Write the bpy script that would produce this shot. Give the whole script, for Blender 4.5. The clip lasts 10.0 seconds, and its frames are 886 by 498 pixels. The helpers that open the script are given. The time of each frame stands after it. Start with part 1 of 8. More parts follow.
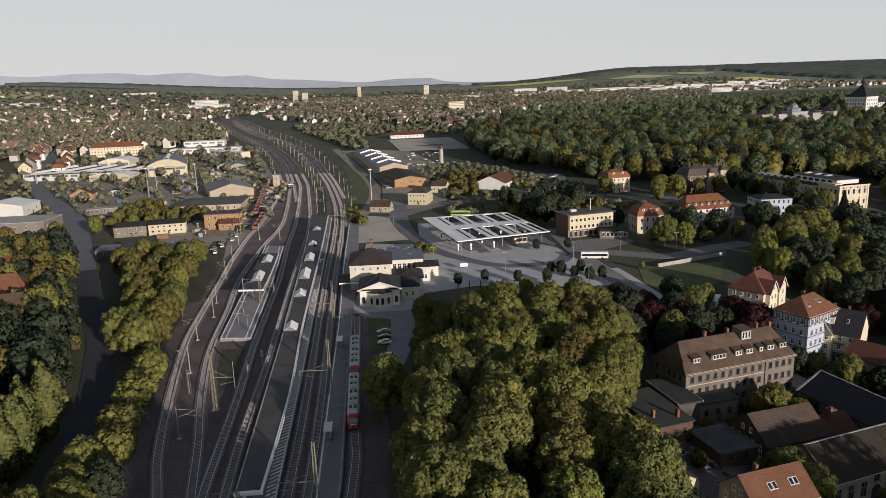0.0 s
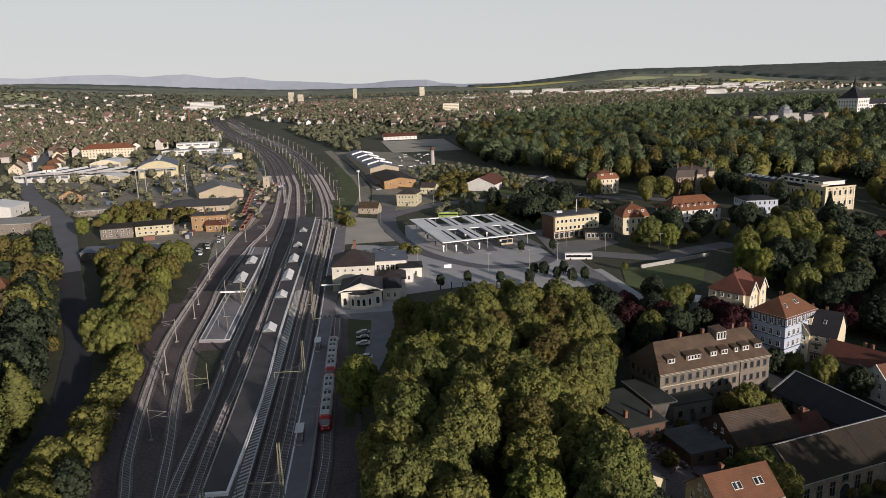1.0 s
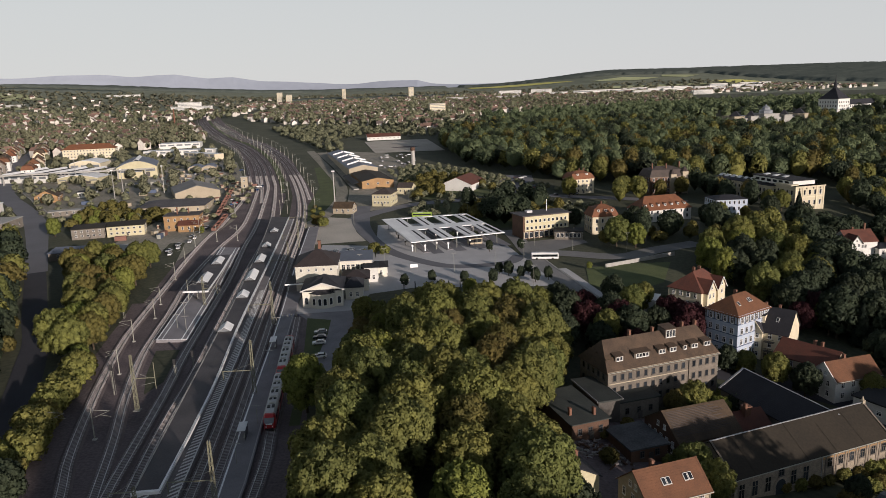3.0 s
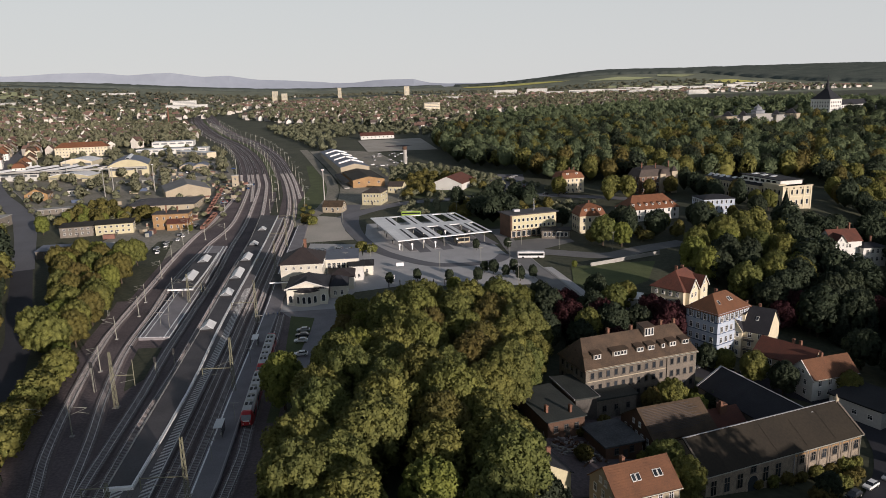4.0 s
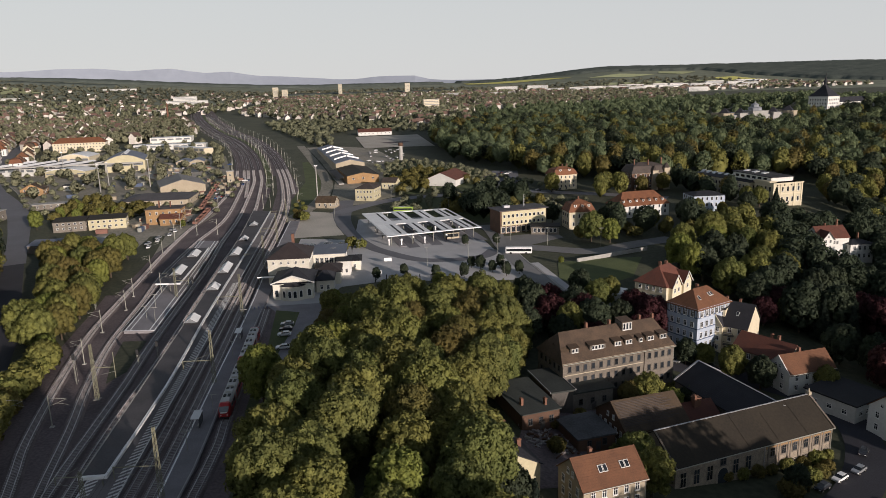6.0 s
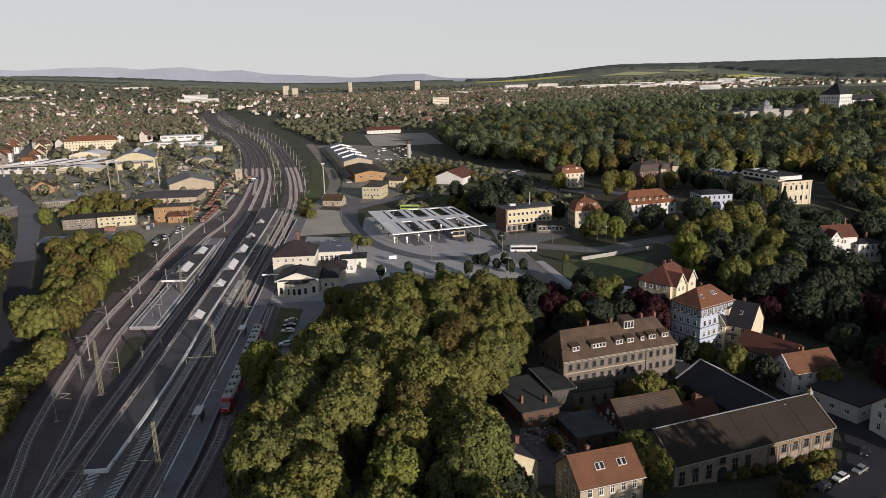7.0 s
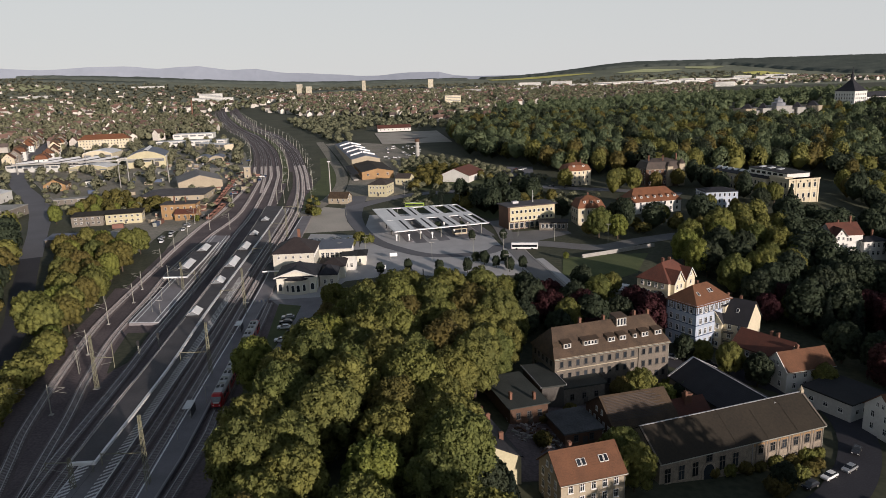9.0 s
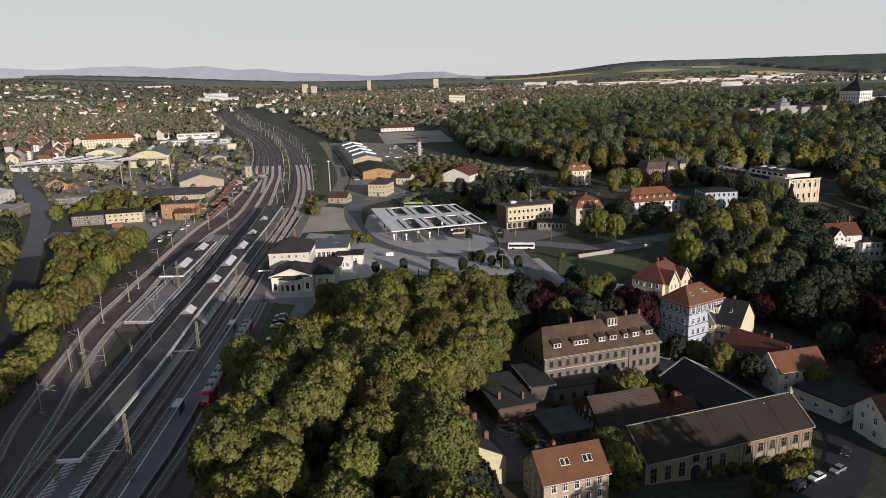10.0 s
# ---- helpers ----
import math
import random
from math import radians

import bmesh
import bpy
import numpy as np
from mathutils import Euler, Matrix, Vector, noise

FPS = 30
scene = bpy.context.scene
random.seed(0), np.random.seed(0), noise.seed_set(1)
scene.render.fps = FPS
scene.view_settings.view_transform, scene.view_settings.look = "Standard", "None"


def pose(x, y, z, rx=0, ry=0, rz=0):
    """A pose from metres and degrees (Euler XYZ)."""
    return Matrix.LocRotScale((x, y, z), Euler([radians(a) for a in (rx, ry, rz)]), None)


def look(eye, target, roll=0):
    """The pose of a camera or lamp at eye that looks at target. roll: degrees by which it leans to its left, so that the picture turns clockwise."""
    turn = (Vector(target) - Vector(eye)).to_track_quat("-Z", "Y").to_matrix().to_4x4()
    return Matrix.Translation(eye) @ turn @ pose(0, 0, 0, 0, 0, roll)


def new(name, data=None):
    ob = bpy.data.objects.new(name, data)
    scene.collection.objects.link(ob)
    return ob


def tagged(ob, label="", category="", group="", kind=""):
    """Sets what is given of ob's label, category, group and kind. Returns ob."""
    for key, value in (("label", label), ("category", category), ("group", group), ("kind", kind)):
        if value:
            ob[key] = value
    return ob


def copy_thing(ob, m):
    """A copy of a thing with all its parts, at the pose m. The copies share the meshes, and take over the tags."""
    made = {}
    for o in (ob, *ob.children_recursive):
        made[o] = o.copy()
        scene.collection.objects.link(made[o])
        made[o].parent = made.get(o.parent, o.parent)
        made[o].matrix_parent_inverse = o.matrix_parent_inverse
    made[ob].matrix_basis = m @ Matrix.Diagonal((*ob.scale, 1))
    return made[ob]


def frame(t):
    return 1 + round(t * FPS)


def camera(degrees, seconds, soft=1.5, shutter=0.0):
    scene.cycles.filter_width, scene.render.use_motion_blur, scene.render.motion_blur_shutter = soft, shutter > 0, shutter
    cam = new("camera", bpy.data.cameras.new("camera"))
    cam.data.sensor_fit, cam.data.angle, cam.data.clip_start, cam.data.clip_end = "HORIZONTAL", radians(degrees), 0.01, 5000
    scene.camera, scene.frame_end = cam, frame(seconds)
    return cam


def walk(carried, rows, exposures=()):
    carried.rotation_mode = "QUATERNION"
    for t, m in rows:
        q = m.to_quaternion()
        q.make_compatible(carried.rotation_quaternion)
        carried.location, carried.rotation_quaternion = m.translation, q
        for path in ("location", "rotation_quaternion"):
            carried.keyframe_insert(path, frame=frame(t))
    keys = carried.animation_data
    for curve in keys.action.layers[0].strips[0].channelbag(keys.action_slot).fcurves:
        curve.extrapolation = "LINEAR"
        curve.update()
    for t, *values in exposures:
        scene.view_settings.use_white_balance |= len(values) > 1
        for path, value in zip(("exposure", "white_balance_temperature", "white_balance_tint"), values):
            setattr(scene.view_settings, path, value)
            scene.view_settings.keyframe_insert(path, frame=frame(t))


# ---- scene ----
cam = camera(64.7, 10.0, soft=0.85)
PATH = [
    (0, (-1.472, 0.357, 75.666), (-1.434, 2.307, 75.223), -1.9),
    (0.5, (1.418, 0.116, 75.603), (1.459, 2.066, 75.163), -1.9),
    (1, (4.309, -0.16, 75.445), (4.355, 1.791, 75.006), -1.9),
    (1.5, (7.235, -0.47, 75.339), (7.285, 1.481, 74.9), -1.9),
    (2, (10.104, -0.808, 75.263), (10.159, 1.143, 74.825), -1.9),
    (2.5, (12.856, -1.126, 75.087), (12.918, 0.825, 74.649), -1.9),
    (4, (20.052, -2.756, 74.818), (20.13, -0.807, 74.377), -1.7),
    (4.5, (21.812, -3.33, 74.69), (21.894, -1.381, 74.248), -1.6),
    (5, (23.429, -3.829, 74.561), (23.515, -1.881, 74.118), -1.6),
    (5.5, (24.792, -4.424, 74.503), (24.875, -2.476, 74.056), -1.6),
    (7, (28.31, -5.533, 74.382), (28.354, -3.585, 73.928), -1.6),
    (7.5, (29.531, -5.923, 74.331), (29.561, -3.976, 73.875), -1.7),
    (8, (30.872, -6.152, 74.232), (30.885, -4.205, 73.775), -1.7),
    (8.5, (32.623, -6.288, 74.156), (32.626, -4.342, 73.698), -1.7),
    (9, (34.494, -6.467, 74.077), (34.496, -4.52, 73.619), -1.8),
    (9.5, (36.437, -6.624, 73.998), (36.434, -4.677, 73.539), -1.8),
    (10, (38.722, -6.707, 73.924), (38.707, -4.76, 73.466), -1.8),
]
walk(cam, [(t, look(eye, target, roll)) for t, eye, target, roll in PATH],
     [(0.0, 0.18, 6180, 17)])

# ---- sky and sun: a low sun behind the camera's right shoulder, pale hazy sky ----
SUN_AZ, SUN_EL = radians(147), radians(10.5)
world = bpy.data.worlds.new("sky")
scene.world = world
world.use_nodes = True
wn = world.node_tree.nodes
sky = wn.new("ShaderNodeTexSky")
sky.sky_type, sky.sun_disc = "NISHITA", False
sky.sun_elevation, sky.sun_rotation = SUN_EL, SUN_AZ
sky.air_density, sky.dust_density, sky.ozone_density, sky.altitude = 1.3, 0.25, 1.0, 300
wn["Background"].inputs["Strength"].default_value = 0.078
haze = wn.new("ShaderNodeHueSaturation")
haze.inputs["Saturation"].default_value = 0.7
haze.inputs["Value"].default_value = 0.98
# a pale veil of haze, thickest at the horizon and thinning with height
way = wn.new("ShaderNodeTexCoord")
split = wn.new("ShaderNodeSeparateXYZ")
thin = wn.new("ShaderNodeMapRange")
thin.interpolation_type = "SMOOTHSTEP"
thin.inputs["From Min"].default_value, thin.inputs["From Max"].default_value = 0.04, 0.6
thin.inputs["To Min"].default_value, thin.inputs["To Max"].default_value = 0.9, 0.0
veil = wn.new("ShaderNodeMix")
veil.data_type = "RGBA"
veil.inputs[7].default_value = (7.25, 7.5, 7.05, 1)
wl = world.node_tree.links
wl.new(way.outputs["Generated"], split.inputs[0])
wl.new(split.outputs["Z"], thin.inputs["Value"])
wl.new(thin.outputs[0], veil.inputs[0])
wl.new(sky.outputs[0], haze.inputs["Color"])
wl.new(haze.outputs[0], veil.inputs[6])
wl.new(veil.outputs[2], wn["Background"].inputs["Color"])
sun_way = Vector((math.sin(SUN_AZ) * math.cos(SUN_EL), math.cos(SUN_AZ) * math.cos(SUN_EL), math.sin(SUN_EL)))
sun = new("sun", bpy.data.lights.new("sun", "SUN"))
sun.data.energy, sun.data.angle, sun.data.color = 4.5, radians(0.8), (1.0, 0.87, 0.72)
sun.matrix_world = look(sun_way * 900, (0, 0, 0))
# ---- materials ----
def mat(name, col, col2=None, scale=1.0, rough=0.8, bump=0.3, metal=0.0, spread=0.12, fine=8.0, island=False, spec=0.3):
    """A surface of two mottled tones at two scales, varied from object to object."""
    m = bpy.data.materials.new(name)
    m.use_nodes = True
    n, l = m.node_tree.nodes, m.node_tree.links
    b = n["Principled BSDF"]
    b.inputs["Roughness"].default_value, b.inputs["Metallic"].default_value = rough, metal
    b.inputs["Specular IOR Level"].default_value = spec
    col2 = col2 or tuple(c * 0.7 for c in col)
    tc = n.new("ShaderNodeTexCoord")
    big, small = n.new("ShaderNodeTexNoise"), n.new("ShaderNodeTexNoise")
    big.inputs["Scale"].default_value, big.inputs["Detail"].default_value = scale, 5
    small.inputs["Scale"].default_value, small.inputs["Detail"].default_value = scale * fine, 3
    add = n.new("ShaderNodeMath"); add.operation = "MULTIPLY_ADD"
    add.inputs[1].default_value = 0.5
    half = n.new("ShaderNodeMath"); half.operation = "MULTIPLY"
    half.inputs[1].default_value = 0.5
    ramp = n.new("ShaderNodeValToRGB")
    ramp.color_ramp.elements[0].position, ramp.color_ramp.elements[1].position = 0.36, 0.64
    ramp.color_ramp.elements[0].color, ramp.color_ramp.elements[1].color = (*col2, 1), (*col, 1)
    hsv = n.new("ShaderNodeHueSaturation")
    rnd = n.new("ShaderNodeNewGeometry" if island else "ShaderNodeObjectInfo")
    mr = n.new("ShaderNodeMapRange")
    mr.inputs["To Min"].default_value, mr.inputs["To Max"].default_value = 1 - spread, 1 + spread
    for t in (big, small):
        l.new(tc.outputs["Object"], t.inputs["Vector"])
    l.new(small.outputs[0], half.inputs[0])
    l.new(big.outputs[0], add.inputs[0])
    l.new(half.outputs[0], add.inputs[2])
    l.new(add.outputs[0], ramp.inputs[0])
    l.new(rnd.outputs["Random Per Island" if island else "Random"], mr.inputs["Value"])
    l.new(mr.outputs[0], hsv.inputs["Value"])
    l.new(ramp.outputs[0], hsv.inputs["Color"])
    l.new(hsv.outputs[0], b.inputs["Base Color"])
    if bump:
        bp = n.new("ShaderNodeBump")
        bp.inputs["Strength"].default_value, bp.inputs["Distance"].default_value = bump, 0.05
        l.new(small.outputs[0], bp.inputs["Height"])
        l.new(bp.outputs[0], b.inputs["Normal"])
    return m


def tile_mat(name, col, col2, row=0.34, rough=0.75):
    """Roof tiles: rows across the slope as relief, mottled and weathered tones."""
    m = mat(name, col, col2, 0.35, rough, 0.0, spread=0.1, fine=14)
    n, l = m.node_tree.nodes, m.node_tree.links
    tc = n.new("ShaderNodeTexCoord")
    w = n.new("ShaderNodeTexWave")
    w.wave_type, w.bands_direction, w.wave_profile = "BANDS", "Z", "SAW"
    w.inputs["Scale"].default_value = 0.314 / row
    w.inputs["Distortion"].default_value = 0.4
    bp = n.new("ShaderNodeBump")
    bp.inputs["Strength"].default_value, bp.inputs["Distance"].default_value = 0.6, 0.06
    l.new(tc.outputs["Object"], w.inputs["Vector"])
    l.new(w.outputs["Fac"], bp.inputs["Height"])
    l.new(bp.outputs[0], n["Principled BSDF"].inputs["Normal"])
    return m


def leaf_mat(name, col, col2, spread=0.28, scale=0.16):
    m = mat(name, col, col2, scale, 0.62, 0.0, spread=spread, fine=3, island=True, spec=0.06)
    n, l = m.node_tree.nodes, m.node_tree.links
    b = n["Principled BSDF"]
    tr = n.new("ShaderNodeBsdfTranslucent")
    mix = n.new("ShaderNodeMixShader")
    mix.inputs[0].default_value = 0.25
    oi = n.new("ShaderNodeObjectInfo")
    mr = n.new("ShaderNodeMapRange")
    mr.inputs["To Min"].default_value, mr.inputs["To Max"].default_value = 0.488, 0.510
    hs = n.new("ShaderNodeHueSaturation")
    src = b.inputs["Base Color"].links[0].from_socket
    l.new(oi.outputs["Random"], mr.inputs["Value"])
    l.new(mr.outputs[0], hs.inputs["Hue"])
    l.new(src, hs.inputs["Color"])
    l.new(hs.outputs[0], b.inputs["Base Color"])
    l.new(hs.outputs[0], tr.inputs["Color"])
    l.new(b.outputs[0], mix.inputs[1])
    l.new(tr.outputs[0], mix.inputs[2])
    l.new(mix.outputs[0], n["Material Output"].inputs["Surface"])
    return m


M_GROUND = mat("undergrowth", (0.080, 0.082, 0.050), (0.036, 0.042, 0.025), 0.03, 0.95, 0.6, fine=20)
M_GRASS = mat("lawn", (0.098, 0.116, 0.045), (0.058, 0.074, 0.030), 0.12, 0.95, 0.5, fine=16)
M_BALLAST = mat("ballast", (0.150, 0.122, 0.118), (0.086, 0.070, 0.068), 0.15, 0.95, 0.8, fine=30)
M_YARD = mat("cinder_yard", (0.178, 0.142, 0.142), (0.080, 0.064, 0.066), 0.06, 0.95, 0.6, fine=25)
# asphalt darkened and blued, so the streets' shade is in the base colour
M_SHADED_ASPHALT = mat("asphalt", (0.044, 0.044, 0.052), (0.030, 0.030, 0.036), 0.08, 0.88, 0.3, fine=30)
M_PAVING = mat("paving", (0.42, 0.415, 0.415), (0.335, 0.33, 0.33), 0.12, 0.85, 0.2, fine=22)
M_PLATFORM = mat("platform_slabs", (0.27, 0.255, 0.265), (0.19, 0.18, 0.187), 0.2, 0.85, 0.2, fine=20)
M_GRAVEL = mat("gravel_lot", (0.45, 0.41, 0.35), (0.33, 0.305, 0.26), 0.05, 0.95, 0.5, fine=30)
M_KERB = mat("concrete", (0.38, 0.37, 0.34), (0.28, 0.27, 0.25), 0.5, 0.8, 0.2)
M_WHITE = mat("white_paint", (0.82, 0.82, 0.81), (0.70, 0.70, 0.69), 0.6, 0.5, 0.05)
M_BITUMEN = mat("roofing_felt", (0.030, 0.030, 0.032), (0.018, 0.018, 0.020), 0.12, 0.8, 0.25, fine=18)
M_BITUMEN_B = mat("brown_roofing_felt", (0.040, 0.032, 0.022), (0.024, 0.020, 0.015), 0.10, 0.82, 0.25, fine=18)
M_CANOPY = mat("white_metal_roof", (0.78, 0.78, 0.77), (0.68, 0.68, 0.67), 0.25, 0.45, 0.1)
M_STEEL = mat("galvanised_steel", (0.36, 0.36, 0.31), (0.26, 0.26, 0.22), 1.0, 0.5, 0.1, metal=0.3)
M_OLIVE = mat("olive_mast_paint", (0.23, 0.225, 0.15), (0.16, 0.155, 0.11), 1.0, 0.6, 0.1)
M_RAIL = mat("rail_steel", (0.66, 0.64, 0.64), (0.48, 0.45, 0.44), 0.8, 0.35, 0.1, metal=0.4)
M_SLEEPER = mat("sleeper", (0.34, 0.31, 0.30), (0.23, 0.21, 0.205), 0.8, 0.9, 0.3)
M_GLASS = mat("window_glass", (0.03, 0.035, 0.04), (0.02, 0.024, 0.03), 0.8, 0.12, 0.0, spread=0.5, spec=0.6)
M_FRAME = mat("window_frame", (0.70, 0.69, 0.66), (0.60, 0.59, 0.56), 2, 0.5, 0.0)
M_FRAME_D = mat("dark_window_frame", (0.10, 0.09, 0.08), (0.06, 0.055, 0.05), 2, 0.5, 0.0)
M_BRICK = mat("brick_chimney", (0.21, 0.105, 0.068), (0.14, 0.072, 0.05), 1.5, 0.9, 0.5)
M_BARK = mat("bark", (0.10, 0.075, 0.05), (0.05, 0.04, 0.03), 1.2, 0.95, 0.8)
M_RED = mat("red_train_paint", (0.42, 0.020, 0.022), (0.36, 0.018, 0.02), 0.5, 0.35, 0.0, spec=0.5)
M_TROOF = mat("train_roof", (0.50, 0.50, 0.50), (0.40, 0.40, 0.40), 0.6, 0.5, 0.1)
M_DARK = mat("dark_steel", (0.035, 0.035, 0.036), (0.02, 0.02, 0.02), 1, 0.6, 0.1)
M_TYRE = mat("tyre", (0.03, 0.03, 0.03), (0.02, 0.02, 0.02), 2, 0.9, 0.0)
T_RED = tile_mat("orange_clay_tiles", (0.172, 0.078, 0.040), (0.105, 0.050, 0.028))
T_RED2 = tile_mat("red_clay_tiles", (0.205, 0.084, 0.040), (0.13, 0.057, 0.031))
T_BROWN = tile_mat("brown_clay_tiles", (0.098, 0.066, 0.040), (0.044, 0.032, 0.022))
T_DARKRED = tile_mat("dark_red_tiles", (0.15, 0.055, 0.036), (0.09, 0.04, 0.03))
T_SLATE = tile_mat("slate", (0.032, 0.032, 0.038), (0.020, 0.020, 0.024), 0.25)
T_SLATEB = tile_mat("brown_slate", (0.085, 0.066, 0.055), (0.05, 0.042, 0.038), 0.25)
W_CREAM = mat("cream_render", (0.62, 0.55, 0.40), (0.52, 0.46, 0.33), 0.15, 0.9, 0.15, fine=12)
W_YELLOW = mat("yellow_render", (0.54, 0.49, 0.32), (0.44, 0.395, 0.26), 0.15, 0.9, 0.15, fine=12)
W_WHITE = mat("white_render", (0.66, 0.65, 0.61), (0.56, 0.55, 0.51), 0.15, 0.9, 0.15, fine=12)
W_GREY = mat("grey_render", (0.215, 0.19, 0.158), (0.135, 0.12, 0.10), 0.15, 0.92, 0.25, fine=12)
# pale blue, dimmed so the partial shade on the villa is in the colour
W_BLUE = mat("pale_blue_render", (0.43, 0.48, 0.56), (0.35, 0.40, 0.47), 0.15, 0.9, 0.15, fine=12)
W_BRICK = mat("brick_wall", (0.135, 0.078, 0.052), (0.085, 0.052, 0.037), 0.3, 0.92, 0.5, fine=14)
W_OCHRE = mat("ochre_brick", (0.36, 0.225, 0.105), (0.25, 0.155, 0.08), 0.3, 0.92, 0.4, fine=14)
W_STONE = mat("rubble_stone", (0.33, 0.275, 0.21), (0.17, 0.145, 0.115), 0.9, 0.95, 0.7, fine=5)
W_TAN = mat("tan_render", (0.42, 0.36, 0.265), (0.33, 0.28, 0.205), 0.15, 0.9, 0.2, fine=12)
L_GREEN = leaf_mat("lime_leaves", (0.240, 0.236, 0.066), (0.132, 0.140, 0.048), 0.2)
L_FRESH = leaf_mat("deep_spring_leaves", (0.196, 0.208, 0.064), (0.104, 0.120, 0.044), 0.2)
# lowered and blued so that part of the trees' shade sits in the colour
L_DARK = leaf_mat("dark_leaves", (0.070, 0.086, 0.050), (0.034, 0.045, 0.031), 0.16)
L_OLIVE = leaf_mat("bronze_young_leaves", (0.204, 0.172, 0.054), (0.112, 0.100, 0.038), 0.16)
L_PURPLE = leaf_mat("copper_leaves", (0.090, 0.036, 0.036), (0.050, 0.021, 0.024))
L_BRIGHT = leaf_mat("spring_leaves", (0.236, 0.258, 0.064), (0.144, 0.168, 0.046), 0.15)
L_PINE = leaf_mat("conifer_needles", (0.032, 0.044, 0.032), (0.020, 0.028, 0.021))
# lifted and blued: haze over the slope is put into the leaf colour
L_FAR = leaf_mat("hazed_wood_leaves", (0.185, 0.216, 0.108), (0.098, 0.128, 0.074), 0.08, 0.10)
M_WORKS = mat("works_ground", (0.34, 0.305, 0.255), (0.16, 0.158, 0.115), 0.03, 0.95, 0.5, fine=20)
M_ROAD = mat("worn_asphalt", (0.180, 0.180, 0.195), (0.135, 0.135, 0.145), 0.06, 0.85, 0.3, fine=30)
M_FELT = mat("weathered_platform_felt", (0.094, 0.088, 0.092), (0.056, 0.053, 0.056), 0.15, 0.8, 0.25, fine=18)
W_STATION = mat("pale_station_render", (0.64, 0.61, 0.52), (0.52, 0.49, 0.41), 0.25, 0.9, 0.15, fine=12)
M_SETTS = mat("grey_setts", (0.22, 0.215, 0.21), (0.16, 0.157, 0.153), 0.1, 0.85, 0.3, fine=24)
M_ENDGLASS = mat("dull_end_glazing", (0.20, 0.21, 0.22), (0.14, 0.15, 0.16), 0.8, 0.3, 0.0)
M_BLUEROOF = mat("blue_grey_sheet_roof", (0.135, 0.15, 0.19), (0.10, 0.112, 0.145), 0.1, 0.55, 0.1, fine=12)
T_STATION = tile_mat("dark_purple_brown_slate", (0.050, 0.038, 0.036), (0.030, 0.024, 0.024), 0.25)
W_OLD = mat("weathered_old_render", (0.20, 0.172, 0.14), (0.115, 0.10, 0.084), 0.25, 0.92, 0.25, fine=10)
T_TENEMENT = tile_mat("weathered_brown_tiles", (0.105, 0.070, 0.046), (0.046, 0.033, 0.024))
M_DECK = mat("bare_concrete_deck", (0.12, 0.122, 0.128), (0.055, 0.057, 0.06), 0.25, 0.9, 0.3, fine=9)
M_MOSSFELT = mat("mossy_roofing_felt", (0.052, 0.058, 0.052), (0.030, 0.034, 0.032), 0.2, 0.85, 0.25, fine=14)
M_ZINC = mat("zinc_flashing", (0.42, 0.42, 0.43), (0.32, 0.32, 0.33), 0.8, 0.45, 0.05, metal=0.3)
M_PALEROOF = mat("pale_zinc_roof", (0.30, 0.31, 0.33), (0.22, 0.23, 0.25), 0.15, 0.5, 0.1, metal=0.2)
# ---- helpers for building ----
def link_mesh(name, bm, material):
    me = bpy.data.meshes.new(name)
    bmesh.ops.recalc_face_normals(bm, faces=bm.faces)
    bm.to_mesh(me)
    bm.free()
    for m in material if isinstance(material, (list, tuple)) else [material]:
        me.materials.append(m)
    return me


def part(name, bm, material, parent=None, label=""):
    """One mesh object from a bmesh (or a ready mesh), under a thing or a part."""
    me = bm if isinstance(bm, bpy.types.Mesh) else link_mesh(name, bm, material)
    ob = new(name, me)
    if parent is not None:
        ob.parent = parent
    if label:
        ob["label"] = label
    return ob


def thing(name, label, category, x=0.0, y=0.0, z=0.0, rot=0.0, group="", kind=""):
    ob = new(name)
    ob.empty_display_size = 0.5
    ob.matrix_world = pose(x, y, z, 0, 0, rot)
    return tagged(ob, label, category, group, kind)


def box(bm, x, y, z, sx, sy, sz, rot=0.0, mi=0):
    """A box on its base centre (x, y, z)."""
    c, s = math.cos(radians(rot)), math.sin(radians(rot))
    v = []
    for dz in (0, sz):
        for dx, dy in ((-1, -1), (1, -1), (1, 1), (-1, 1)):
            a, b = dx * sx / 2, dy * sy / 2
            v.append(bm.verts.new((x + c * a - s * b, y + s * a + c * b, z + dz)))
    for f in ((0, 3, 2, 1), (4, 5, 6, 7), (0, 1, 5, 4), (1, 2, 6, 5), (2, 3, 7, 6), (3, 0, 4, 7)):
        bm.faces.new([v[i] for i in f]).material_index = mi
    return v


def slab(bm, pts, t, mi=0):
    """A plate: the polygon pts, and the same t lower."""
    top = [bm.verts.new(p) for p in pts]
    low = [bm.verts.new((p[0], p[1], p[2] - t)) for p in pts]
    bm.faces.new(top).material_index = mi
    bm.faces.new(low[::-1]).material_index = mi
    n = len(pts)
    for i in range(n):
        bm.faces.new((top[i], low[i], low[(i + 1) % n], top[(i + 1) % n])).material_index = mi


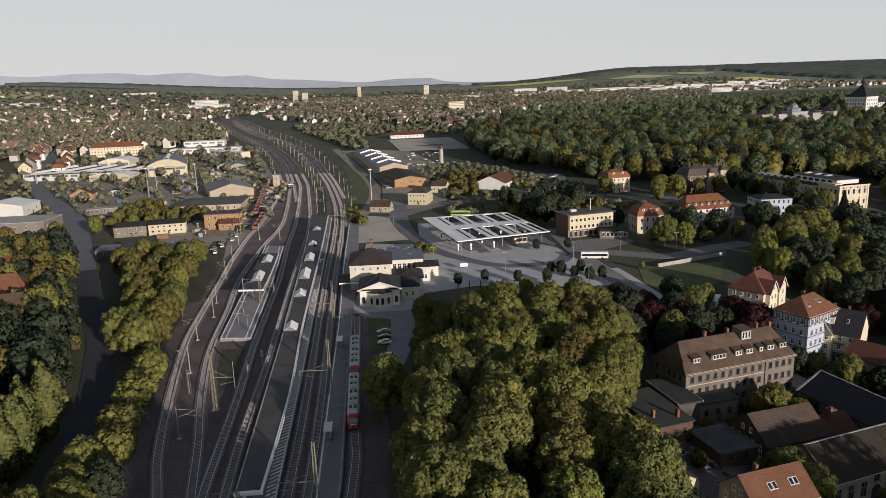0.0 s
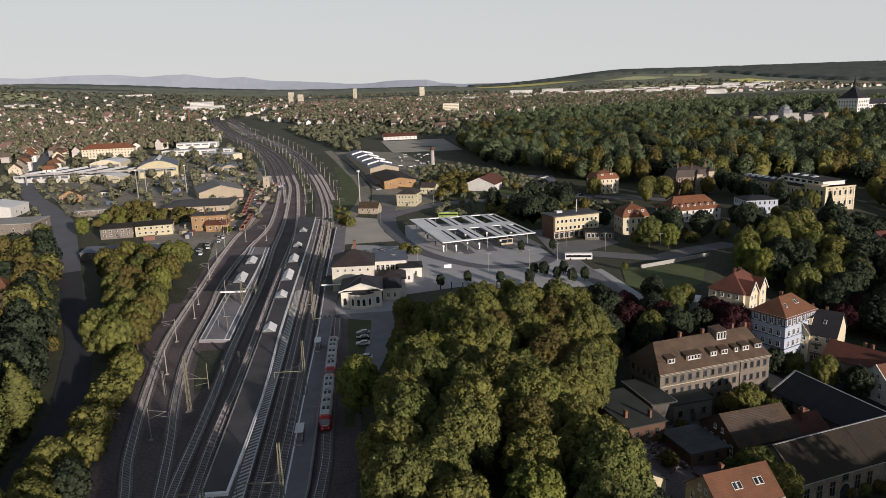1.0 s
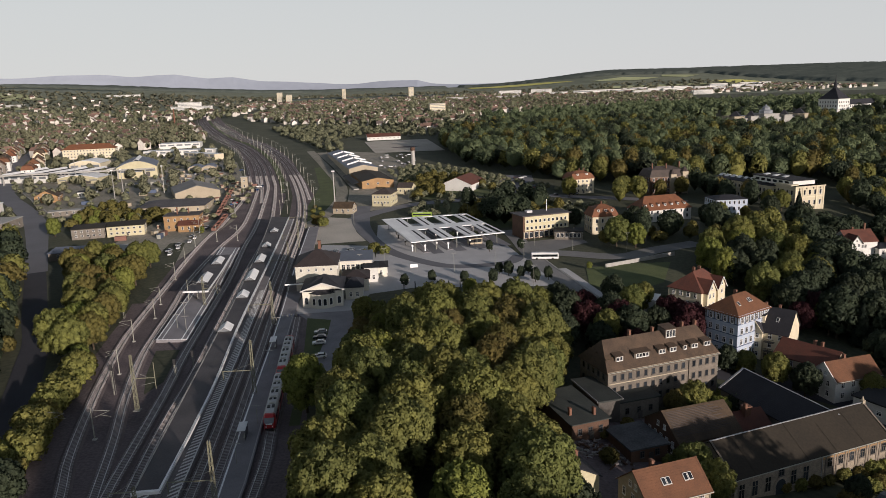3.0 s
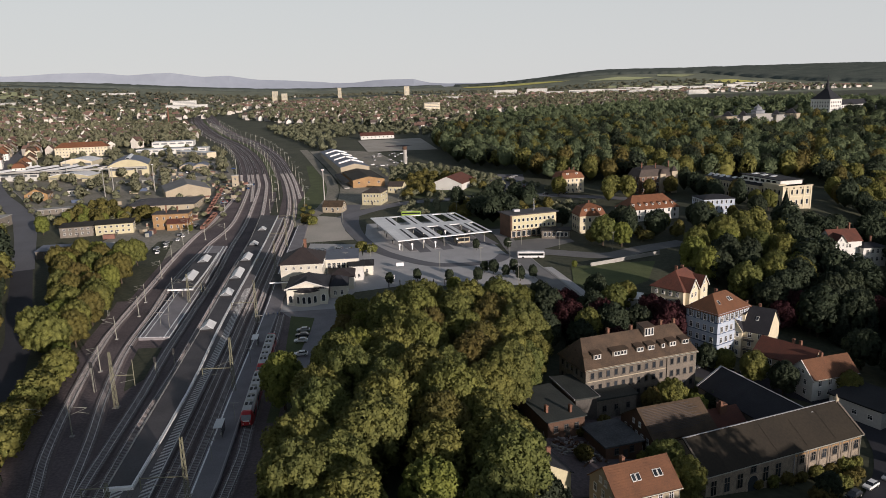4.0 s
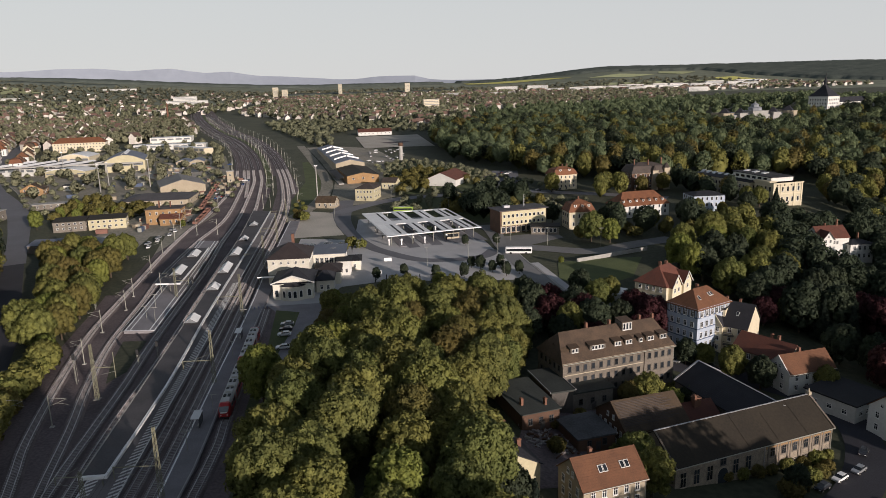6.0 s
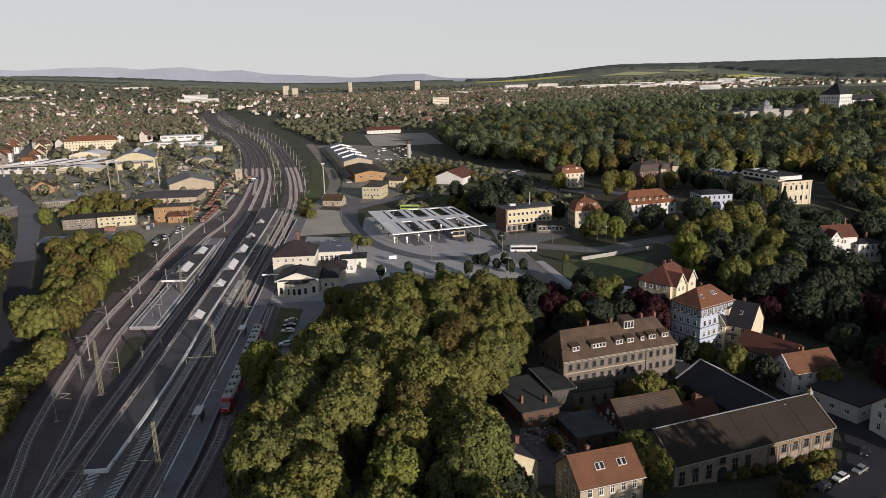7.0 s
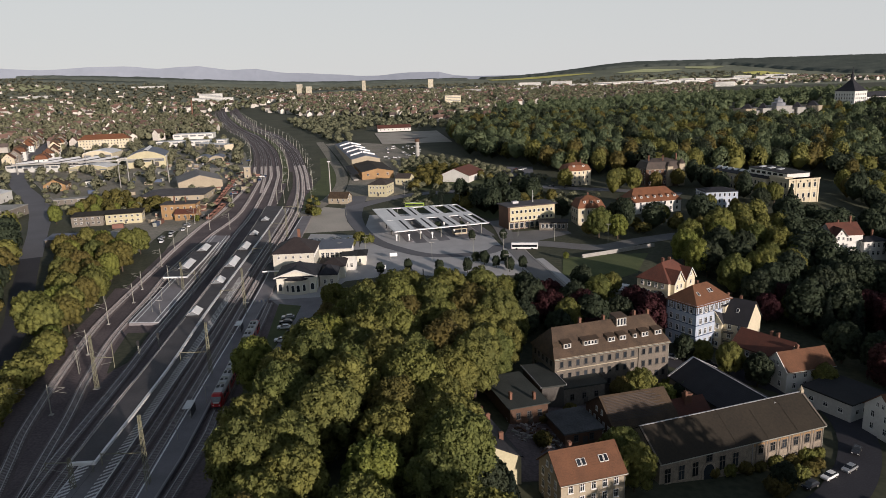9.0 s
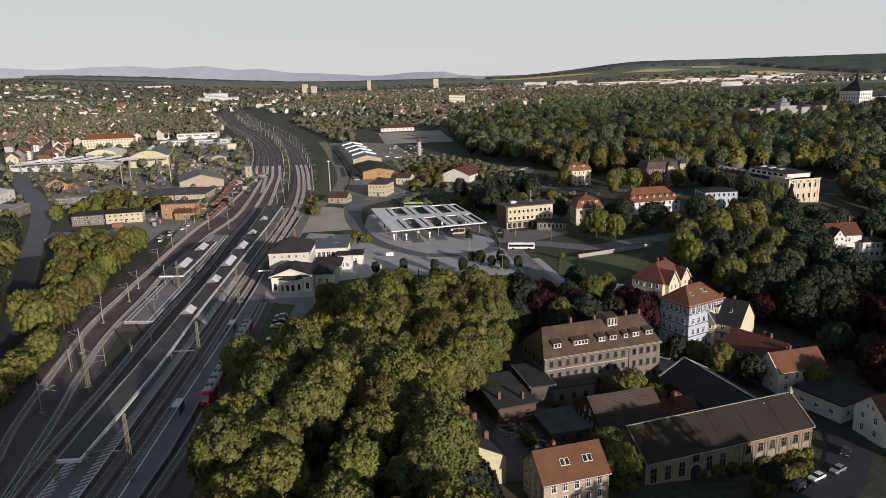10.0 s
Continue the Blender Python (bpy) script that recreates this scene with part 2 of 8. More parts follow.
def tube(bm, a, b, r, n=6, r2=None, mi=0):
    """A round bar from a to b."""
    a, b = Vector(a), Vector(b)
    q = (b - a).to_track_quat("Z", "Y")
    r2 = r if r2 is None else r2
    ra = [bm.verts.new(a + q @ Vector((r * math.cos(i * math.tau / n), r * math.sin(i * math.tau / n), 0))) for i in range(n)]
    rb = [bm.verts.new(b + q @ Vector((r2 * math.cos(i * math.tau / n), r2 * math.sin(i * math.tau / n), 0))) for i in range(n)]
    bm.faces.new(ra[::-1]).material_index = mi
    bm.faces.new(rb).material_index = mi
    for i in range(n):
        bm.faces.new((ra[i], ra[(i + 1) % n], rb[(i + 1) % n], rb[i])).material_index = mi


def smooth(a, b, v):
    v = min(1.0, max(0.0, (v - a) / (b - a)))
    return v * v * (3 - 2 * v)


def along(table, v):
    """A value read off a table of (key, value), straight between its rows."""
    if v <= table[0][0]:
        return table[0][1]
    for (a, va), (b, vb) in zip(table, table[1:]):
        if v <= b:
            return va + (vb - va) * (v - a) / (b - a)
    return table[-1][1]


# ---- the lie of the land ----
RISE = [(430, 0), (800, 9), (1450, 23), (2050, 36), (2900, 52), (3600, 64), (4300, 84), (5200, 100)]


def terrain(x, y):
    z = along(RISE, y)
    back = max(0.0, x - 120)
    z -= 14 * smooth(-5, 115, x) * (1 - smooth(165 + back, 285 + back, y))
    z += 22 * math.exp(-((x - 640) / 260) ** 2 - ((y - 1060) / 260) ** 2)
    z += 95 * smooth(500, 2600, -x) * smooth(1500, 3900, y)
    r = math.hypot(x, y)
    az = x / max(y, 1.0)
    z += (62 * smooth(0.10, 0.30, az) + 12) * smooth(2900, 4600, r) * (1 if y > 0 else 0)
    z += 5 * smooth(1800, 3600, r) * noise.noise((x / 500, y / 500, 0.3))
    return z


def axis_steps(lo, hi, fine_lo, fine_hi, step, grow):
    v, s, out = fine_lo, step, []
    while v > lo:
        s *= grow
        v -= s
        out.append(v)
    out = out[::-1]
    v = fine_lo
    while v < fine_hi:
        out.append(v)
        v += step
    s = step
    while v < hi:
        out.append(v)
        s *= grow
        v += s
    return out + [hi]


def sheet(name, xs, ys, height, material):
    nx, ny = len(xs), len(ys)
    verts = [(x, y, height(x, y)) for y in ys for x in xs]
    faces = [(j * nx + i, j * nx + i + 1, (j + 1) * nx + i + 1, (j + 1) * nx + i) for j in range(ny - 1) for i in range(nx - 1)]
    me = bpy.data.meshes.new(name)
    me.from_pydata(verts, [], faces)
    me.materials.append(material)
    me.polygons.foreach_set("use_smooth", [True] * len(faces))
    return new(name, me)


ground = sheet("ground", axis_steps(-5200, 5200, -160, 260, 7, 1.04), axis_steps(-1800, 5000, -40, 460, 7, 1.025), terrain, M_GROUND)
# field green greyed, with the haze over the plain put into it
M_FIELDS = mat("hazed_farmland", (0.20, 0.212, 0.145), (0.12, 0.135, 0.092), 0.004, 0.95, 0, fine=3)
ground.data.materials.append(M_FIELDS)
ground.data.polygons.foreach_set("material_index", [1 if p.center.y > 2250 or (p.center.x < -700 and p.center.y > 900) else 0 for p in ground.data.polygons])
tagged(ground, "dark green and brown undergrowth rolling to hills", "ground", kind="structure")


def curve(points, step=4.0):
    """A smooth line through plan points, as points about a step apart."""
    p = [Vector((*q, 0)) for q in points]
    p = [p[0] * 2 - p[1]] + p + [p[-1] * 2 - p[-2]]
    out = []
    for a, b, c, d in zip(p, p[1:], p[2:], p[3:]):
        n = max(1, int((c - b).length / step))
        for i in range(n):
            t = i / n
            out.append(0.5 * ((2 * b) + (c - a) * t + (2 * a - 5 * b + 4 * c - d) * t * t + (3 * b - a - 3 * c + d) * t ** 3))
    return out + [p[-2]]


def normals(line):
    out = []
    for i, q in enumerate(line):
        d = line[min(i + 1, len(line) - 1)] - line[max(i - 1, 0)]
        d.normalize()
        out.append(Vector((-d.y, d.x, 0)))
    return out


ROADS, HOUSES = [], []


def ribbon(name, points, width, material, lift=0.12, step=4.0, label="", category="", kind="structure", depth=0.0, parent=None, cross=1):
    """A strip that follows a line and the land; depth gives it sides."""
    line = curve(points, step)
    nn = normals(line)
    ws = width if callable(width) else (lambda k: width)
    if category == "road":
        ROADS.append((line[::2], ws(0.3) / 2))
    bm = bmesh.new()
    rows = []
    for i, (q, n) in enumerate(zip(line, nn)):
        w = ws(i / max(1, len(line) - 1)) / 2
        row = []
        for k in range(cross + 1):
            p = q + n * (w - 2 * w * k / cross)
            row.append((p.x, p.y, terrain(p.x, p.y) + lift))
        if depth:
            row = [(row[0][0], row[0][1], row[0][2] - depth)] + row + [(row[-1][0], row[-1][1], row[-1][2] - depth)]
        rows.append([bm.verts.new(v) for v in row])
    for a, b in zip(rows, rows[1:]):
        for k in range(len(a) - 1):
            bm.faces.new((a[k], a[k + 1], b[k + 1], b[k]))
    if depth:
        bm.faces.new(rows[0])
        bm.faces.new(rows[-1][::-1])
    ob = part(name, bm, material, parent)
    if label:
        tagged(ob, label, category, kind=kind)
    return ob


def patch(name, pts, material, lift=0.08, label="", category="ground", cell=6.0, kind="structure"):
    """A flat area of ground inside a polygon, draped on the land."""
    bm = bmesh.new()
    bm.faces.new([bm.verts.new((*p, 0)) for p in pts])
    xs, ys = [p[0] for p in pts], [p[1] for p in pts]
    if cell:
        for lo, hi, no in ((min(xs), max(xs), (1, 0, 0)), (min(ys), max(ys), (0, 1, 0))):
            v = lo + cell
            while v < hi:
                co = (v, 0, 0) if no[0] else (0, v, 0)
                bmesh.ops.bisect_plane(bm, geom=bm.verts[:] + bm.edges[:] + bm.faces[:], plane_co=co, plane_no=no)
                v += cell
    for v in bm.verts:
        v.co.z = terrain(v.co.x, v.co.y) + lift
    ob = part(name, bm, material)
    return tagged(ob, label, category, kind=kind)


# ---- railway ----
AXIS = [(-24, -60), (-28, 40), (-32.3, 110), (-37.4, 173), (-47.6, 281), (-59, 408), (-72, 500), (-97, 620), (-138, 780), (-195, 950), (-270, 1130), (-400, 1500), (-520, 1900)]
YARD = [(-36, -60), (-38, 40), (-40, 120), (-45, 163), (-57, 240), (-68, 300), (-77, 400), (-88, 500), (-110, 620), (-148, 780), (-203, 950), (-276, 1130), (-404, 1500), (-524, 1900)]
ribbon("rail_yard", YARD, lambda k: 52 + 14 * smooth(0.05, 0.14, k) - 18 * smooth(0.22, 0.36, k), M_YARD, 0.05, 8, "dark cinder and ballast railway yard", "railway yard", cross=6)


def track(points, sleeper_mat, label, sleepers_to=640.0, off=0.0):
    """One railway line: ballast bed, sleepers and two rails."""
    line = curve(points, 1.2)
    if off:
        line = [q + n * off for q, n in zip(line, normals(line))]
    nn = normals(line)
    tr = thing("railway_track", label, "railway track", line[0].x, line[0].y, 0, group="railway tracks")
    inv = tr.matrix_world.inverted()
    bed = bmesh.new()
    rows = []
    for q, n in zip(line[::4], nn[::4]):
        z = terrain(q.x, q.y)
        rows.append([bed.verts.new(inv @ Vector((q.x + n.x * w, q.y + n.y * w, z + h))) for w, h in ((2.0, 0.0), (1.5, 0.28), (-1.5, 0.28), (-2.0, 0.0))])
    for a, b in zip(rows, rows[1:]):
        for k in range(3):
            bed.faces.new((a[k], a[k + 1], b[k + 1], b[k]))
    part("ballast_bed", bed, M_BALLAST, tr)
    sv, sf = [], []
    dist = 0.0
    for i in range(len(line) - 1):
        a, b = line[i], line[i + 1]
        if a.y > sleepers_to:
            break
        seg = (b - a).length
        d = (b - a) / seg
        n = nn[i]
        z = terrain(a.x, a.y)
        while dist < seg:
            c = a + d * dist
            k = len(sv)
            for h in (0.24, 0.36):
                for u, w in ((-0.13, -1.28), (0.13, -1.28), (0.13, 1.28), (-0.13, 1.28)):
                    sv.append(inv @ Vector((c.x + d.x * u + n.x * w, c.y + d.y * u + n.y * w, z + h)))
            sf += [(k + 4, k + 5, k + 6, k + 7), (k, k + 1, k + 5, k + 4), (k + 1, k + 2, k + 6, k + 5), (k + 2, k + 3, k + 7, k + 6), (k + 3, k, k + 4, k + 7)]
            dist += 0.66
        dist -= seg
    if sv:
        me = bpy.data.meshes.new("sleepers")
        me.from_pydata(sv, [], sf)
        me.materials.append(sleeper_mat)
        tagged(part("sleeper_bed", me, None, tr), kind="stuff")
    for s in (0.75, -0.75):
        bm = bmesh.new()
        rows = []
        for q, n in zip(line[::3], nn[::3]):
            z = terrain(q.x, q.y)
            rows.append([bm.verts.new(inv @ Vector((q.x + n.x * (s + w), q.y + n.y * (s + w), z + h))) for w, h in ((0.07, 0.34), (0.045, 0.53), (-0.045, 0.53), (-0.07, 0.34))])
        for a, b in zip(rows, rows[1:]):
            for k in range(3):
                bm.faces.new((a[k], a[k + 1], b[k + 1], b[k]))
        part("rail", bm, M_RAIL, tr)
    return tr


FAR_AXIS = AXIS[6:]
track(AXIS, M_SLEEPER, "railway track with rusty rails on dark ballast", off=-2.5)
track(AXIS, M_SLEEPER, "railway track with rusty rails beside the house platform", off=-6.4)


def joined(points, off):
    """A near line that runs on beside the axis at an offset."""
    far = curve(FAR_AXIS, 60)
    nn = normals(far)
    return points + [(q.x + n.x * off, q.y + n.y * off) for q, n in list(zip(far, nn))[1:]]


track(joined([(-34, 60), (-40.5, 104), (-43.2, 125.1), (-45.2, 142), (-46.9, 159.8), (-49.2, 188), (-59, 281), (-72, 408)], 13), M_SLEEPER, "railway track curving past the island platform")
track(joined([(-36, 60), (-44.5, 104), (-47.6, 125.4), (-49.5, 143), (-52.3, 169.5), (-56.4, 201.2), (-60.0, 236), (-65.6, 290), (-74, 352), (-82, 420)], 19), M_SLEEPER, "railway track between the two platforms")
track(joined([(-36.5, 62), (-45, 105), (-50.1, 125.6), (-55.3, 146.4), (-62.1, 170.4), (-69.6, 202.7), (-75.4, 243.7), (-82, 287), (-87, 352), (-90, 420)], 27), M_SLEEPER, "railway track behind the short platform")
track(joined([(-38, 70), (-50, 106), (-57.1, 126.1), (-62.5, 141.4), (-71.5, 175.2), (-79.8, 211.6), (-84, 240), (-89.6, 283.7), (-95, 323), (-101, 380), (-104, 430)], 33), M_SLEEPER, "outer siding with dark sleepers")
for off, label in ((-10.4, "far running line with pale ballast"), (23.5, "far goods line with rusty rails")):
    track([(q.x, q.y) for q in curve(AXIS[6:], 40)], M_SLEEPER, label, 640, off)
verge = curve(FAR_AXIS, 20)
ribbon("verge", [(q.x + n.x * 6.5, q.y + n.y * 6.5) for q, n in list(zip(verge, normals(verge)))[2:]], 5.5, M_GRASS, 0.3, 8, "weedy strip between the running lines", "grass")
track([(-19, -40), (-18, 60), (-18.4, 126), (-19.9, 146), (-22.4, 175), (-25.2, 208), (-27.5, 232)], M_SLEEPER, "bay platform track with rusty rails", 240)

ROADS.append((curve(YARD[8:], 10), 34))
# ---- houses ----
WINDOWS = {}


def window_mesh(w, h, frame_mat, kind):
    """A casement: surround, sill and cross bars in one mesh, the pane in another, set in the surround."""
    key = (w, h, frame_mat.name, kind)
    if key not in WINDOWS:
        t = 0.11
        xs = [-w / 2 - 0.08, -w / 2, -w / 2 + t, -0.035, 0.035, w / 2 - t, w / 2, w / 2 + 0.08]
        zs = [-0.1, 0.0, t, h * 0.62, h * 0.62 + 0.07, h - t, h]
        bm = bmesh.new()
        grid = {}
        for k in range(6):
            for i in range(7):
                ring = 1 <= i <= 5 and (i in (1, 5) or k in (1, 5)) and k > 0
                bars = kind != "plain" and 1 <= i <= 5 and k > 0 and (i == 3 or k == 3)
                if not (k == 0 or ring or bars):
                    continue
                q = []
                for a, b in ((i, k), (i + 1, k), (i + 1, k + 1), (i, k + 1)):
                    if (a, b) not in grid:
                        grid[a, b] = bm.verts.new((xs[a], 0.03, zs[b]))
                    q.append(grid[a, b])
                bm.faces.new(q)
        out = bmesh.ops.extrude_face_region(bm, geom=bm.faces[:])["geom"]
        for v in out:
            if isinstance(v, bmesh.types.BMVert):
                v.co.y = -0.2 if v.co.z < 0.005 else -0.09
        glass = bmesh.new()
        box(glass, 0, 0.0, t * 0.8, w - 1.6 * t, 0.05, h - 1.6 * t)
        WINDOWS[key] = (link_mesh("window", bm, frame_mat), link_mesh("pane", glass, M_GLASS))
    return WINDOWS[key]


def put_window(parent, x, y, z, turn, w=1.15, h=1.7, frame_mat=None, kind="cross"):
    if parent.matrix_world.translation.y > 320:
        key = (w, h, "far")
        if key not in WINDOWS:
            bm = bmesh.new()
            box(bm, 0, -0.02, 0, w, 0.1, h)
            box(bm, 0, -0.04, 0.12, w - 0.26, 0.1, h - 0.26, mi=1)
            WINDOWS[key] = link_mesh("window", bm, [M_FRAME, M_GLASS])
        ob = part("window", WINDOWS[key], None, parent)
        ob.matrix_local = pose(x, y, z, 0, 0, turn)
        return ob
    fr, gl = window_mesh(w, h, frame_mat or M_FRAME, kind)
    ob = part("window", fr, None, parent)
    ob.matrix_local = pose(x, y, z, 0, 0, turn)
    part("pane", gl, None, ob)
    return ob


def row_of_windows(parent, face, n, z, w, d, size=(1.15, 1.7), margin=1.2, frame_mat=None, kind="cross", skip=()):
    """n windows along a wall: f front, b back, l and r the ends."""
    span = (w if face in "fb" else d) - 2 * margin
    if parent.matrix_world.translation.y > 640 and n > 1:
        bm = bmesh.new()
        for i in range(n):
            u = -span / 2 + span * (i + 0.5) / n
            box(bm, u, -0.02, 0, size[0], 0.1, size[1])
            box(bm, u, -0.04, 0.12, size[0] - 0.26, 0.1, size[1] - 0.26, mi=1)
        x, y, turn = {"f": (0, -d / 2 - 0.03, 0), "b": (0, d / 2 + 0.03, 180), "l": (-w / 2 - 0.03, 0, -90), "r": (w / 2 + 0.03, 0, 90)}[face]
        ob = tagged(part("window_band", bm, [M_FRAME, M_GLASS], parent), kind="stuff")
        ob.matrix_local = pose(x, y, z, 0, 0, turn)
        return
    for i in range(n):
        if i in skip:
            continue
        u = -span / 2 + span * (i + 0.5) / n
        x, y, turn = {"f": (u, -d / 2, 0), "b": (-u, d / 2, 180), "l": (-w / 2, -u, -90), "r": (w / 2, u, 90)}[face]
        nx, ny = {"f": (0, -1), "b": (0, 1), "l": (-1, 0), "r": (1, 0)}[face]
        put_window(parent, x + nx * 0.03, y + ny * 0.03, z, turn, size[0], size[1], frame_mat, kind)


def roof_planes(kind, w, d, e, rh, o):
    """The sloping plates of a roof over a w by d house, eaves at e, rh high, overhang o."""
    a, b = w / 2 + o, d / 2 + o
    zl = e - o * rh / (d / 2)
    if kind == "gable":
        a = w / 2 + min(o, 0.35)
        return [[(-a, -b, zl), (a, -b, zl), (a, 0, e + rh), (-a, 0, e + rh)], [(a, b, zl), (-a, b, zl), (-a, 0, e + rh), (a, 0, e + rh)]]
    if kind == "mono":
        z1, z2 = e - o * rh / d, e + rh + o * rh / d
        return [[(-a, -b, z1), (a, -b, z1), (a, b, z2), (-a, b, z2)]]
    if kind in ("hip", "steep hip"):
        r = max(0.6, w / 2 - d / 2 * (0.8 if kind == "hip" else 0.34))
        return [[(-a, -b, zl), (a, -b, zl), (r, 0, e + rh), (-r, 0, e + rh)], [(a, b, zl), (-a, b, zl), (-r, 0, e + rh), (r, 0, e + rh)],
                [(a, -b, zl), (a, b, zl), (r, 0, e + rh)], [(-a, b, zl), (-a, -b, zl), (-r, 0, e + rh)]]
    if kind == "mansard":
        i, h1 = rh * 0.28, rh * 0.68
        c, g = w / 2 - i, d / 2 - i
        r = max(0.5, c - g)
        z0, z1, z2 = e - 0.1, e + h1, e + rh
        low = [[(-a, -b, z0), (a, -b, z0), (c, -g, z1), (-c, -g, z1)], [(a, -b, z0), (a, b, z0), (c, g, z1), (c, -g, z1)],
               [(a, b, z0), (-a, b, z0), (-c, g, z1), (c, g, z1)], [(-a, b, z0), (-a, -b, z0), (-c, -g, z1), (-c, g, z1)]]
        return low + [[(-c, -g, z1), (c, -g, z1), (r, 0, z2), (-r, 0, z2)], [(c, g, z1), (-c, g, z1), (-r, 0, z2), (r, 0, z2)],
                      [(c, -g, z1), (c, g, z1), (r, 0, z2)], [(-c, g, z1), (-c, -g, z1), (-r, 0, z2)]]
    return [[(-a, -b, e + 0.35), (a, -b, e + 0.35), (a, b, e + 0.35), (-a, b, e + 0.35)]]


def roof_height(kind, w, d, e, rh, y):
    if kind == "flat":
        return e + 0.35
    if kind == "mono":
        return e + rh * (y + d / 2) / d
    if kind == "mansard":
        t = d / 2 - abs(y)
        return e + min(t / (rh * 0.28) * rh * 0.68, rh * 0.68 + 0.3 * rh * (t - rh * 0.28) / max(0.1, d / 2 - rh * 0.28))
    return e + rh * (1 - abs(y) / (d / 2))


def house(label, x, y, rot, w, d, wall_h, roof_h, wall, roof, kind="gable", floors=2, f=4, l=2, r=2, b=0, size=(1.15, 1.7), first=1.0, name="house",
          category="house", chimneys=(), dormers=(), lights=(), z=None, over=0.45, frame_mat=None, win="cross", plinth=None, door=True, cornice=None, group="", skip=()):
    """A house on its base, front towards local -y: wall, plinth, cornice, roof, windows, door, dormers, chimneys and roof lights as parts."""
    if z is None:
        z = terrain(x, y)
    ob = thing(name, label, category, x, y, z, rot, group)
    HOUSES.append((x, y, radians(rot), w / 2, d / 2))
    e = wall_h
    bm = bmesh.new()
    box(bm, 0, 0, -4, w, d, e + 4)
    if kind in ("gable", "mono"):
        for s in (-1, 1):
            q = ((-d / 2, e - 0.02), (d / 2, e - 0.02), (0, e + roof_h - 0.15)) if kind == "gable" else ((-d / 2, e - 0.02), (d / 2, e - 0.02), (d / 2, e + roof_h - 0.1))
            xa, xb = s * w / 2, s * (w / 2 - 0.3)
            va = [bm.verts.new((xa, p, h)) for p, h in q]
            vb = [bm.verts.new((xb, p, h)) for p, h in q]
            bm.faces.new(va), bm.faces.new(vb[::-1])
            for i in range(3):
                bm.faces.new((va[i], vb[i], vb[(i + 1) % 3], va[(i + 1) % 3]))
        if kind == "mono":
            box(bm, 0, d / 2 - 0.15, e - 0.02, w, 0.3, roof_h - 0.1)
    part("wall", bm, wall, ob)
    if plinth:
        bm = bmesh.new()
        box(bm, 0, 0, -4, w + 0.16, d + 0.16, 4.7)
        part("plinth", bm, plinth, ob)
    if cornice:
        bm = bmesh.new()
        box(bm, 0, 0, e - 0.5, w + 0.5, d + 0.5, 0.38)
        part("cornice", bm, cornice, ob)
    bm = bmesh.new()
    for p in roof_planes(kind, w, d, e, roof_h, over):
        slab(bm, p, 0.22 if kind != "flat" else 0.4)
    bmesh.ops.remove_doubles(bm, verts=bm.verts, dist=0.002)
    ro = part("roof", bm, roof, ob)
    fh = (e - first) / floors
    for i in range(floors):
        zz = first + fh * i + max(0.2, (fh - size[1]) * 0.35)
        for face, n in (("f", f), ("l", l), ("r", r), ("b", b)):
            if n:
                row_of_windows(ob, face, n, zz, w, d, size, 0.8, frame_mat, win, skip if face == "f" else ())
    if kind == "gable" and roof_h > 3:
        for face, n in (("l", l), ("r", r)):
            if n:
                row_of_windows(ob, face, min(2, n), e + 0.5, w, d * 0.4, (0.9, 1.2), 0.2, frame_mat, win)
    if door and f:
        bm = bmesh.new()
        box(bm, 0, 0, 0, 1.2, 0.1, 2.1)
        dr = part("door", bm, M_FRAME_D, ob, "dark wooden front door")
        dr.location = (w * 0.04, -d / 2 - 0.04, 0.25)
    for u, v, hh in chimneys:
        yy = v * d / 2
        zz = roof_height(kind, w, d, e, roof_h, yy)
        bm = bmesh.new()
        box(bm, 0, 0, -0.6, 0.62, 0.95, 0.6 + hh)
        box(bm, 0, 0, hh, 0.76, 1.09, 0.16)
        box(bm, 0, 0, hh + 0.16, 0.4, 0.7, 0.12)
        ch = part("chimney", bm, M_BRICK, ro, "brick chimney stack")
        ch.location = (u * w / 2, yy, zz)
    for u, v, dw, dh in dormers:
        yy = v * d / 2
        zz = roof_height(kind, w, d, e, roof_h, yy)
        s = -1 if v <= 0 else 1
        dl = dh * (d / 2) / max(roof_h, 0.1) + 0.5 if kind != "mansard" else 1.6
        bm = bmesh.new()
        box(bm, 0, dl / 2, -0.2, dw, dl, dh + 0.2)
        do = part("dormer", bm, wall if kind != "mansard" else W_WHITE, ro, "small roof dormer")
        do.matrix_local = pose(u * w / 2, yy, zz, 0, 0, 0 if s < 0 else 180)
        bm = bmesh.new()
        slab(bm, [(-dw / 2 - 0.2, -0.3, dh + 0.05), (dw / 2 + 0.2, -0.3, dh + 0.05), (dw / 2 + 0.2, dl, dh + 0.45), (-dw / 2 - 0.2, dl, dh + 0.45)], 0.14)
        part("dormer_roof", bm, roof, do)
        k = max(1, int(dw / 1.1))
        for i in range(k):
            fr, gl = window_mesh(0.85, round(dh * 0.75, 2), M_FRAME, "plain")
            o2 = part("dormer_window", fr, None, do)
            o2.location = ((i - (k - 1) / 2) * 1.0, -0.03, dh * 0.12)
            bm = bmesh.new()
            box(bm, o2.location.x, -0.045, dh * 0.12 + 0.1, 0.66, 0.05, dh * 0.75 - 0.2)
            part("dormer_pane", bm, M_GLASS, do)
    for u, v in lights:
        yy = v * d / 2
        zz = roof_height(kind, w, d, e, roof_h, yy)
        sl = math.degrees(math.atan2(roof_h, d / 2)) * (-1 if v > 0 else 1)
        bm = bmesh.new()
        box(bm, 0, 0, 0, 0.9, 1.5, 0.12)
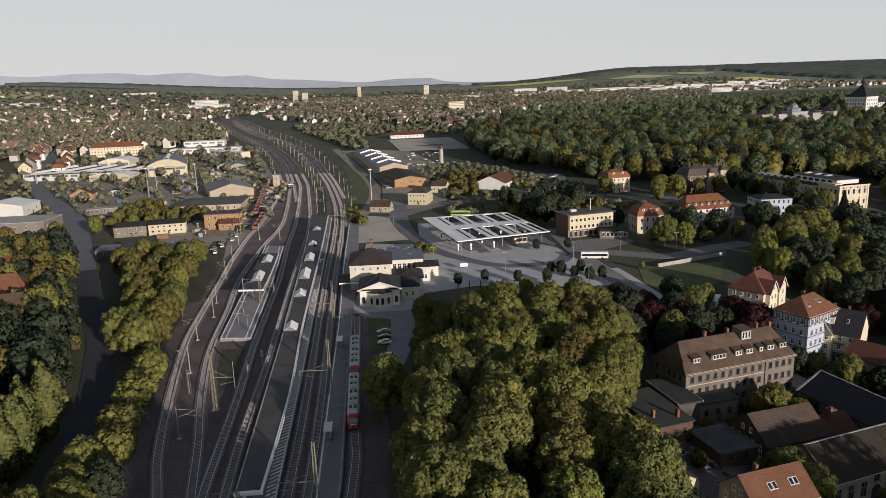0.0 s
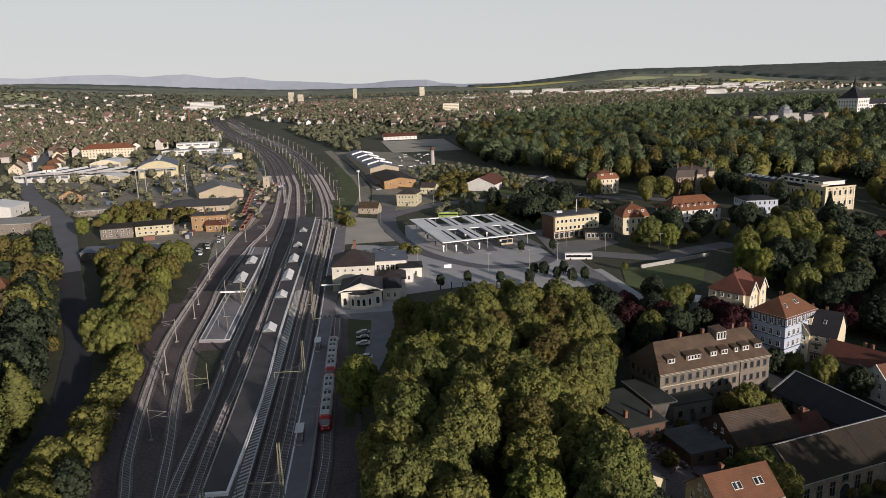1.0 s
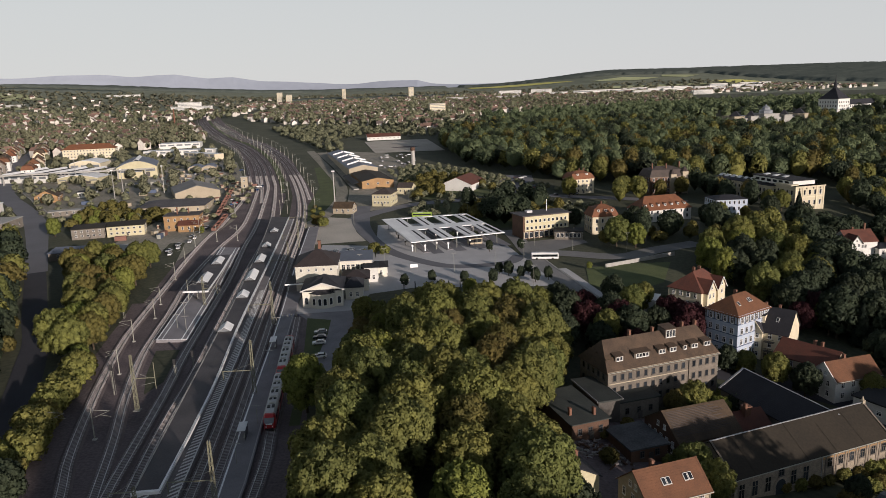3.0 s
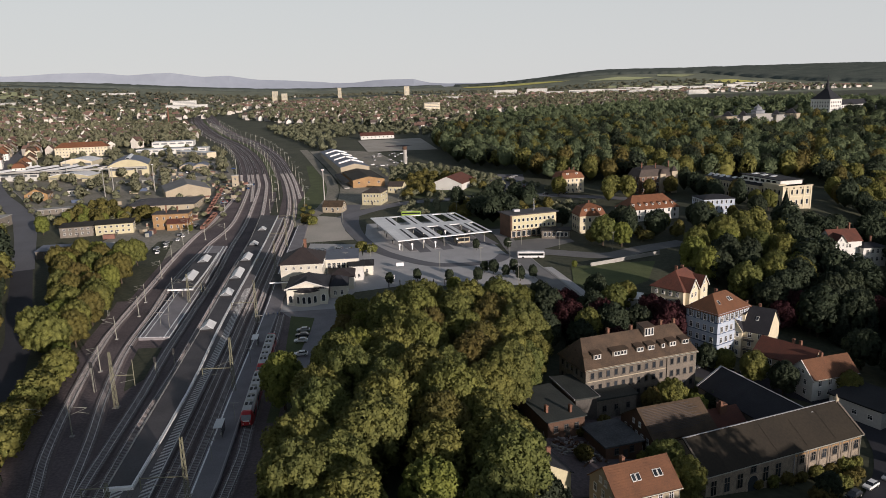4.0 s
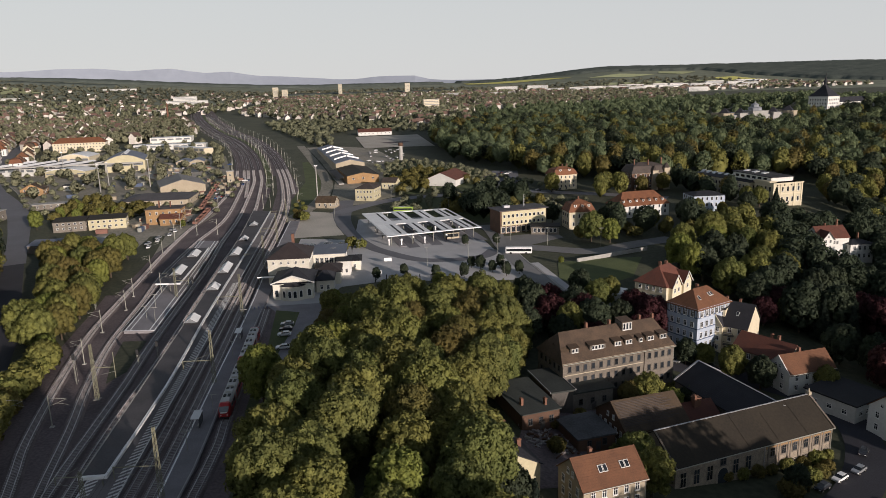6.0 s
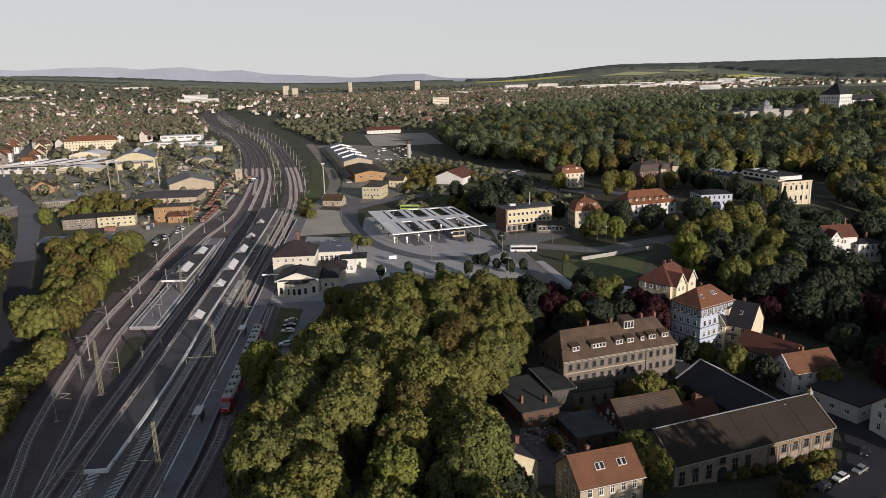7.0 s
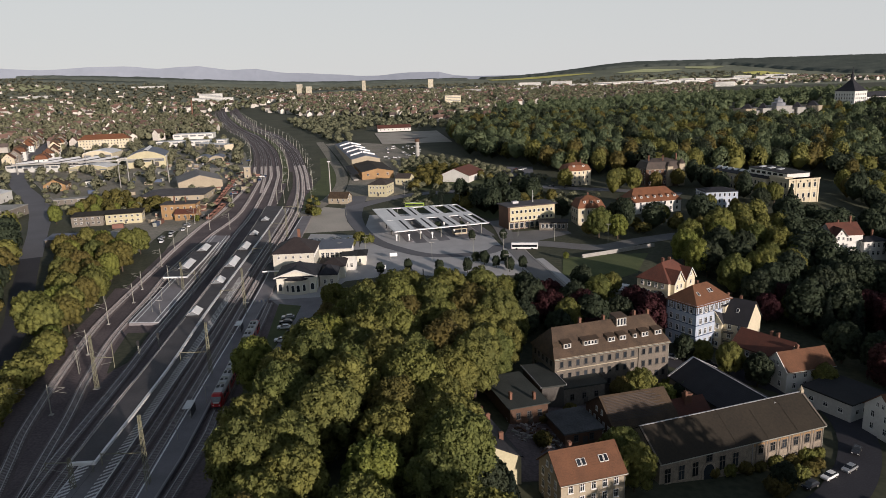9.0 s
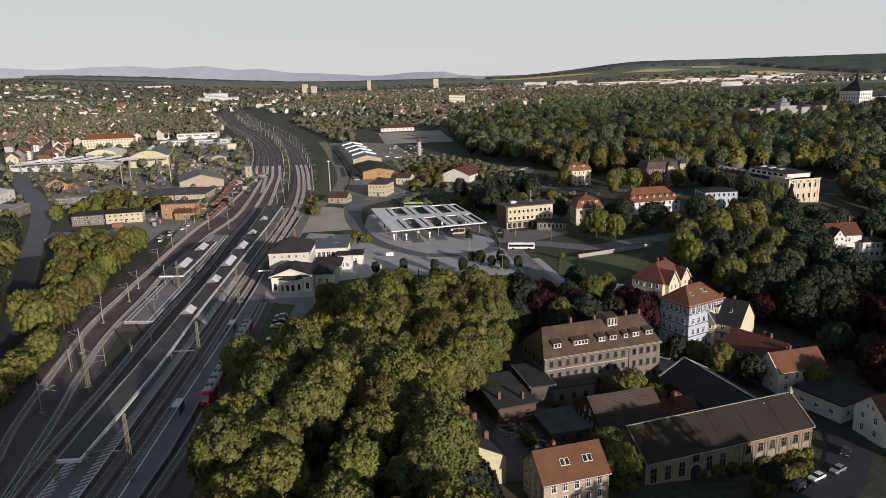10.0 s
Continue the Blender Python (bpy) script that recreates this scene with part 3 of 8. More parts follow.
        sk = part("roof_light", bm, M_FRAME, ro, "white framed roof window")
        sk.matrix_local = pose(u * w / 2, yy, zz + 0.04, sl, 0, 0)
        bm = bmesh.new()
        box(bm, 0, 0, 0.1, 0.66, 1.24, 0.05)
        g = part("roof_pane", bm, M_GLASS, ob)
        g.matrix_local = pose(u * w / 2, yy, zz + 0.05, sl, 0, 0)
    return ob


# houses of the quarter in front, by the road that falls away from the railway
tn = house("grey three-storey tenement with worn brown tiled roof and many dormers", 78.3, 179.6, 17.5, 35.5, 14, 12.6, 6.2, W_OLD, T_TENEMENT, "steep hip", 3, 14, 5, 5, size=(1.1, 1.75), first=2.2,
           name="tenement", category="apartment house", chimneys=[(-0.36, 0.08, 1.7), (0.06, 0.08, 1.5), (0.62, 0.08, 1.6), (0.86, 0.05, 1.3)], cornice=W_TAN, frame_mat=M_FRAME_D, win="plain",
           dormers=[(-0.74, -0.74, 2.6, 1.5), (-0.34, -0.74, 5.0, 1.5), (0.02, -0.74, 2.4, 1.5), (0.22, -0.74, 2.4, 1.5), (0.30, -0.30, 3.4, 2.7), (0.44, -0.74, 1.5, 1.4), (0.62, -0.74, 2.6, 1.5), (0.86, -0.74, 2.6, 1.5)])
for v in (-3.6, 0.0, 3.6):
    bm = bmesh.new()
    box(bm, 0, 1.0, -0.3, 1.7, 2.2, 1.7)
    do = part("end_dormer", bm, W_GREY, tn, "small dormer in the hipped end")
    do.matrix_local = pose(-16.6, v, 13.7, 0, 0, -90)
    bm = bmesh.new()
    for s in (-1, 1):
        slab(bm, [(s * 1.15, -0.35, 1.25), (0, -0.35, 2.1), (0, 2.4, 2.1), (s * 1.15, 2.4, 1.25)], 0.12)
    part("dormer_roof", bm, T_BROWN, do)
    put_window(do, 0, -0.12, 0.1, 0, 0.95, 1.1, M_FRAME, "plain")
# a shallow bay at the newer end, with a string course below the top storey
bm = bmesh.new()
box(bm, 12.6, -7.16, -1, 9.6, 0.3, 13.0)
part("front_bay", bm, W_OLD, tn, "paler rendered front bay")
for u in (9.3, 11.5, 13.7, 15.9):
    for zz in (2.9, 6.4, 9.9):
        put_window(tn, u, -7.34, zz, 0, 1.1, 1.75, M_FRAME_D, "plain")
bm = bmesh.new()
box(bm, -4.8, -7.1, 8.9, 25.0, 0.16, 0.22)
part("string_course", bm, W_TAN, tn)
house("old school hall of rubble stone with broad felt roof", 98.5, 142.3, 18.8, 45.3, 15, 7.9, 5.0, W_STONE, M_BITUMEN_B, "gable", 1, 0, 3, 3, size=(1.6, 3.6), name="stone_hall", category="hall", door=False, frame_mat=M_FRAME_D, z=-13.8)
house("yellowish tenement with orange tiled roof and paired roof windows", 60.4, 117.2, 16.2, 13.6, 10, 9.0, 4.2, W_TAN, T_RED, "gable", 3, 5, 3, 2, size=(1.05, 1.7), name="tenement", category="apartment house",
      lights=[(-0.28, -0.5), (-0.13, -0.5), (0.42, -0.5), (0.57, -0.5)], chimneys=[(-0.3, 0.25, 1.4)], z=-8.3)
house("narrow yellow house with dark one-sided slate roof", 42.0, 133, 108, 26, 6.6, 6.0, 3.6, W_YELLOW, T_SLATE, "mono", 2, 0, 0, 0, name="house", chimneys=[(-0.55, -0.4, 1.4), (0.2, -0.7, 1.4), (0.5, -0.6, 1.2)], z=-5.4, door=False)
house("pale blue villa with half-timbered top floor and orange hip roof", 116.6, 208.6, 30.6, 16.2, 11.8, 14.8, 4.6, W_BLUE, T_RED, "hip", 4, 6, 4, 4, size=(1.2, 1.9), name="villa", category="villa", cornice=W_BLUE,
      lights=[(0.15, -0.45), (0.28, -0.45), (-0.5, -0.5)], chimneys=[(0.1, 0.3, 1.6)])
house("white villa with dark red hipped roof behind trees", 116.8, 241.9, 38.6, 17, 13, 7.4, 5.4, W_CREAM, T_DARKRED, "hip", 2, 5, 4, 3, name="villa", category="villa", chimneys=[(-0.2, 0.1, 1.6), (0.4, 0.2, 1.4)])
house("cream villa with bright plain gable and slate roof", 127.4, 207.6, -43, 13.6, 12.4, 9.6, 6.2, W_CREAM, T_SLATE, "gable", 3, 4, 0, 0, name="villa", category="villa", chimneys=[(-0.3, 0.1, 1.5), (0.3, 0.15, 1.5)], dormers=[(-0.35, -0.7, 3.2, 2.4)], lights=[(0.4, -0.5)])
house("low house under a long dark red tiled roof", 131.5, 191.5, -56, 17, 10, 7.4, 4.0, W_TAN, T_DARKRED, "gable", 2, 5, 2, 2, chimneys=[(0.1, 0.1, 1.4), (0.35, 0.1, 1.4)])
house("white gabled house with orange tiled roof", 136.6, 182.0, 14.5, 16, 9, 6.8, 4.2, W_WHITE, T_RED, "gable", 2, 4, 2, 2, chimneys=[(-0.1, 0.1, 1.4)])
house("flat-roofed white bungalow by the street", 141, 167, 27, 14, 14, 5.0, 0.3, W_WHITE, M_BITUMEN, "flat", 1, 4, 3, 3, size=(1.4, 1.3), name="bungalow", category="house")
house("white house with orange tiled roof by the street", 147.5, 151.5, 12, 15, 9.5, 7.4, 4.2, W_WHITE, T_RED, "gable", 2, 5, 2, 2, chimneys=[(-0.2, 0.0, 1.4)])
house("workshop hall under a dark slate roof", 107.6, 160.5, -73, 30, 15, 8.0, 4.2, W_GREY, T_SLATE, "gable", 1, 5, 2, 2, size=(1.4, 2.2), name="workshop", category="hall", door=False)
house("derelict brick workshop with patched brown tiled roof", 79.5, 151.2, 15, 17, 14, 6.2, 4.8, W_BRICK, T_BROWN, "gable", 1, 4, 4, 0, size=(1.2, 1.9), name="workshop", category="hall")
house("brick outbuilding with brown roof and big chimney", 93.5, 155.5, 15, 11, 9, 5.6, 3.0, W_BRICK, T_DARKRED, "gable", 1, 2, 0, 2, chimneys=[(0.0, -0.3, 3.0)], name="outbuilding", category="shed")
house("long flat-roofed shed with white edge", 60.2, 167, -77, 14.5, 6.0, 6.4, 0.3, M_FRAME_D, M_MOSSFELT, "flat", 1, 3, 0, 0, name="shed", category="shed", z=-8.6, frame_mat=M_FRAME_D)
house("low flat-roofed shed in the yard", 69.6, 167.6, 15, 12, 8, 5.4, 0.3, W_GREY, M_MOSSFELT, "flat", 1, 3, 2, 2, name="shed", category="shed", frame_mat=M_FRAME_D)
house("low brick outbuilding with felt roof", 51.6, 157.5, 17, 10, 18, 5.0, 0.6, W_BRICK, M_MOSSFELT, "mono", 1, 3, 0, 2, name="shed", category="shed", chimneys=[(-0.6, -0.5, 1.6), (0.5, -0.7, 1.6)], z=-6.8, frame_mat=M_FRAME_D)
house("brick yard building under a bare concrete deck", 64.5, 146.5, 15, 9.5, 11, 3.6, 0.3, W_BRICK, M_DECK, "flat", 1, 2, 0, 0, name="outbuilding", category="shed", frame_mat=M_FRAME_D)
def labelled(start):
    return next(o for o in scene.objects if o.get("label", "").startswith(start))


def ridge_cap(ob, w, z, t=0.22):
    bm = bmesh.new()
    box(bm, 0, 0, z, w + 0.6, t, 0.12)
    part("ridge_flashing", bm, M_ZINC, ob, "pale metal ridge flashing")


def gutters(ob, w, d, z, sides=(-1,)):
    for s in sides:
        bm = bmesh.new()
        tube(bm, (-w / 2 - 0.3, s * (d / 2 + 0.5), z), (w / 2 + 0.3, s * (d / 2 + 0.5), z), 0.11, 6)
        tube(bm, (w / 2 - 0.2, s * (d / 2 + 0.14), z), (w / 2 - 0.2, s * (d / 2 + 0.14), -1.5), 0.07, 6)
        part("gutter", bm, M_STEEL, ob, "dull zinc gutter and downpipe")


def verge(ob, x, d, e, rh, material=None, t=0.3, up=0.16):
    """A strip along the two slopes at a gable end."""
    bm = bmesh.new()
    for s in (-1, 1):
        slab(bm, [(x - t, s * (d / 2 + 0.45), e - 0.45 * rh / (d / 2) + up), (x + t, s * (d / 2 + 0.45), e - 0.45 * rh / (d / 2) + up), (x + t, 0, e + rh + up), (x - t, 0, e + rh + up)], 0.3)
    part("verge", bm, material or M_ZINC, ob)


def gable_bay(ob, x, w, out, d, e, rh, wall, roof, windows=2, floors=2, timber=None):
    """A cross gable that stands out of the front wall, its ridge running back to the main ridge."""
    y0 = -d / 2 - out
    bm = bmesh.new()
    box(bm, x, (y0 - d / 4) / 2, -3, w, -d / 4 - y0, e + 3)
    v = [bm.verts.new((x + a, y0 + k, e + b)) for k in (0.0, 0.3) for a, b in ((-w / 2, -0.02), (w / 2, -0.02), (0, rh - 0.15))]
    bm.faces.new(v[:3]), bm.faces.new(v[3:][::-1])
    for i in range(3):
        bm.faces.new((v[i], v[i + 3], v[(i + 1) % 3 + 3], v[(i + 1) % 3]))
    bay = part("gable_bay", bm, wall, ob)
    bm = bmesh.new()
    for s in (-1, 1):
        slab(bm, [(x + s * (w / 2 + 0.5), y0 - 0.5, e - 0.5 * rh / (w / 2)), (x, y0 - 0.5, e + rh), (x, 0.5, e + rh), (x + s * (w / 2 + 0.5), 0.5, e - 0.5 * rh / (w / 2))], 0.2)
    part("bay_roof", bm, roof, ob)
    for k in range(floors):
        for i in range(windows):
            put_window(bay, x + (i - (windows - 1) / 2) * w / (windows + 0.3), y0 - 0.03, 1.2 + k * (e - 0.6) / floors, 0, 1.05, 1.6)
    put_window(bay, x, y0 - 0.03, e + 0.3, 0, 0.9, 1.2)
    if timber:
        for s in (-1, 1):
            bm = bmesh.new()
            slab(bm, [(x + s * (w / 2 + 0.55), y0 - 0.6, e - 0.45 * rh / (w / 2)), (x, y0 - 0.6, e + rh + 0.06), (x, y0 - 0.42, e + rh + 0.06), (x + s * (w / 2 + 0.55), y0 - 0.42, e - 0.45 * rh / (w / 2))], 0.35)
            part("barge_board", bm, timber, ob)
    return bay


sh = labelled("old school hall")
ridge_cap(sh, 45.3, 12.95, 0.3)
gutters(sh, 45.3, 15, 7.55)
verge(sh, 22.9, 15, 7.9, 5.0, W_OLD, 0.25, 0.25)
verge(sh, -22.7, 15, 7.9, 5.0, W_OLD, 0.2)
bm = bmesh.new()
box(bm, 22.9, 0, 12.6, 0.9, 0.9, 1.0)
tube(bm, (22.9, 0, 13.6), (22.9, 0, 14.5), 0.35, 8, 0.08)
part("finial", bm, W_TAN, sh, "stone finial on the gable")
bm = bmesh.new()
tube(bm, (2.0, -7.62, -1), (2.0, -7.62, 7.5), 0.09, 6)
part("downpipe", bm, M_ZINC, sh)
for u, up in ((-17.2, 0.96), (-9.6, 0.62), (-2.4, 1.0), (6.1, 0.8), (14.7, 1.0)):
    bm = bmesh.new()
    slab(bm, [(u, -7.9, 7.825), (u + 0.07, -7.9, 7.825), (u + 0.07, -7.9 + 7.8 * up, 7.825 + 5.2 * up), (u, -7.9 + 7.8 * up, 7.825 + 5.2 * up)], 0.03)
    part("felt_seam", bm, M_BITUMEN_B, sh)
sw = labelled("workshop hall under a dark slate")
ridge_cap(sw, 30, 12.2, 0.3)
verge(sw, 15.2, 15, 8.0, 4.2)
verge(sw, -15.2, 15, 8.0, 4.2)
ot = labelled("yellowish tenement")
gutters(ot, 13.6, 10, 8.65, (-1, 1))
verge(ot, 7.0, 10, 9.0, 4.2, T_RED, 0.15, 0.05)
dw = labelled("derelict brick workshop")
for i in range(17):
    k = 0.16 + 0.046 * i
    y, z = -7.0 + 7.0 * k, 6.2 + 4.8 * k
    bm = bmesh.new()
    slab(bm, [(-8.2, y, z + 0.08), (3.4 + (i * 7 % 5) * 0.9, y, z + 0.08), (3.4 + (i * 7 % 5) * 0.9, y + 0.13, z + 0.17), (-8.2, y + 0.13, z + 0.17)], 0.08)
    part("tile_batten", bm, T_SLATEB, dw, "row of worn brown tiles on a batten")
for i in range(5):
    for k in range(2):
        put_window(dw, -8.53, -4.6 + 2.3 * i, 1.0 + 2.7 * k, -90, 1.0, 1.5)
bo = labelled("brick outbuilding with brown roof")
bm = bmesh.new()
box(bm, 0.8, -0.8, 5.5, 1.9, 1.5, 4.2)
box(bm, 0.8, -0.8, 9.7, 2.15, 1.75, 0.3)
part("chimney", bm, M_BRICK, bo, "big square brick chimney with a weed on it")
ls = labelled("long flat-roofed shed")
for s in (-1, 1):
    bm = bmesh.new()
    box(bm, 0, s * 3.5, 6.45, 15.4, 0.16, 0.4)
    part("roof_edge", bm, M_ZINC, ls, "white metal roof edge")
gutters(labelled("white gabled house"), 16, 9, 6.4)
gutters(labelled("white house with orange"), 15, 9.5, 7.0)
gutters(labelled("grey three-storey"), 35.5, 14, 12.25)
verge(labelled("white gabled house"), -8.2, 9, 6.8, 4.2, W_WHITE, 0.15, 0.05)
cv = labelled("cream villa with bright")
gable_bay(cv, -3.0, 5.0, 0.9, 13, 9.6, 3.6, W_CREAM, T_SLATE, 2, 3, W_CREAM)
for k in (3.2, 6.3):
    bm = bmesh.new()
    box(bm, 1.6, -7.2, k, 3.0, 1.4, 0.2)
    for e in (-1.4, 0, 1.4):
        box(bm, 1.6 + e, -7.85, k + 0.2, 0.08, 0.08, 0.9)
    box(bm, 1.6, -7.85, k + 1.05, 3.0, 0.1, 0.1)
    part("balcony", bm, M_FRAME_D, cv, "dark railed balcony")
wv = labelled("white villa with dark red hipped")
gable_bay(wv, -4.2, 5.6, 1.6, 13, 7.4, 3.8, W_CREAM, T_DARKRED, 2, 2, W_WHITE)
gable_bay(wv, 4.4, 5.0, 0.8, 13, 7.4, 3.4, W_CREAM, T_DARKRED, 1, 2, W_WHITE)
# rubble and boards in the derelict yard
RB = random.Random(21)
bm = bmesh.new()
for i in range(150):
    x, y = RB.choice(((55, 147), (58.5, 141), (67, 156), (72, 146), (52.5, 143)))
    x, y = x + RB.gauss(0, 2.0), y + RB.gauss(0, 2.0)
    box(bm, x, y, terrain(x, y) + RB.uniform(-0.1, 0.45), RB.uniform(0.2, 2.2), RB.uniform(0.15, 0.6), RB.uniform(0.1, 0.5), RB.uniform(0, 180), RB.randrange(3))
tagged(part("rubble", bm, [M_KERB, W_BRICK, M_SLEEPER]), "heaps of rubble and broken boards in the yard", "rubble", kind="stuff")
# villas and public buildings beyond the square
sv = house("white villa with red-brown gabled roofs on the slope", 224, 318, 4, 15, 12, 9.0, 4.6, W_WHITE, T_DARKRED, "gable", 3, 0, 4, 3, name="villa", category="villa", chimneys=[(0.6, 0.0, 2.6), (-0.1, 0.2, 1.6)], door=False)
gable_bay(sv, -4.6, 5.4, 2.0, 12, 9.0, 3.4, W_WHITE, T_DARKRED, 2, 3, M_FRAME_D)
row_of_windows(sv, "f", 3, 5.6, 7, 12, (1.1, 1.7))
house("white side wing with a shallow slate roof", 236.5, 315, 4, 12, 10.5, 8.4, 1.2, W_WHITE, T_SLATE, "hip", 2, 4, 2, 3, size=(1.3, 2.0), name="villa_wing", category="villa", chimneys=[(0.3, 0.2, 2.8)], door=False)
house("garden house with a red-brown roof among trees", 204.6, 284.3, 24, 13, 9, 4.2, 4.0, W_GREY, T_DARKRED, "gable", 1, 4, 2, 2)
house("white gabled garden house with dark roof", 178.6, 263.1, 100, 11, 8.5, 4.6, 4.0, W_WHITE, T_SLATEB, "gable", 2, 2, 2, 2)
ob = house("three-storey brick office block with pale rendered front", 79.6, 356.6, 18.2, 26.6, 12.5, 11.8, 0.3, W_BRICK, M_FELT, "flat", 3, 0, 0, 0, size=(1.3, 1.7), name="office_block", category="office building", over=0.9, win="plain")
bm = bmesh.new()
box(bm, 0.3, -6.3, 4.0, 25.4, 0.24, 7.4)
part("front_render", bm, W_YELLOW, ob, "pale yellow rendered front")
for k in range(2):
    for i in range(10):
        put_window(ob, -11 + 2.45 * i, -6.46, 4.7 + 3.5 * k, 0, 1.4, 1.7, M_FRAME, "plain")
for i in range(9):
    put_window(ob, -11.6 + 2.9 * i, -6.3, 0.5, 0, 2.1, 2.9, M_FRAME, "cross")
    bm = bmesh.new()
    box(bm, -13.0 + 2.9 * i, -6.5, 0, 0.45, 0.5, 4.0)
    part("pillar", bm, W_TAN, ob)
bm = bmesh.new()
tube(bm, (4, 1, 12.0), (4, 1, 18.5), 0.16, 8, 0.1)
part("roof_mast", bm, M_WHITE, ob)
bm = bmesh.new()
box(bm, -6, 2, 12.1, 3.2, 2.6, 1.2)
part("roof_hatch", bm, M_ZINC, ob)
house("low flat-roofed annex with glazed front", 92.0, 345.5, -12, 14, 9, 4.2, 0.3, W_GREY, M_BITUMEN, "flat", 1, 6, 2, 2, size=(1.5, 2.2), name="annex", category="building")
house("white villa with red mansard roof", 112.2, 358.5, 6, 14, 12, 9.4, 5.6, W_CREAM, T_RED2, "mansard", 2, 4, 3, 3, size=(1.2, 2.2), name="villa", category="villa", dormers=[(-0.5, -0.86, 1.4, 1.5), (0.05, -0.86, 1.4, 1.5), (0.55, -0.86, 1.4, 1.5)], chimneys=[(0.0, 0.1, 1.4)])
house("long white building under a big red hipped roof with dormers", 153.4, 388.0, 14, 32, 15, 7.2, 6.6, W_WHITE, T_RED2, "hip", 2, 8, 3, 3, size=(1.3, 2.0), name="town_hall", category="public building",
      dormers=[(-0.78, -0.8, 1.2, 1.4), (-0.52, -0.8, 1.2, 1.4), (-0.26, -0.8, 1.2, 1.4), (0.0, -0.8, 1.2, 1.4), (0.26, -0.8, 1.2, 1.4), (0.52, -0.8, 1.2, 1.4), (0.78, -0.8, 1.2, 1.4)])
house("square white villa with shallow slate roof", 191.5, 387, 2, 18, 15, 11.2, 1.6, W_BLUE, T_SLATE, "hip", 3, 6, 5, 4, size=(1.2, 2.1), name="villa", category="villa")
house("brick mansion with slate mansard roof and turrets", 188, 481, 8, 27, 17, 12, 6.5, W_BRICK, T_SLATEB, "mansard", 3, 7, 4, 4, size=(1.4, 2.2), name="mansion", category="villa", chimneys=[(-0.7, -0.3, 3.0), (0.0, -0.5, 3.2), (0.75, -0.4, 4.0)], cornice=W_TAN)
house("cream villa with red mansard roof", 131, 492, 16, 18, 13, 10.6, 5.2, W_CREAM, T_RED2, "mansard", 3, 5, 4, 3, size=(1.2, 1.9), name="villa", category="villa", chimneys=[(0.1, 0.1, 1.6), (0.5, 0.1, 1.6)], dormers=[(-0.4, -0.86, 1.8, 1.5), (0.4, -0.86, 1.8, 1.5)])
house("yellow classical block with cornice and tall windows", 247, 410, 14, 21, 16, 13.4, 0.3, W_CREAM, M_BITUMEN, "flat", 2, 5, 4, 4, size=(1.6, 3.0), name="museum", category="public building", over=0.5, cornice=W_CREAM)
house("long grey wing with low dark roof and skylights", 232.5, 448, 14, 14, 60, 11.8, 1.2, W_CREAM, T_SLATE, "hip", 2, 3, 18, 10, size=(1.4, 2.4), name="museum_wing", category="public building", cornice=W_CREAM)
house("white hall with red gabled roof", 51.5, 532, -113.6, 32, 24, 5.0, 5.0, W_WHITE, T_DARKRED, "gable", 1, 6, 0, 0, size=(1.6, 1.4), name="market_hall", category="shop")
house("yellow two-storey house with brown roof beside the freight shed", -6.4, 474, -14, 13, 17, 8.4, 3.0, W_YELLOW, T_SLATEB, "hip", 2, 5, 5, 4, size=(1.1, 1.5))
house("small yellow gatehouse among bushes", 8.0, 516, -16, 11, 11, 5.4, 2.8, W_YELLOW, T_SLATEB, "gable", 1, 3, 2, 2)
house("old brick goods shed with brown roof by the rails", -31.5, 449, -14, 13, 9, 4.0, 3.2, W_TAN, T_BROWN, "gable", 1, 3, 2, 2, name="shed", category="shed")
house("grey-roofed freight shed with ochre brick end wall", -21.5, 577, 102.5, 64, 25, 6.4, 2.4, W_OCHRE, M_BITUMEN_B, "gable", 1, 14, 3, 0, size=(1.6, 1.6), first=2.4, name="freight_shed", category="warehouse", z=2.6, door=False)
house("long freight shed with blue-grey roof and white roof lights", -49.5, 697, 102.5, 182, 25, 7.6, 3.0, W_TAN, M_BLUEROOF, "gable", 1, 30, 0, 0, size=(1.6, 1.6), first=2.0, name="freight_shed", category="warehouse", z=5.2, door=False)
fs = bpy.data.objects["freight_shed.001"]
for u in (-62, -26, 12, 52):
    for s in (-1, 1):
        bm = bmesh.new()
        slab(bm, [(u - 4.5, s * 11, 9.3), (u - 2.2, s * 11, 8.5), (u - 2.2, s * 0.4, 11.0), (u - 4.5, s * 0.4, 11.9)], 0.4)
        slab(bm, [(u - 4.9, s * 11, 9.6), (u - 4.4, s * 11, 9.6), (u - 4.4, s * 0.4, 12.3), (u - 4.9, s * 0.4, 12.3)], 1.3)
        part("roof_light", bm, M_CANOPY, fs, "white sawtooth roof light")
ramp = thing("loading_ramp", "long concrete loading ramp with a lean-to roof", "loading ramp", -36, 571, 2.6, 102.5)
bm = bmesh.new()
box(bm, 0, 2, -2, 62, 4, 3.1)
part("ramp", bm, M_KERB, ramp)
bm = bmesh.new()
slab(bm, [(-31, -0.6, 5.9), (31, -0.6, 5.9), (31, 4.6, 4.9), (-31, 4.6, 4.9)], 0.2)
part("lean_to_roof", bm, M_BITUMEN, ramp)
house("low hall with blue-grey roofs among trees", 195, 326, 16, 24, 13, 3.8, 1.8, W_GREY, M_BLUEROOF, "gable", 1, 5, 2, 2, name="hall", category="hall", door=False)
house("long low shop with a red roof behind the fairground", -28, 985, 8, 46, 22, 4.6, 4.0, W_WHITE, T_DARKRED, "gable", 1, 8, 2, 2, name="market_hall", category="shop", door=False)
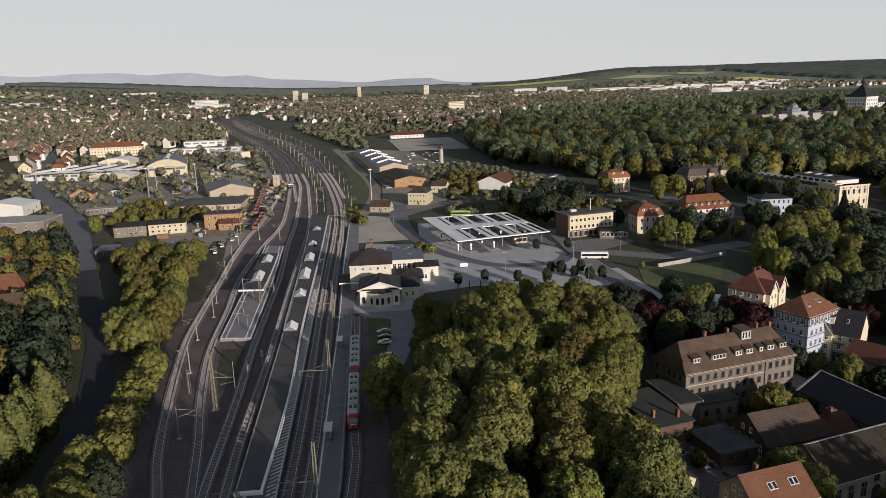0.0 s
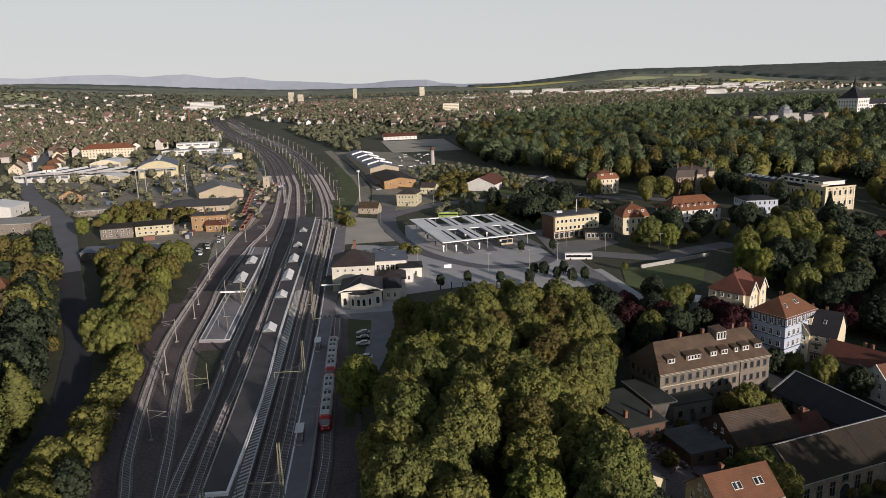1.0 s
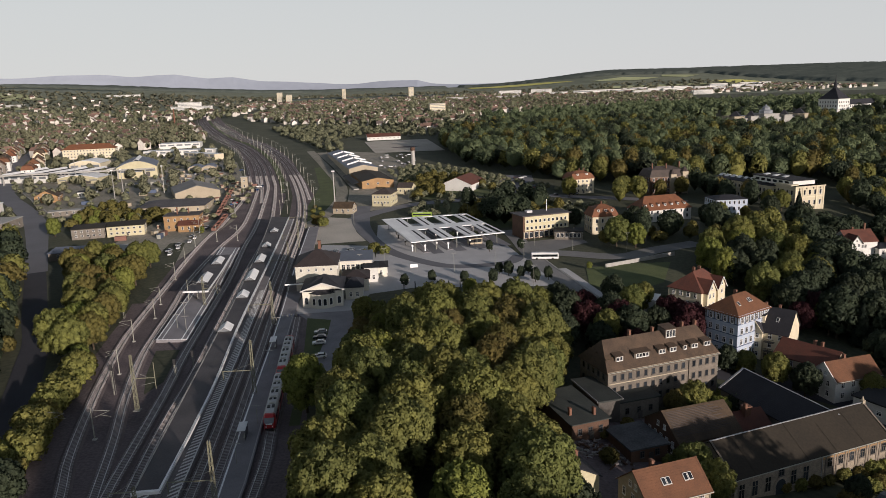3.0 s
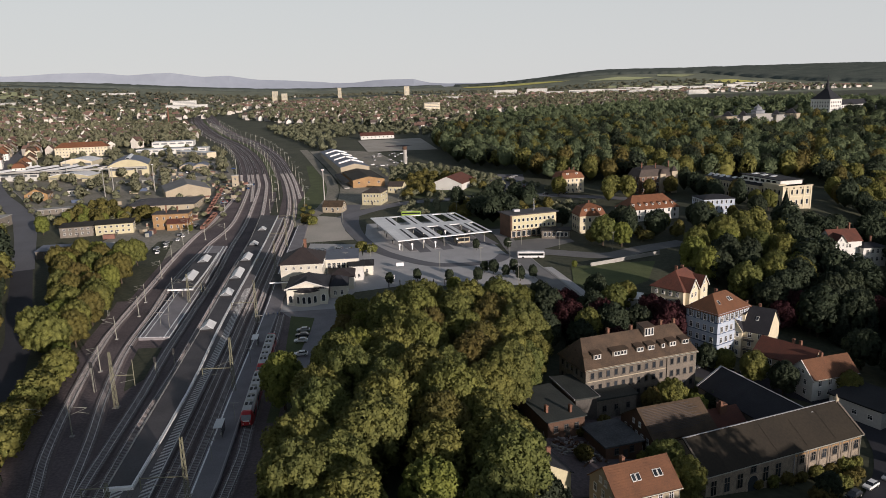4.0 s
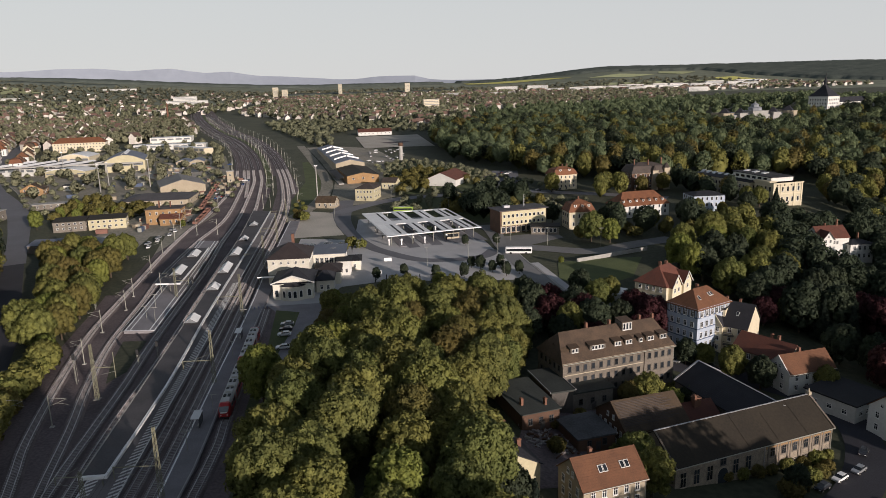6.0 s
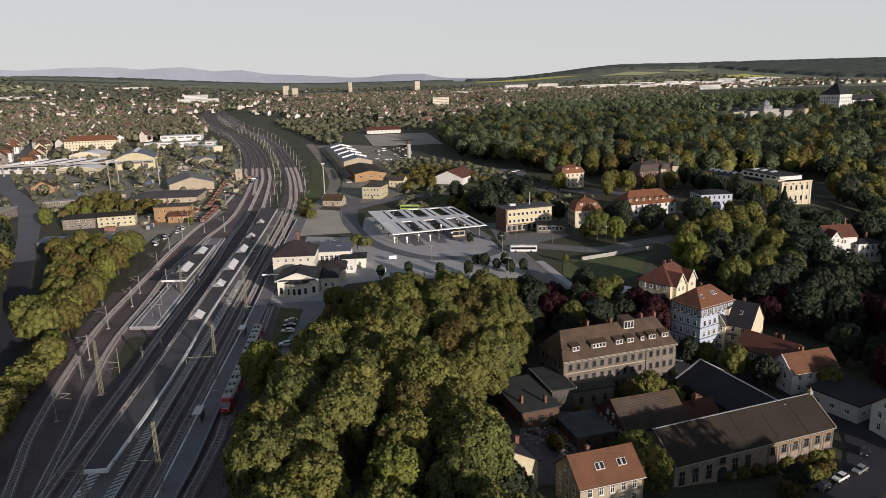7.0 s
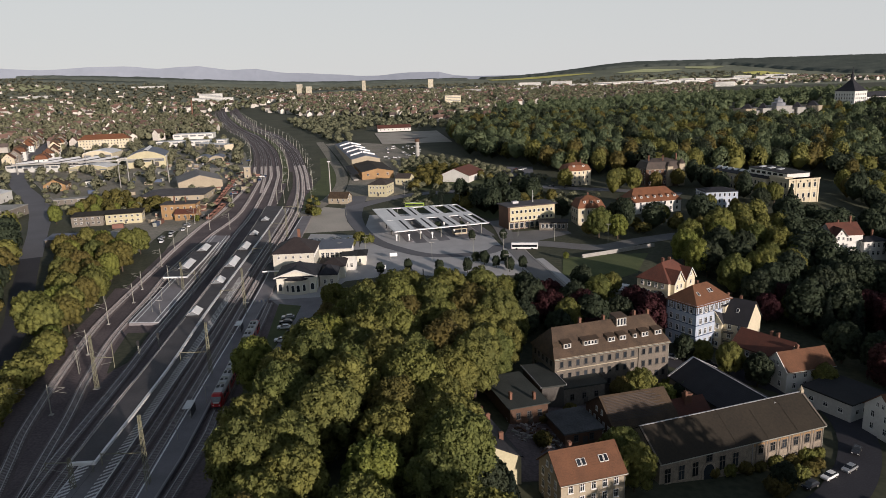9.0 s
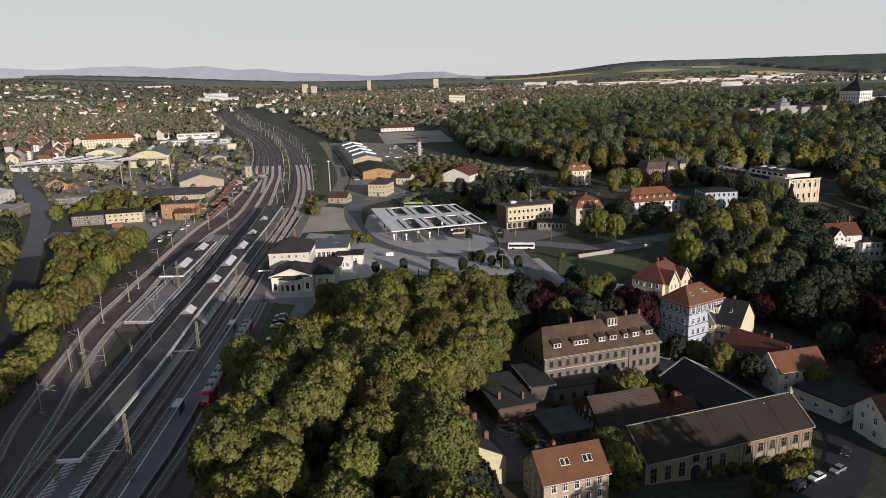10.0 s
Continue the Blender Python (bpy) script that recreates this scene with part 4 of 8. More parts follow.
# lanterns on the museum wing, turrets on the mansion
mw = bpy.data.objects["museum_wing"]
for k in range(9):
    bm = bmesh.new()
    v = -24 + 6 * k
    for s in (-1, 1):
        slab(bm, [(s * 2.2, v - 1.6, 12.6), (s * 2.2, v + 1.6, 12.6), (0, v + 1.6, 14.0), (0, v - 1.6, 14.0)], 0.2)
    part("roof_light", bm, M_CANOPY, mw, "white ridged roof light")
mu = bpy.data.objects["museum"]
bm = bmesh.new()
box(bm, 0, 14, 13.3, 16, 34, 3.2)
up = part("clerestory", bm, W_WHITE, mu, "white upper storey set back behind the parapet")
bm = bmesh.new()
slab(bm, [(-8.7, -3.6, 16.5), (8.7, -3.6, 16.5), (8.7, 31.6, 17.3), (-8.7, 31.6, 17.3)], 0.3)
part("upper_roof", bm, M_BITUMEN, up)
for v in (2, 7, 12, 17, 22, 27):
    bm = bmesh.new()
    box(bm, -8.02, v, 14.2, 0.14, 3.2, 1.5)
    part("strip_window", bm, M_GLASS, up)
for v in (9, 17, 25):
    bm = bmesh.new()
    slab(bm, [(-3.2, v, 17.3), (0.4, v, 17.8), (0.4, v + 3, 17.9), (-3.2, v + 3, 17.4)], 0.25)
    part("roof_light", bm, M_CANOPY, up)
for z, h, o in ((6.9, 0.45, 0.5), (11.2, 0.35, 0.5), (13.0, 0.75, 1.1)):
    bm = bmesh.new()
    box(bm, 0, 0, z, 21 + o, 16 + o, h)
    part("string_course", bm, W_CREAM, mu)
for u in (-10.2, -5.0, 5.0, 10.2):
    bm = bmesh.new()
    box(bm, u, -8.1, -2, 0.9, 0.5, 15.0)
    part("pilaster", bm, W_CREAM, mu)
for u in (-7.6, -2.5, 2.5, 7.6):
    bm = bmesh.new()
    box(bm, u, -8.03, 11.75, 0.8, 0.16, 0.9)
    part("attic_window", bm, M_GLASS, mu)
bm = bmesh.new()
box(bm, -8.6, 1, 13.6, 5.4, 13, 0.9)
part("parapet", bm, W_CREAM, mu)
mn = bpy.data.objects["mansion"]
for u, v, h, w in ((12.0, -7.6, 15.0, 4.2), (3, -8.4, 13.5, 4.0)):
    bm = bmesh.new()
    box(bm, u, v, -3, w, w, h + 3)
    tr = part("turret", bm, W_TAN, mn, "pale stone turret with pointed roof")
    bm = bmesh.new()
    tube(bm, (u, v, h), (u, v, h + w * 0.8), w * 0.7, 8, 0.3)
    part("turret_roof", bm, T_SLATEB, tr)
# works and yards west of the line
house("long white institution with red hipped roof", -376, 866, 12, 58, 18, 11.5, 5.5, W_CREAM, T_RED2, "hip", 3, 16, 4, 4, size=(1.3, 1.8), name="school", category="school")


def works_hall(label, x, y, rot, w, d, h, wall, roof, rise=0.0, ribs=0, band=0.3, bays=1, doors=1):
    """A works hall: walls, barrel or flat roof, roof lights along the depth, window bands and gates."""
    z = terrain(x, y)
    t = thing("works_hall", label, "factory", x, y, z, rot, "works halls")
    HOUSES.append((x, y, radians(rot), w / 2, d / 2))
    bm = bmesh.new()
    box(bm, 0, 0, -3, w, d, h + 3)
    part("wall", bm, wall, t)
    bw = w / bays
    for k in range(bays):
        u0 = -w / 2 + bw * k
        n = 10 if rise else 1
        prof = [(u0 + bw * i / n, h + rise * math.sin(math.pi * i / n) + 0.25) for i in range(n + 1)]
        bm = bmesh.new()
        rows = [[bm.verts.new((p, s * (d / 2 + 0.4), q + o)) for p, q in prof] for s in (-1, 1) for o in (0, -0.35)]
        for i in range(n):
            bm.faces.new((rows[0][i], rows[0][i + 1], rows[2][i + 1], rows[2][i]))
            bm.faces.new((rows[1][i], rows[3][i], rows[3][i + 1], rows[1][i + 1]))
            bm.faces.new((rows[0][i], rows[1][i], rows[1][i + 1], rows[0][i + 1]))
            bm.faces.new((rows[2][i], rows[2][i + 1], rows[3][i + 1], rows[3][i]))
        part("roof", bm, roof, t)
        if rise:
            for s in (-1, 1):
                bm = bmesh.new()
                va = [bm.verts.new((p, s * (d / 2 - 0.05), q - 0.4)) for p, q in prof]
                vb = [bm.verts.new((p, s * (d / 2 - 0.45), q - 0.4)) for p, q in prof]
                bm.faces.new(va), bm.faces.new(vb[::-1])
                for i in range(len(prof)):
                    j = (i + 1) % len(prof)
                    bm.faces.new((va[i], vb[i], vb[j], va[j]))
                part("gable", bm, wall, t)
    for k in range(ribs):
        u = -w / 2 + w * (k + 0.5) / ribs
        zz = h + rise if bays == 1 and ribs == 1 else h
        bm = bmesh.new()
        slab(bm, [(u - 2.2, -d / 2 + 2, zz + 0.4), (u, -d / 2 + 2, zz + 1.9), (u, d / 2 - 2, zz + 1.9), (u - 2.2, d / 2 - 2, zz + 0.4)], 0.25)
        slab(bm, [(u + 2.2, -d / 2 + 2, zz + 0.4), (u, -d / 2 + 2, zz + 1.9), (u, d / 2 - 2, zz + 1.9), (u + 2.2, d / 2 - 2, zz + 0.4)], 0.25)
        part("roof_light", bm, M_CANOPY, t, "white ridge roof light")
    n = max(2, int(w / 9))
    for k in range(n):
        bm = bmesh.new()
        box(bm, -w / 2 + w * (k + 0.5) / n, -d / 2 - 0.05, h * 0.52, w / n * 0.72, 0.16, h * band)
        part("window", bm, M_ENDGLASS, t)
    for k in range(doors):
        bm = bmesh.new()
        box(bm, -w / 4 + w / 2 * k / max(1, doors - 1 or 1), -d / 2 - 0.08, 0, 4.5, 0.2, h * 0.48)
        part("gate", bm, M_FRAME_D, t)
    return t


works_hall("long low white works hall with ridge roof lights", -328, 682, -9, 84, 66, 6.0, W_WHITE, M_FELT, 0, 4, 0.34, 1, 2)
works_hall("pale yellow gabled works hall before the long hall", -285, 645, -6, 38, 22, 4.8, W_YELLOW, M_CANOPY, 2.6, 0, 0.2, 1, 2)
works_hall("works hall with a pale barrel roof", -322, 742, 6, 30, 34, 7.5, W_CREAM, M_CANOPY, 3.2, 0, 0.3, 1, 0)
works_hall("yellow industrial hall with blue-grey barrel roof and white ridge light", -252, 688, 17, 35, 56, 9.4, W_YELLOW, M_BLUEROOF, 5.6, 1, 0.3, 1, 2)
works_hall("small workshop with two dark barrel roofs", -192, 692, 10, 26, 22, 4.6, W_TAN, M_BLUEROOF, 2.2, 0, 0.3, 2, 1)
works_hall("long flat white works building", -268, 864, 2, 82, 20, 6.0, W_WHITE, M_CANOPY, 0, 0, 0.3, 1, 0)
works_hall("flat pale works building behind the yard", -300, 966, 10, 52, 30, 6.4, W_WHITE, M_CANOPY, 0, 0, 0.3, 1, 0)
works_hall("open grey loading hall with pale roof", -226, 812, -40, 60, 12, 6.2, W_CREAM, M_CANOPY, 0, 0, 0.4, 1, 0)
house("timber shed with pale grey gabled roof", -156, 545, 112, 44, 32, 5.4, 4.6, W_TAN, M_SETTS, "gable", 1, 5, 0, 0, name="timber_shed", category="shed")
house("dark felt-roofed engine shed", -150, 482, 5, 44, 34, 5.0, 2.8, W_TAN, M_FELT, "hip", 1, 6, 2, 2, name="engine_shed", category="shed")
house("ochre brick signal house with flat roof", -123.5, 414.5, 6, 20, 13, 9.0, 0.5, W_OCHRE, T_SLATEB, "flat", 2, 5, 3, 3, name="signal_house", category="building", chimneys=[(0.3, 0.1, 3.0), (-0.3, -0.2, 4.0)])
house("low workshop with cream upper storey", -153, 404, 14, 20, 11, 6.2, 1.0, W_YELLOW, M_BITUMEN_B, "mono", 2, 6, 3, 3, size=(1.4, 1.2), name="workshop", category="building")
house("old grey workshop with flat felt roof", -172.5, 400, 14, 17, 12, 6.0, 0.8, W_GREY, M_BITUMEN_B, "mono", 2, 5, 3, 3, size=(1.3, 1.2), name="workshop", category="building")
house("timber-framed store with grey roof", -131, 343, 6, 18, 12, 4.6, 2.0, W_OCHRE, M_KERB, "gable", 1, 4, 3, 3, name="store", category="shed")
house("yard shed with blue-grey one-sided roof", -154, 345, 4, 24, 10, 4.0, 1.0, W_GREY, M_BLUEROOF, "mono", 1, 3, 2, 2, name="shed", category="shed")
house("large grey warehouse with pale flat roof", -259, 430, 4, 52, 26, 6.4, 0.4, W_GREY, M_KERB, "flat", 1, 8, 3, 3, name="warehouse", category="warehouse")
house("white gabled hall behind the warehouse", -294, 488, 94, 26, 34, 7.0, 3.0, W_WHITE, M_CANOPY, "gable", 1, 2, 0, 0, name="hall", category="hall")
house("tan half-timbered house with brown tiled roof beside the road", -141, 226, 18, 13, 11, 9.5, 5.5, W_TAN, T_BROWN, "gable", 3, 4, 3, 3, chimneys=[(0.2, 0.1, 1.4)])
house("long house under a dark red roof behind trees", -186, 300, 14, 22, 12, 6.5, 5.0, W_CREAM, T_DARKRED, "gable", 2, 6, 3, 3, chimneys=[(0.2, 0.1, 1.4)])
house("house with red tiled roof under trees", -158, 254, 20, 16, 12, 9, 6, W_TAN, T_RED, "hip", 2, 3, 2, 3)
# open ground before the villas' fronts
HOUSES += [(590, 952, 0.1, 64, 22), (572, 900, 0, 42, 44), (448, 840, 0, 44, 30), (222, 296, 0.2, 18, 14), (152, 366, 0.2, 20, 13), (190, 366, 0, 12, 12), (246, 388, 0.2, 16, 14), (113, 342, 0, 9, 12), (83, 342, 0.3, 16, 12), (128, 470, 0, 12, 12), (52, 505, 0, 16, 14), (186, 460, 0, 14, 6), (-155, 238, 0, 10, 12)]
# ---- platforms and their roofs ----
def long_plate(name, left, right, z, t, material, parent=None, step=14):
    """A plate between two plan lines of equal count."""
    bm = bmesh.new()
    a, b = curve(left, step), curve(right, step)
    n = min(len(a), len(b))
    ra = [a[round(i * (len(a) - 1) / (n - 1))] for i in range(n)]
    rb = [b[round(i * (len(b) - 1) / (n - 1))] for i in range(n)]
    top = [[bm.verts.new((p.x, p.y, z)) for p in r] for r in (ra, rb)]
    low = [[bm.verts.new((p.x, p.y, z - t)) for p in r] for r in (ra, rb)]
    for i in range(n - 1):
        bm.faces.new((top[0][i], top[1][i], top[1][i + 1], top[0][i + 1]))
        bm.faces.new((low[0][i], low[0][i + 1], low[1][i + 1], low[1][i]))
        for k in (0, 1):
            bm.faces.new((top[k][i], top[k][i + 1], low[k][i + 1], low[k][i]))
    for i in (0, n - 1):
        bm.faces.new((top[0][i], low[0][i], low[1][i], top[1][i]))
    return part(name, bm, material, parent)


def edge_line(name, points, w, z, t, material, parent=None):
    line = [Vector((*p, 0)) for p in points]
    nn = normals(line)
    return long_plate(name, [(q + n * w / 2).to_2d()[:] for q, n in zip(line, nn)], [(q - n * w / 2).to_2d()[:] for q, n in zip(line, nn)], z, t, material, parent)


ISL_L = [(-39.4, 100), (-40.2, 116), (-44.2, 158), (-48.0, 198), (-52.0, 232), (-58.0, 290), (-66.0, 360), (-74.5, 430)]
ISL_R = [(-30.8, 100), (-32.0, 116), (-34.6, 146), (-39.1, 198), (-44.4, 254), (-49.6, 311), (-54.2, 360), (-61.2, 430)]
isl = thing("island_platform", "long island platform with dark paving and pale edges", "platform", kind="structure")
long_plate("platform_deck", ISL_L, ISL_R, 0.95, 1.2, M_PLATFORM, isl)
edge_line("platform_edge", [(x + 0.25, y) for x, y in ISL_L], 0.3, 0.965, 0.1, M_WHITE, isl)
edge_line("platform_edge", [(x - 0.25, y) for x, y in ISL_R], 0.3, 0.965, 0.1, M_WHITE, isl)
stripe = bmesh.new()
slab(stripe, [(-2.2, -1.3, 0), (-2.2, -0.62, 0), (0, 1.0, 0), (0, 0.32, 0)], 0.02)
stripe = link_mesh("hatch_stripe", stripe, M_WHITE)
for i in range(112):
    y = 100 + 1.5 * i
    x = along([(q[1], q[0]) for q in ISL_R], y) - 0.1
    part("hatch_stripe", stripe, None, isl).matrix_local = pose(x, y, 0.985, 0, 0, 5.5)
for i in range(24):
    y = 100 + 1.5 * i
    x = along([(q[1], q[0]) for q in ISL_L], y) + 2.4
    part("hatch_stripe", stripe, None, isl).matrix_local = pose(x, y, 0.985, 0, 0, 5.5)
can = thing("platform_canopy", "long dark felt platform roof with a white fascia", "platform roof")
CL = [(-38.6, 116), (-42.6, 158), (-47.2, 206), (-50.9, 243), (-57.4, 301), (-63.4, 352), (-72.0, 416)]
CR = [(-33.9, 116.3), (-36.6, 158), (-41.8, 206), (-45.2, 243), (-50.3, 301), (-55.0, 352), (-61.0, 412)]
long_plate("roof", CL, CR, 5.2, 0.35, M_FELT, can)
edge_line("fascia", CR, 0.55, 5.34, 0.55, M_WHITE, can)
edge_line("fascia", CL, 0.3, 5.3, 0.45, M_KERB, can)
edge_line("fascia", [(-38.9, 115.8), (-36.2, 116.0), (-33.6, 116.1)], 0.7, 5.36, 0.6, M_WHITE, can)
for i in range(22):
    k = i / 21
    y = 120 + k * 288
    xl, xr = along([(q[1], q[0]) for q in CL], y), along([(q[1], q[0]) for q in CR], y)
    bm = bmesh.new()
    tube(bm, ((xl + xr) / 2, y, 0.9), ((xl + xr) / 2, y, 4.9), 0.14, 8)
    part("post", bm, M_STEEL, can)


def skylight(x, y, w, l, h, rot, z=5.2):
    """A glazed ridge lantern with white slopes on a felt roof."""
    sk = thing("roof_lantern", "glazed white roof lantern on the platform roof", "skylight", x, y, z, rot, "roof lanterns")
    bm = bmesh.new()
    box(bm, 0, 0, 0, w, l, 0.5)
    part("kerb", bm, M_BITUMEN, sk)
    for s in (-1, 1):
        bm = bmesh.new()
        slab(bm, [(s * w / 2 * 1.05, -l / 2, 0.52), (s * w / 2 * 1.05, l / 2, 0.52), (0, l / 2, 0.52 + h), (0, -l / 2, 0.52 + h)], 0.08)
        part("glazing", bm, M_CANOPY, sk)
    for s in (-1, 1):
        bm = bmesh.new()
        v = [bm.verts.new(p) for p in ((-w / 2, s * l / 2 * 0.98, 0.5), (w / 2, s * l / 2 * 0.98, 0.5), (0, s * l / 2 * 0.98, 0.45 + h))]
        f = bm.faces.new(v)
        r = bmesh.ops.extrude_face_region(bm, geom=[f])
        bmesh.ops.translate(bm, vec=(0, -s * 0.08, 0), verts=[g for g in r["geom"] if isinstance(g, bmesh.types.BMVert)])
        part("end_wall", bm, M_ENDGLASS, sk)


for x, y, l in ((-45.2, 207, 7.5), (-48.7, 244, 8), (-51.6, 272, 17), (-54.4, 301, 14), (-57.6, 330, 7), (-61.0, 367, 7)):
    skylight(x, y, 3.9, l * 0.86, 1.35, 5.5)
sp = thing("short_platform", "short empty platform with worn paving and white edge lines", "platform", kind="structure")
SL, SR = [(-69.2, 212.5), (-77, 280), (-85.5, 352)], [(-59.0, 211.8), (-66.5, 280), (-75.6, 350)]
long_plate("platform_deck", SL, SR, 0.95, 1.2, M_PLATFORM, sp)
for o in (0.3, 1.9):
    edge_line("edge_line", [(x + o, y) for x, y in SL], 0.4, 0.975, 0.1, M_WHITE, sp)
    edge_line("edge_line", [(x - o, y) for x, y in SR], 0.4, 0.975, 0.1, M_WHITE, sp)
edge_line("edge_line", [(-68.8, 212.8), (-64, 212.5), (-59.4, 212.2)], 0.6, 0.99, 0.1, M_WHITE, sp)
c2 = thing("platform_canopy", "short dark platform roof with white front edge", "platform roof")
C2L, C2R = [(-73.6, 256.4), (-76.0, 286), (-79.2, 318)], [(-64.8, 256.0), (-67.6, 286), (-71.4, 318)]
long_plate("roof", C2L, C2R, 4.6, 0.3, M_FELT, c2)
edge_line("fascia", C2R, 0.4, 4.72, 0.5, M_WHITE, c2)
edge_line("fascia", [(-74.0, 256.0), (-69.2, 255.8), (-64.4, 255.6)], 0.7, 4.75, 0.55, M_WHITE, c2)
for y in (258, 272, 287, 302, 316):
    xm = (along([(q[1], q[0]) for q in C2L], y) + along([(q[1], q[0]) for q in C2R], y)) / 2
    bm = bmesh.new()
    tube(bm, (xm, y, 0.9), (xm, y, 4.4), 0.14, 8)
    part("post", bm, M_STEEL, c2)
skylight(-70.6, 273, 4.2, 13.5, 1.3, 6, 4.6)
skylight(-73.4, 303, 4.2, 11, 1.3, 6, 4.6)
hp = thing("house_platform", "side platform with pale paving and white edge line", "platform", kind="structure")
HL = [(-23.6, 60), (-24.4, 110), (-25.6, 125), (-28.9, 167), (-32.0, 209), (-35.0, 245), (-39.8, 296), (-48, 400)]
HR = [(-19.8, 60), (-20.0, 110), (-20.4, 125), (-22.8, 154), (-25.6, 190), (-28.6, 231), (-33.0, 296), (-42, 400)]
long_plate("platform_deck", HL, HR, 0.95, 1.2, M_PLATFORM, hp)
edge_line("edge_line", [(x + 0.5, y) for x, y in HL], 0.35, 0.975, 0.1, M_WHITE, hp)
edge_line("edge_line", [(x - 0.4, y) for x, y in HR[:6]], 0.22, 0.965, 0.1, M_KERB, hp)


# ---- station house ----
HOUSES.append((-18, 268, 0, 22, 36))
st = thing("station_building", "cream neoclassical station house with dark slate roofs", "station", -21, 258, 0, 3)


def wing(name, x, y, w, d, h, rh, kind, wall, roof, front=0, left=0, right=0, size=(1.2, 2.2), z0=1.2, floors=1, lab=""):
    wg = part(name, link_mesh_box(w, d, h, rh if kind == "gable" else 0), wall, st, lab)
    wg.data.materials.append(wall)
    wg.location = (x, y, 0)
    bm = bmesh.new()
    for p in roof_planes(kind, w, d, h, rh, 0.6):
        slab(bm, p, 0.25)
    part("roof", bm, roof, wg)
    for i in range(floors):
        for face, n in (("f", front), ("l", left), ("r", right)):
            if n:
                row_of_windows(wg, face, n, z0 + i * 3.6, w, d, size, 0.8)
    bm = bmesh.new()
    box(bm, 0, 0, h - 0.75, w + 0.3, d + 0.3, 0.3)
    part("cornice", bm, W_WHITE, wg)
    return wg


def link_mesh_box(w, d, h, rh):
    bm = bmesh.new()
    box(bm, 0, 0, -0.5, w, d, h + 0.5)
    if rh:
        for s in (-1, 1):
            va = [bm.verts.new((s * (w / 2 - k), p, q)) for k in (0, 0.3) for p, q in ((-d / 2, h - 0.02), (d / 2, h - 0.02), (0, h + rh - 0.15))]
            bm.faces.new(va[:3]), bm.faces.new(va[3:][::-1])
            for i in range(3):
                bm.faces.new((va[i], va[i + 3], va[(i + 1) % 3 + 3], va[(i + 1) % 3]))
    me = bpy.data.meshes.new("wing")
    bmesh.ops.recalc_face_normals(bm, faces=bm.faces)
    bm.to_mesh(me)
    bm.free()
    return me


# front pavilion with its gable towards the town end, turned so that the gable faces -y
fw = wing("pavilion", 0.2, -5.6, 14.5, 17.4, 6.6, 3.4, "hip", W_STATION, T_SLATE, 0, 3, 3, (1.3, 2.6))
bm = bmesh.new()
N = 9
arc = [(-4.6 + 9.2 * i / N, -2.6 * math.sin(math.pi * i / N) ** 0.7) for i in range(N + 1)]
va = [bm.verts.new((x, y, -0.4)) for x, y in arc]
vb = [bm.verts.new((x, y, 5.4)) for x, y in arc]
for i in range(N):
    bm.faces.new((va[i], va[i + 1], vb[i + 1], vb[i]))
bm.faces.new(vb)
bow = part("bow_front", bm, W_STATION, fw)
bow.location = (0, -8.7, 0)
bm = bmesh.new()
v0 = [bm.verts.new((x * 1.06, y * 1.08 - 0.15, 5.45)) for x, y in arc]
tip = bm.verts.new((0, 1.5, 7.2))
for i in range(N):
    bm.faces.new((v0[i], v0[i + 1], tip))
bm.faces.new(v0[::-1])
br = part("bow_roof", bm, T_SLATE, fw)
br.location = (0, -8.7, 0)
bm = bmesh.new()
for s in (-1, 1):
    slab(bm, [(s * 8.0, -9.6, 6.5), (0, -9.6, 9.3), (0, -8.4, 9.3), (s * 8.0, -8.4, 6.5)], 0.45)
part("pediment", bm, W_WHITE, fw)
bm = bmesh.new()
va = [bm.verts.new(p) for p in ((-7.2, -8.75, 6.5), (7.2, -8.75, 6.5), (0, -8.75, 9.0), (-7.2, -8.4, 6.5), (7.2, -8.4, 6.5), (0, -8.4, 9.0))]
bm.faces.new(va[:3]), bm.faces.new(va[3:])
part("gable_wall", bm, W_STATION, fw)
bm = bmesh.new()
slab(bm, [(-7.6, -9.3, 6.65), (0, -9.3, 9.45), (0, 3.5, 9.45), (-7.6, 3.5, 6.65)], 0.2)
slab(bm, [(7.6, -9.3, 6.65), (0, -9.3, 9.45), (0, 3.5, 9.45), (7.6, 3.5, 6.65)], 0.2)
part("gable_roof", bm, T_SLATE, fw)


def arched_window(parent, x, y, z, turn, w=1.3, h=2.6, surround=None):
    bm = bmesh.new()
    n = 8
    pts = [(-w / 2, 0), (w / 2, 0)] + [(w / 2 * math.cos(math.pi * i / n), h - w / 2 + w / 2 * math.sin(math.pi * i / n)) for i in range(n + 1)]
    f = bm.faces.new([bm.verts.new((a * 1.22, 0, b * 1.08 - 0.08)) for a, b in pts])
    r = bmesh.ops.extrude_face_region(bm, geom=[f])
    bmesh.ops.translate(bm, vec=(0, -0.12, 0), verts=[g for g in r["geom"] if isinstance(g, bmesh.types.BMVert)])
    o = part("arched_window", bm, surround or M_FRAME, parent)
    o.matrix_local = pose(x, y, z, 0, 0, turn)
    bm = bmesh.new()
    f = bm.faces.new([bm.verts.new((a * 0.9, -0.13, b * 0.95 + 0.05)) for a, b in pts])
    r = bmesh.ops.extrude_face_region(bm, geom=[f])
    bmesh.ops.translate(bm, vec=(0, -0.02, 0), verts=[g for g in r["geom"] if isinstance(g, bmesh.types.BMVert)])
    part("pane", bm, M_GLASS, o)


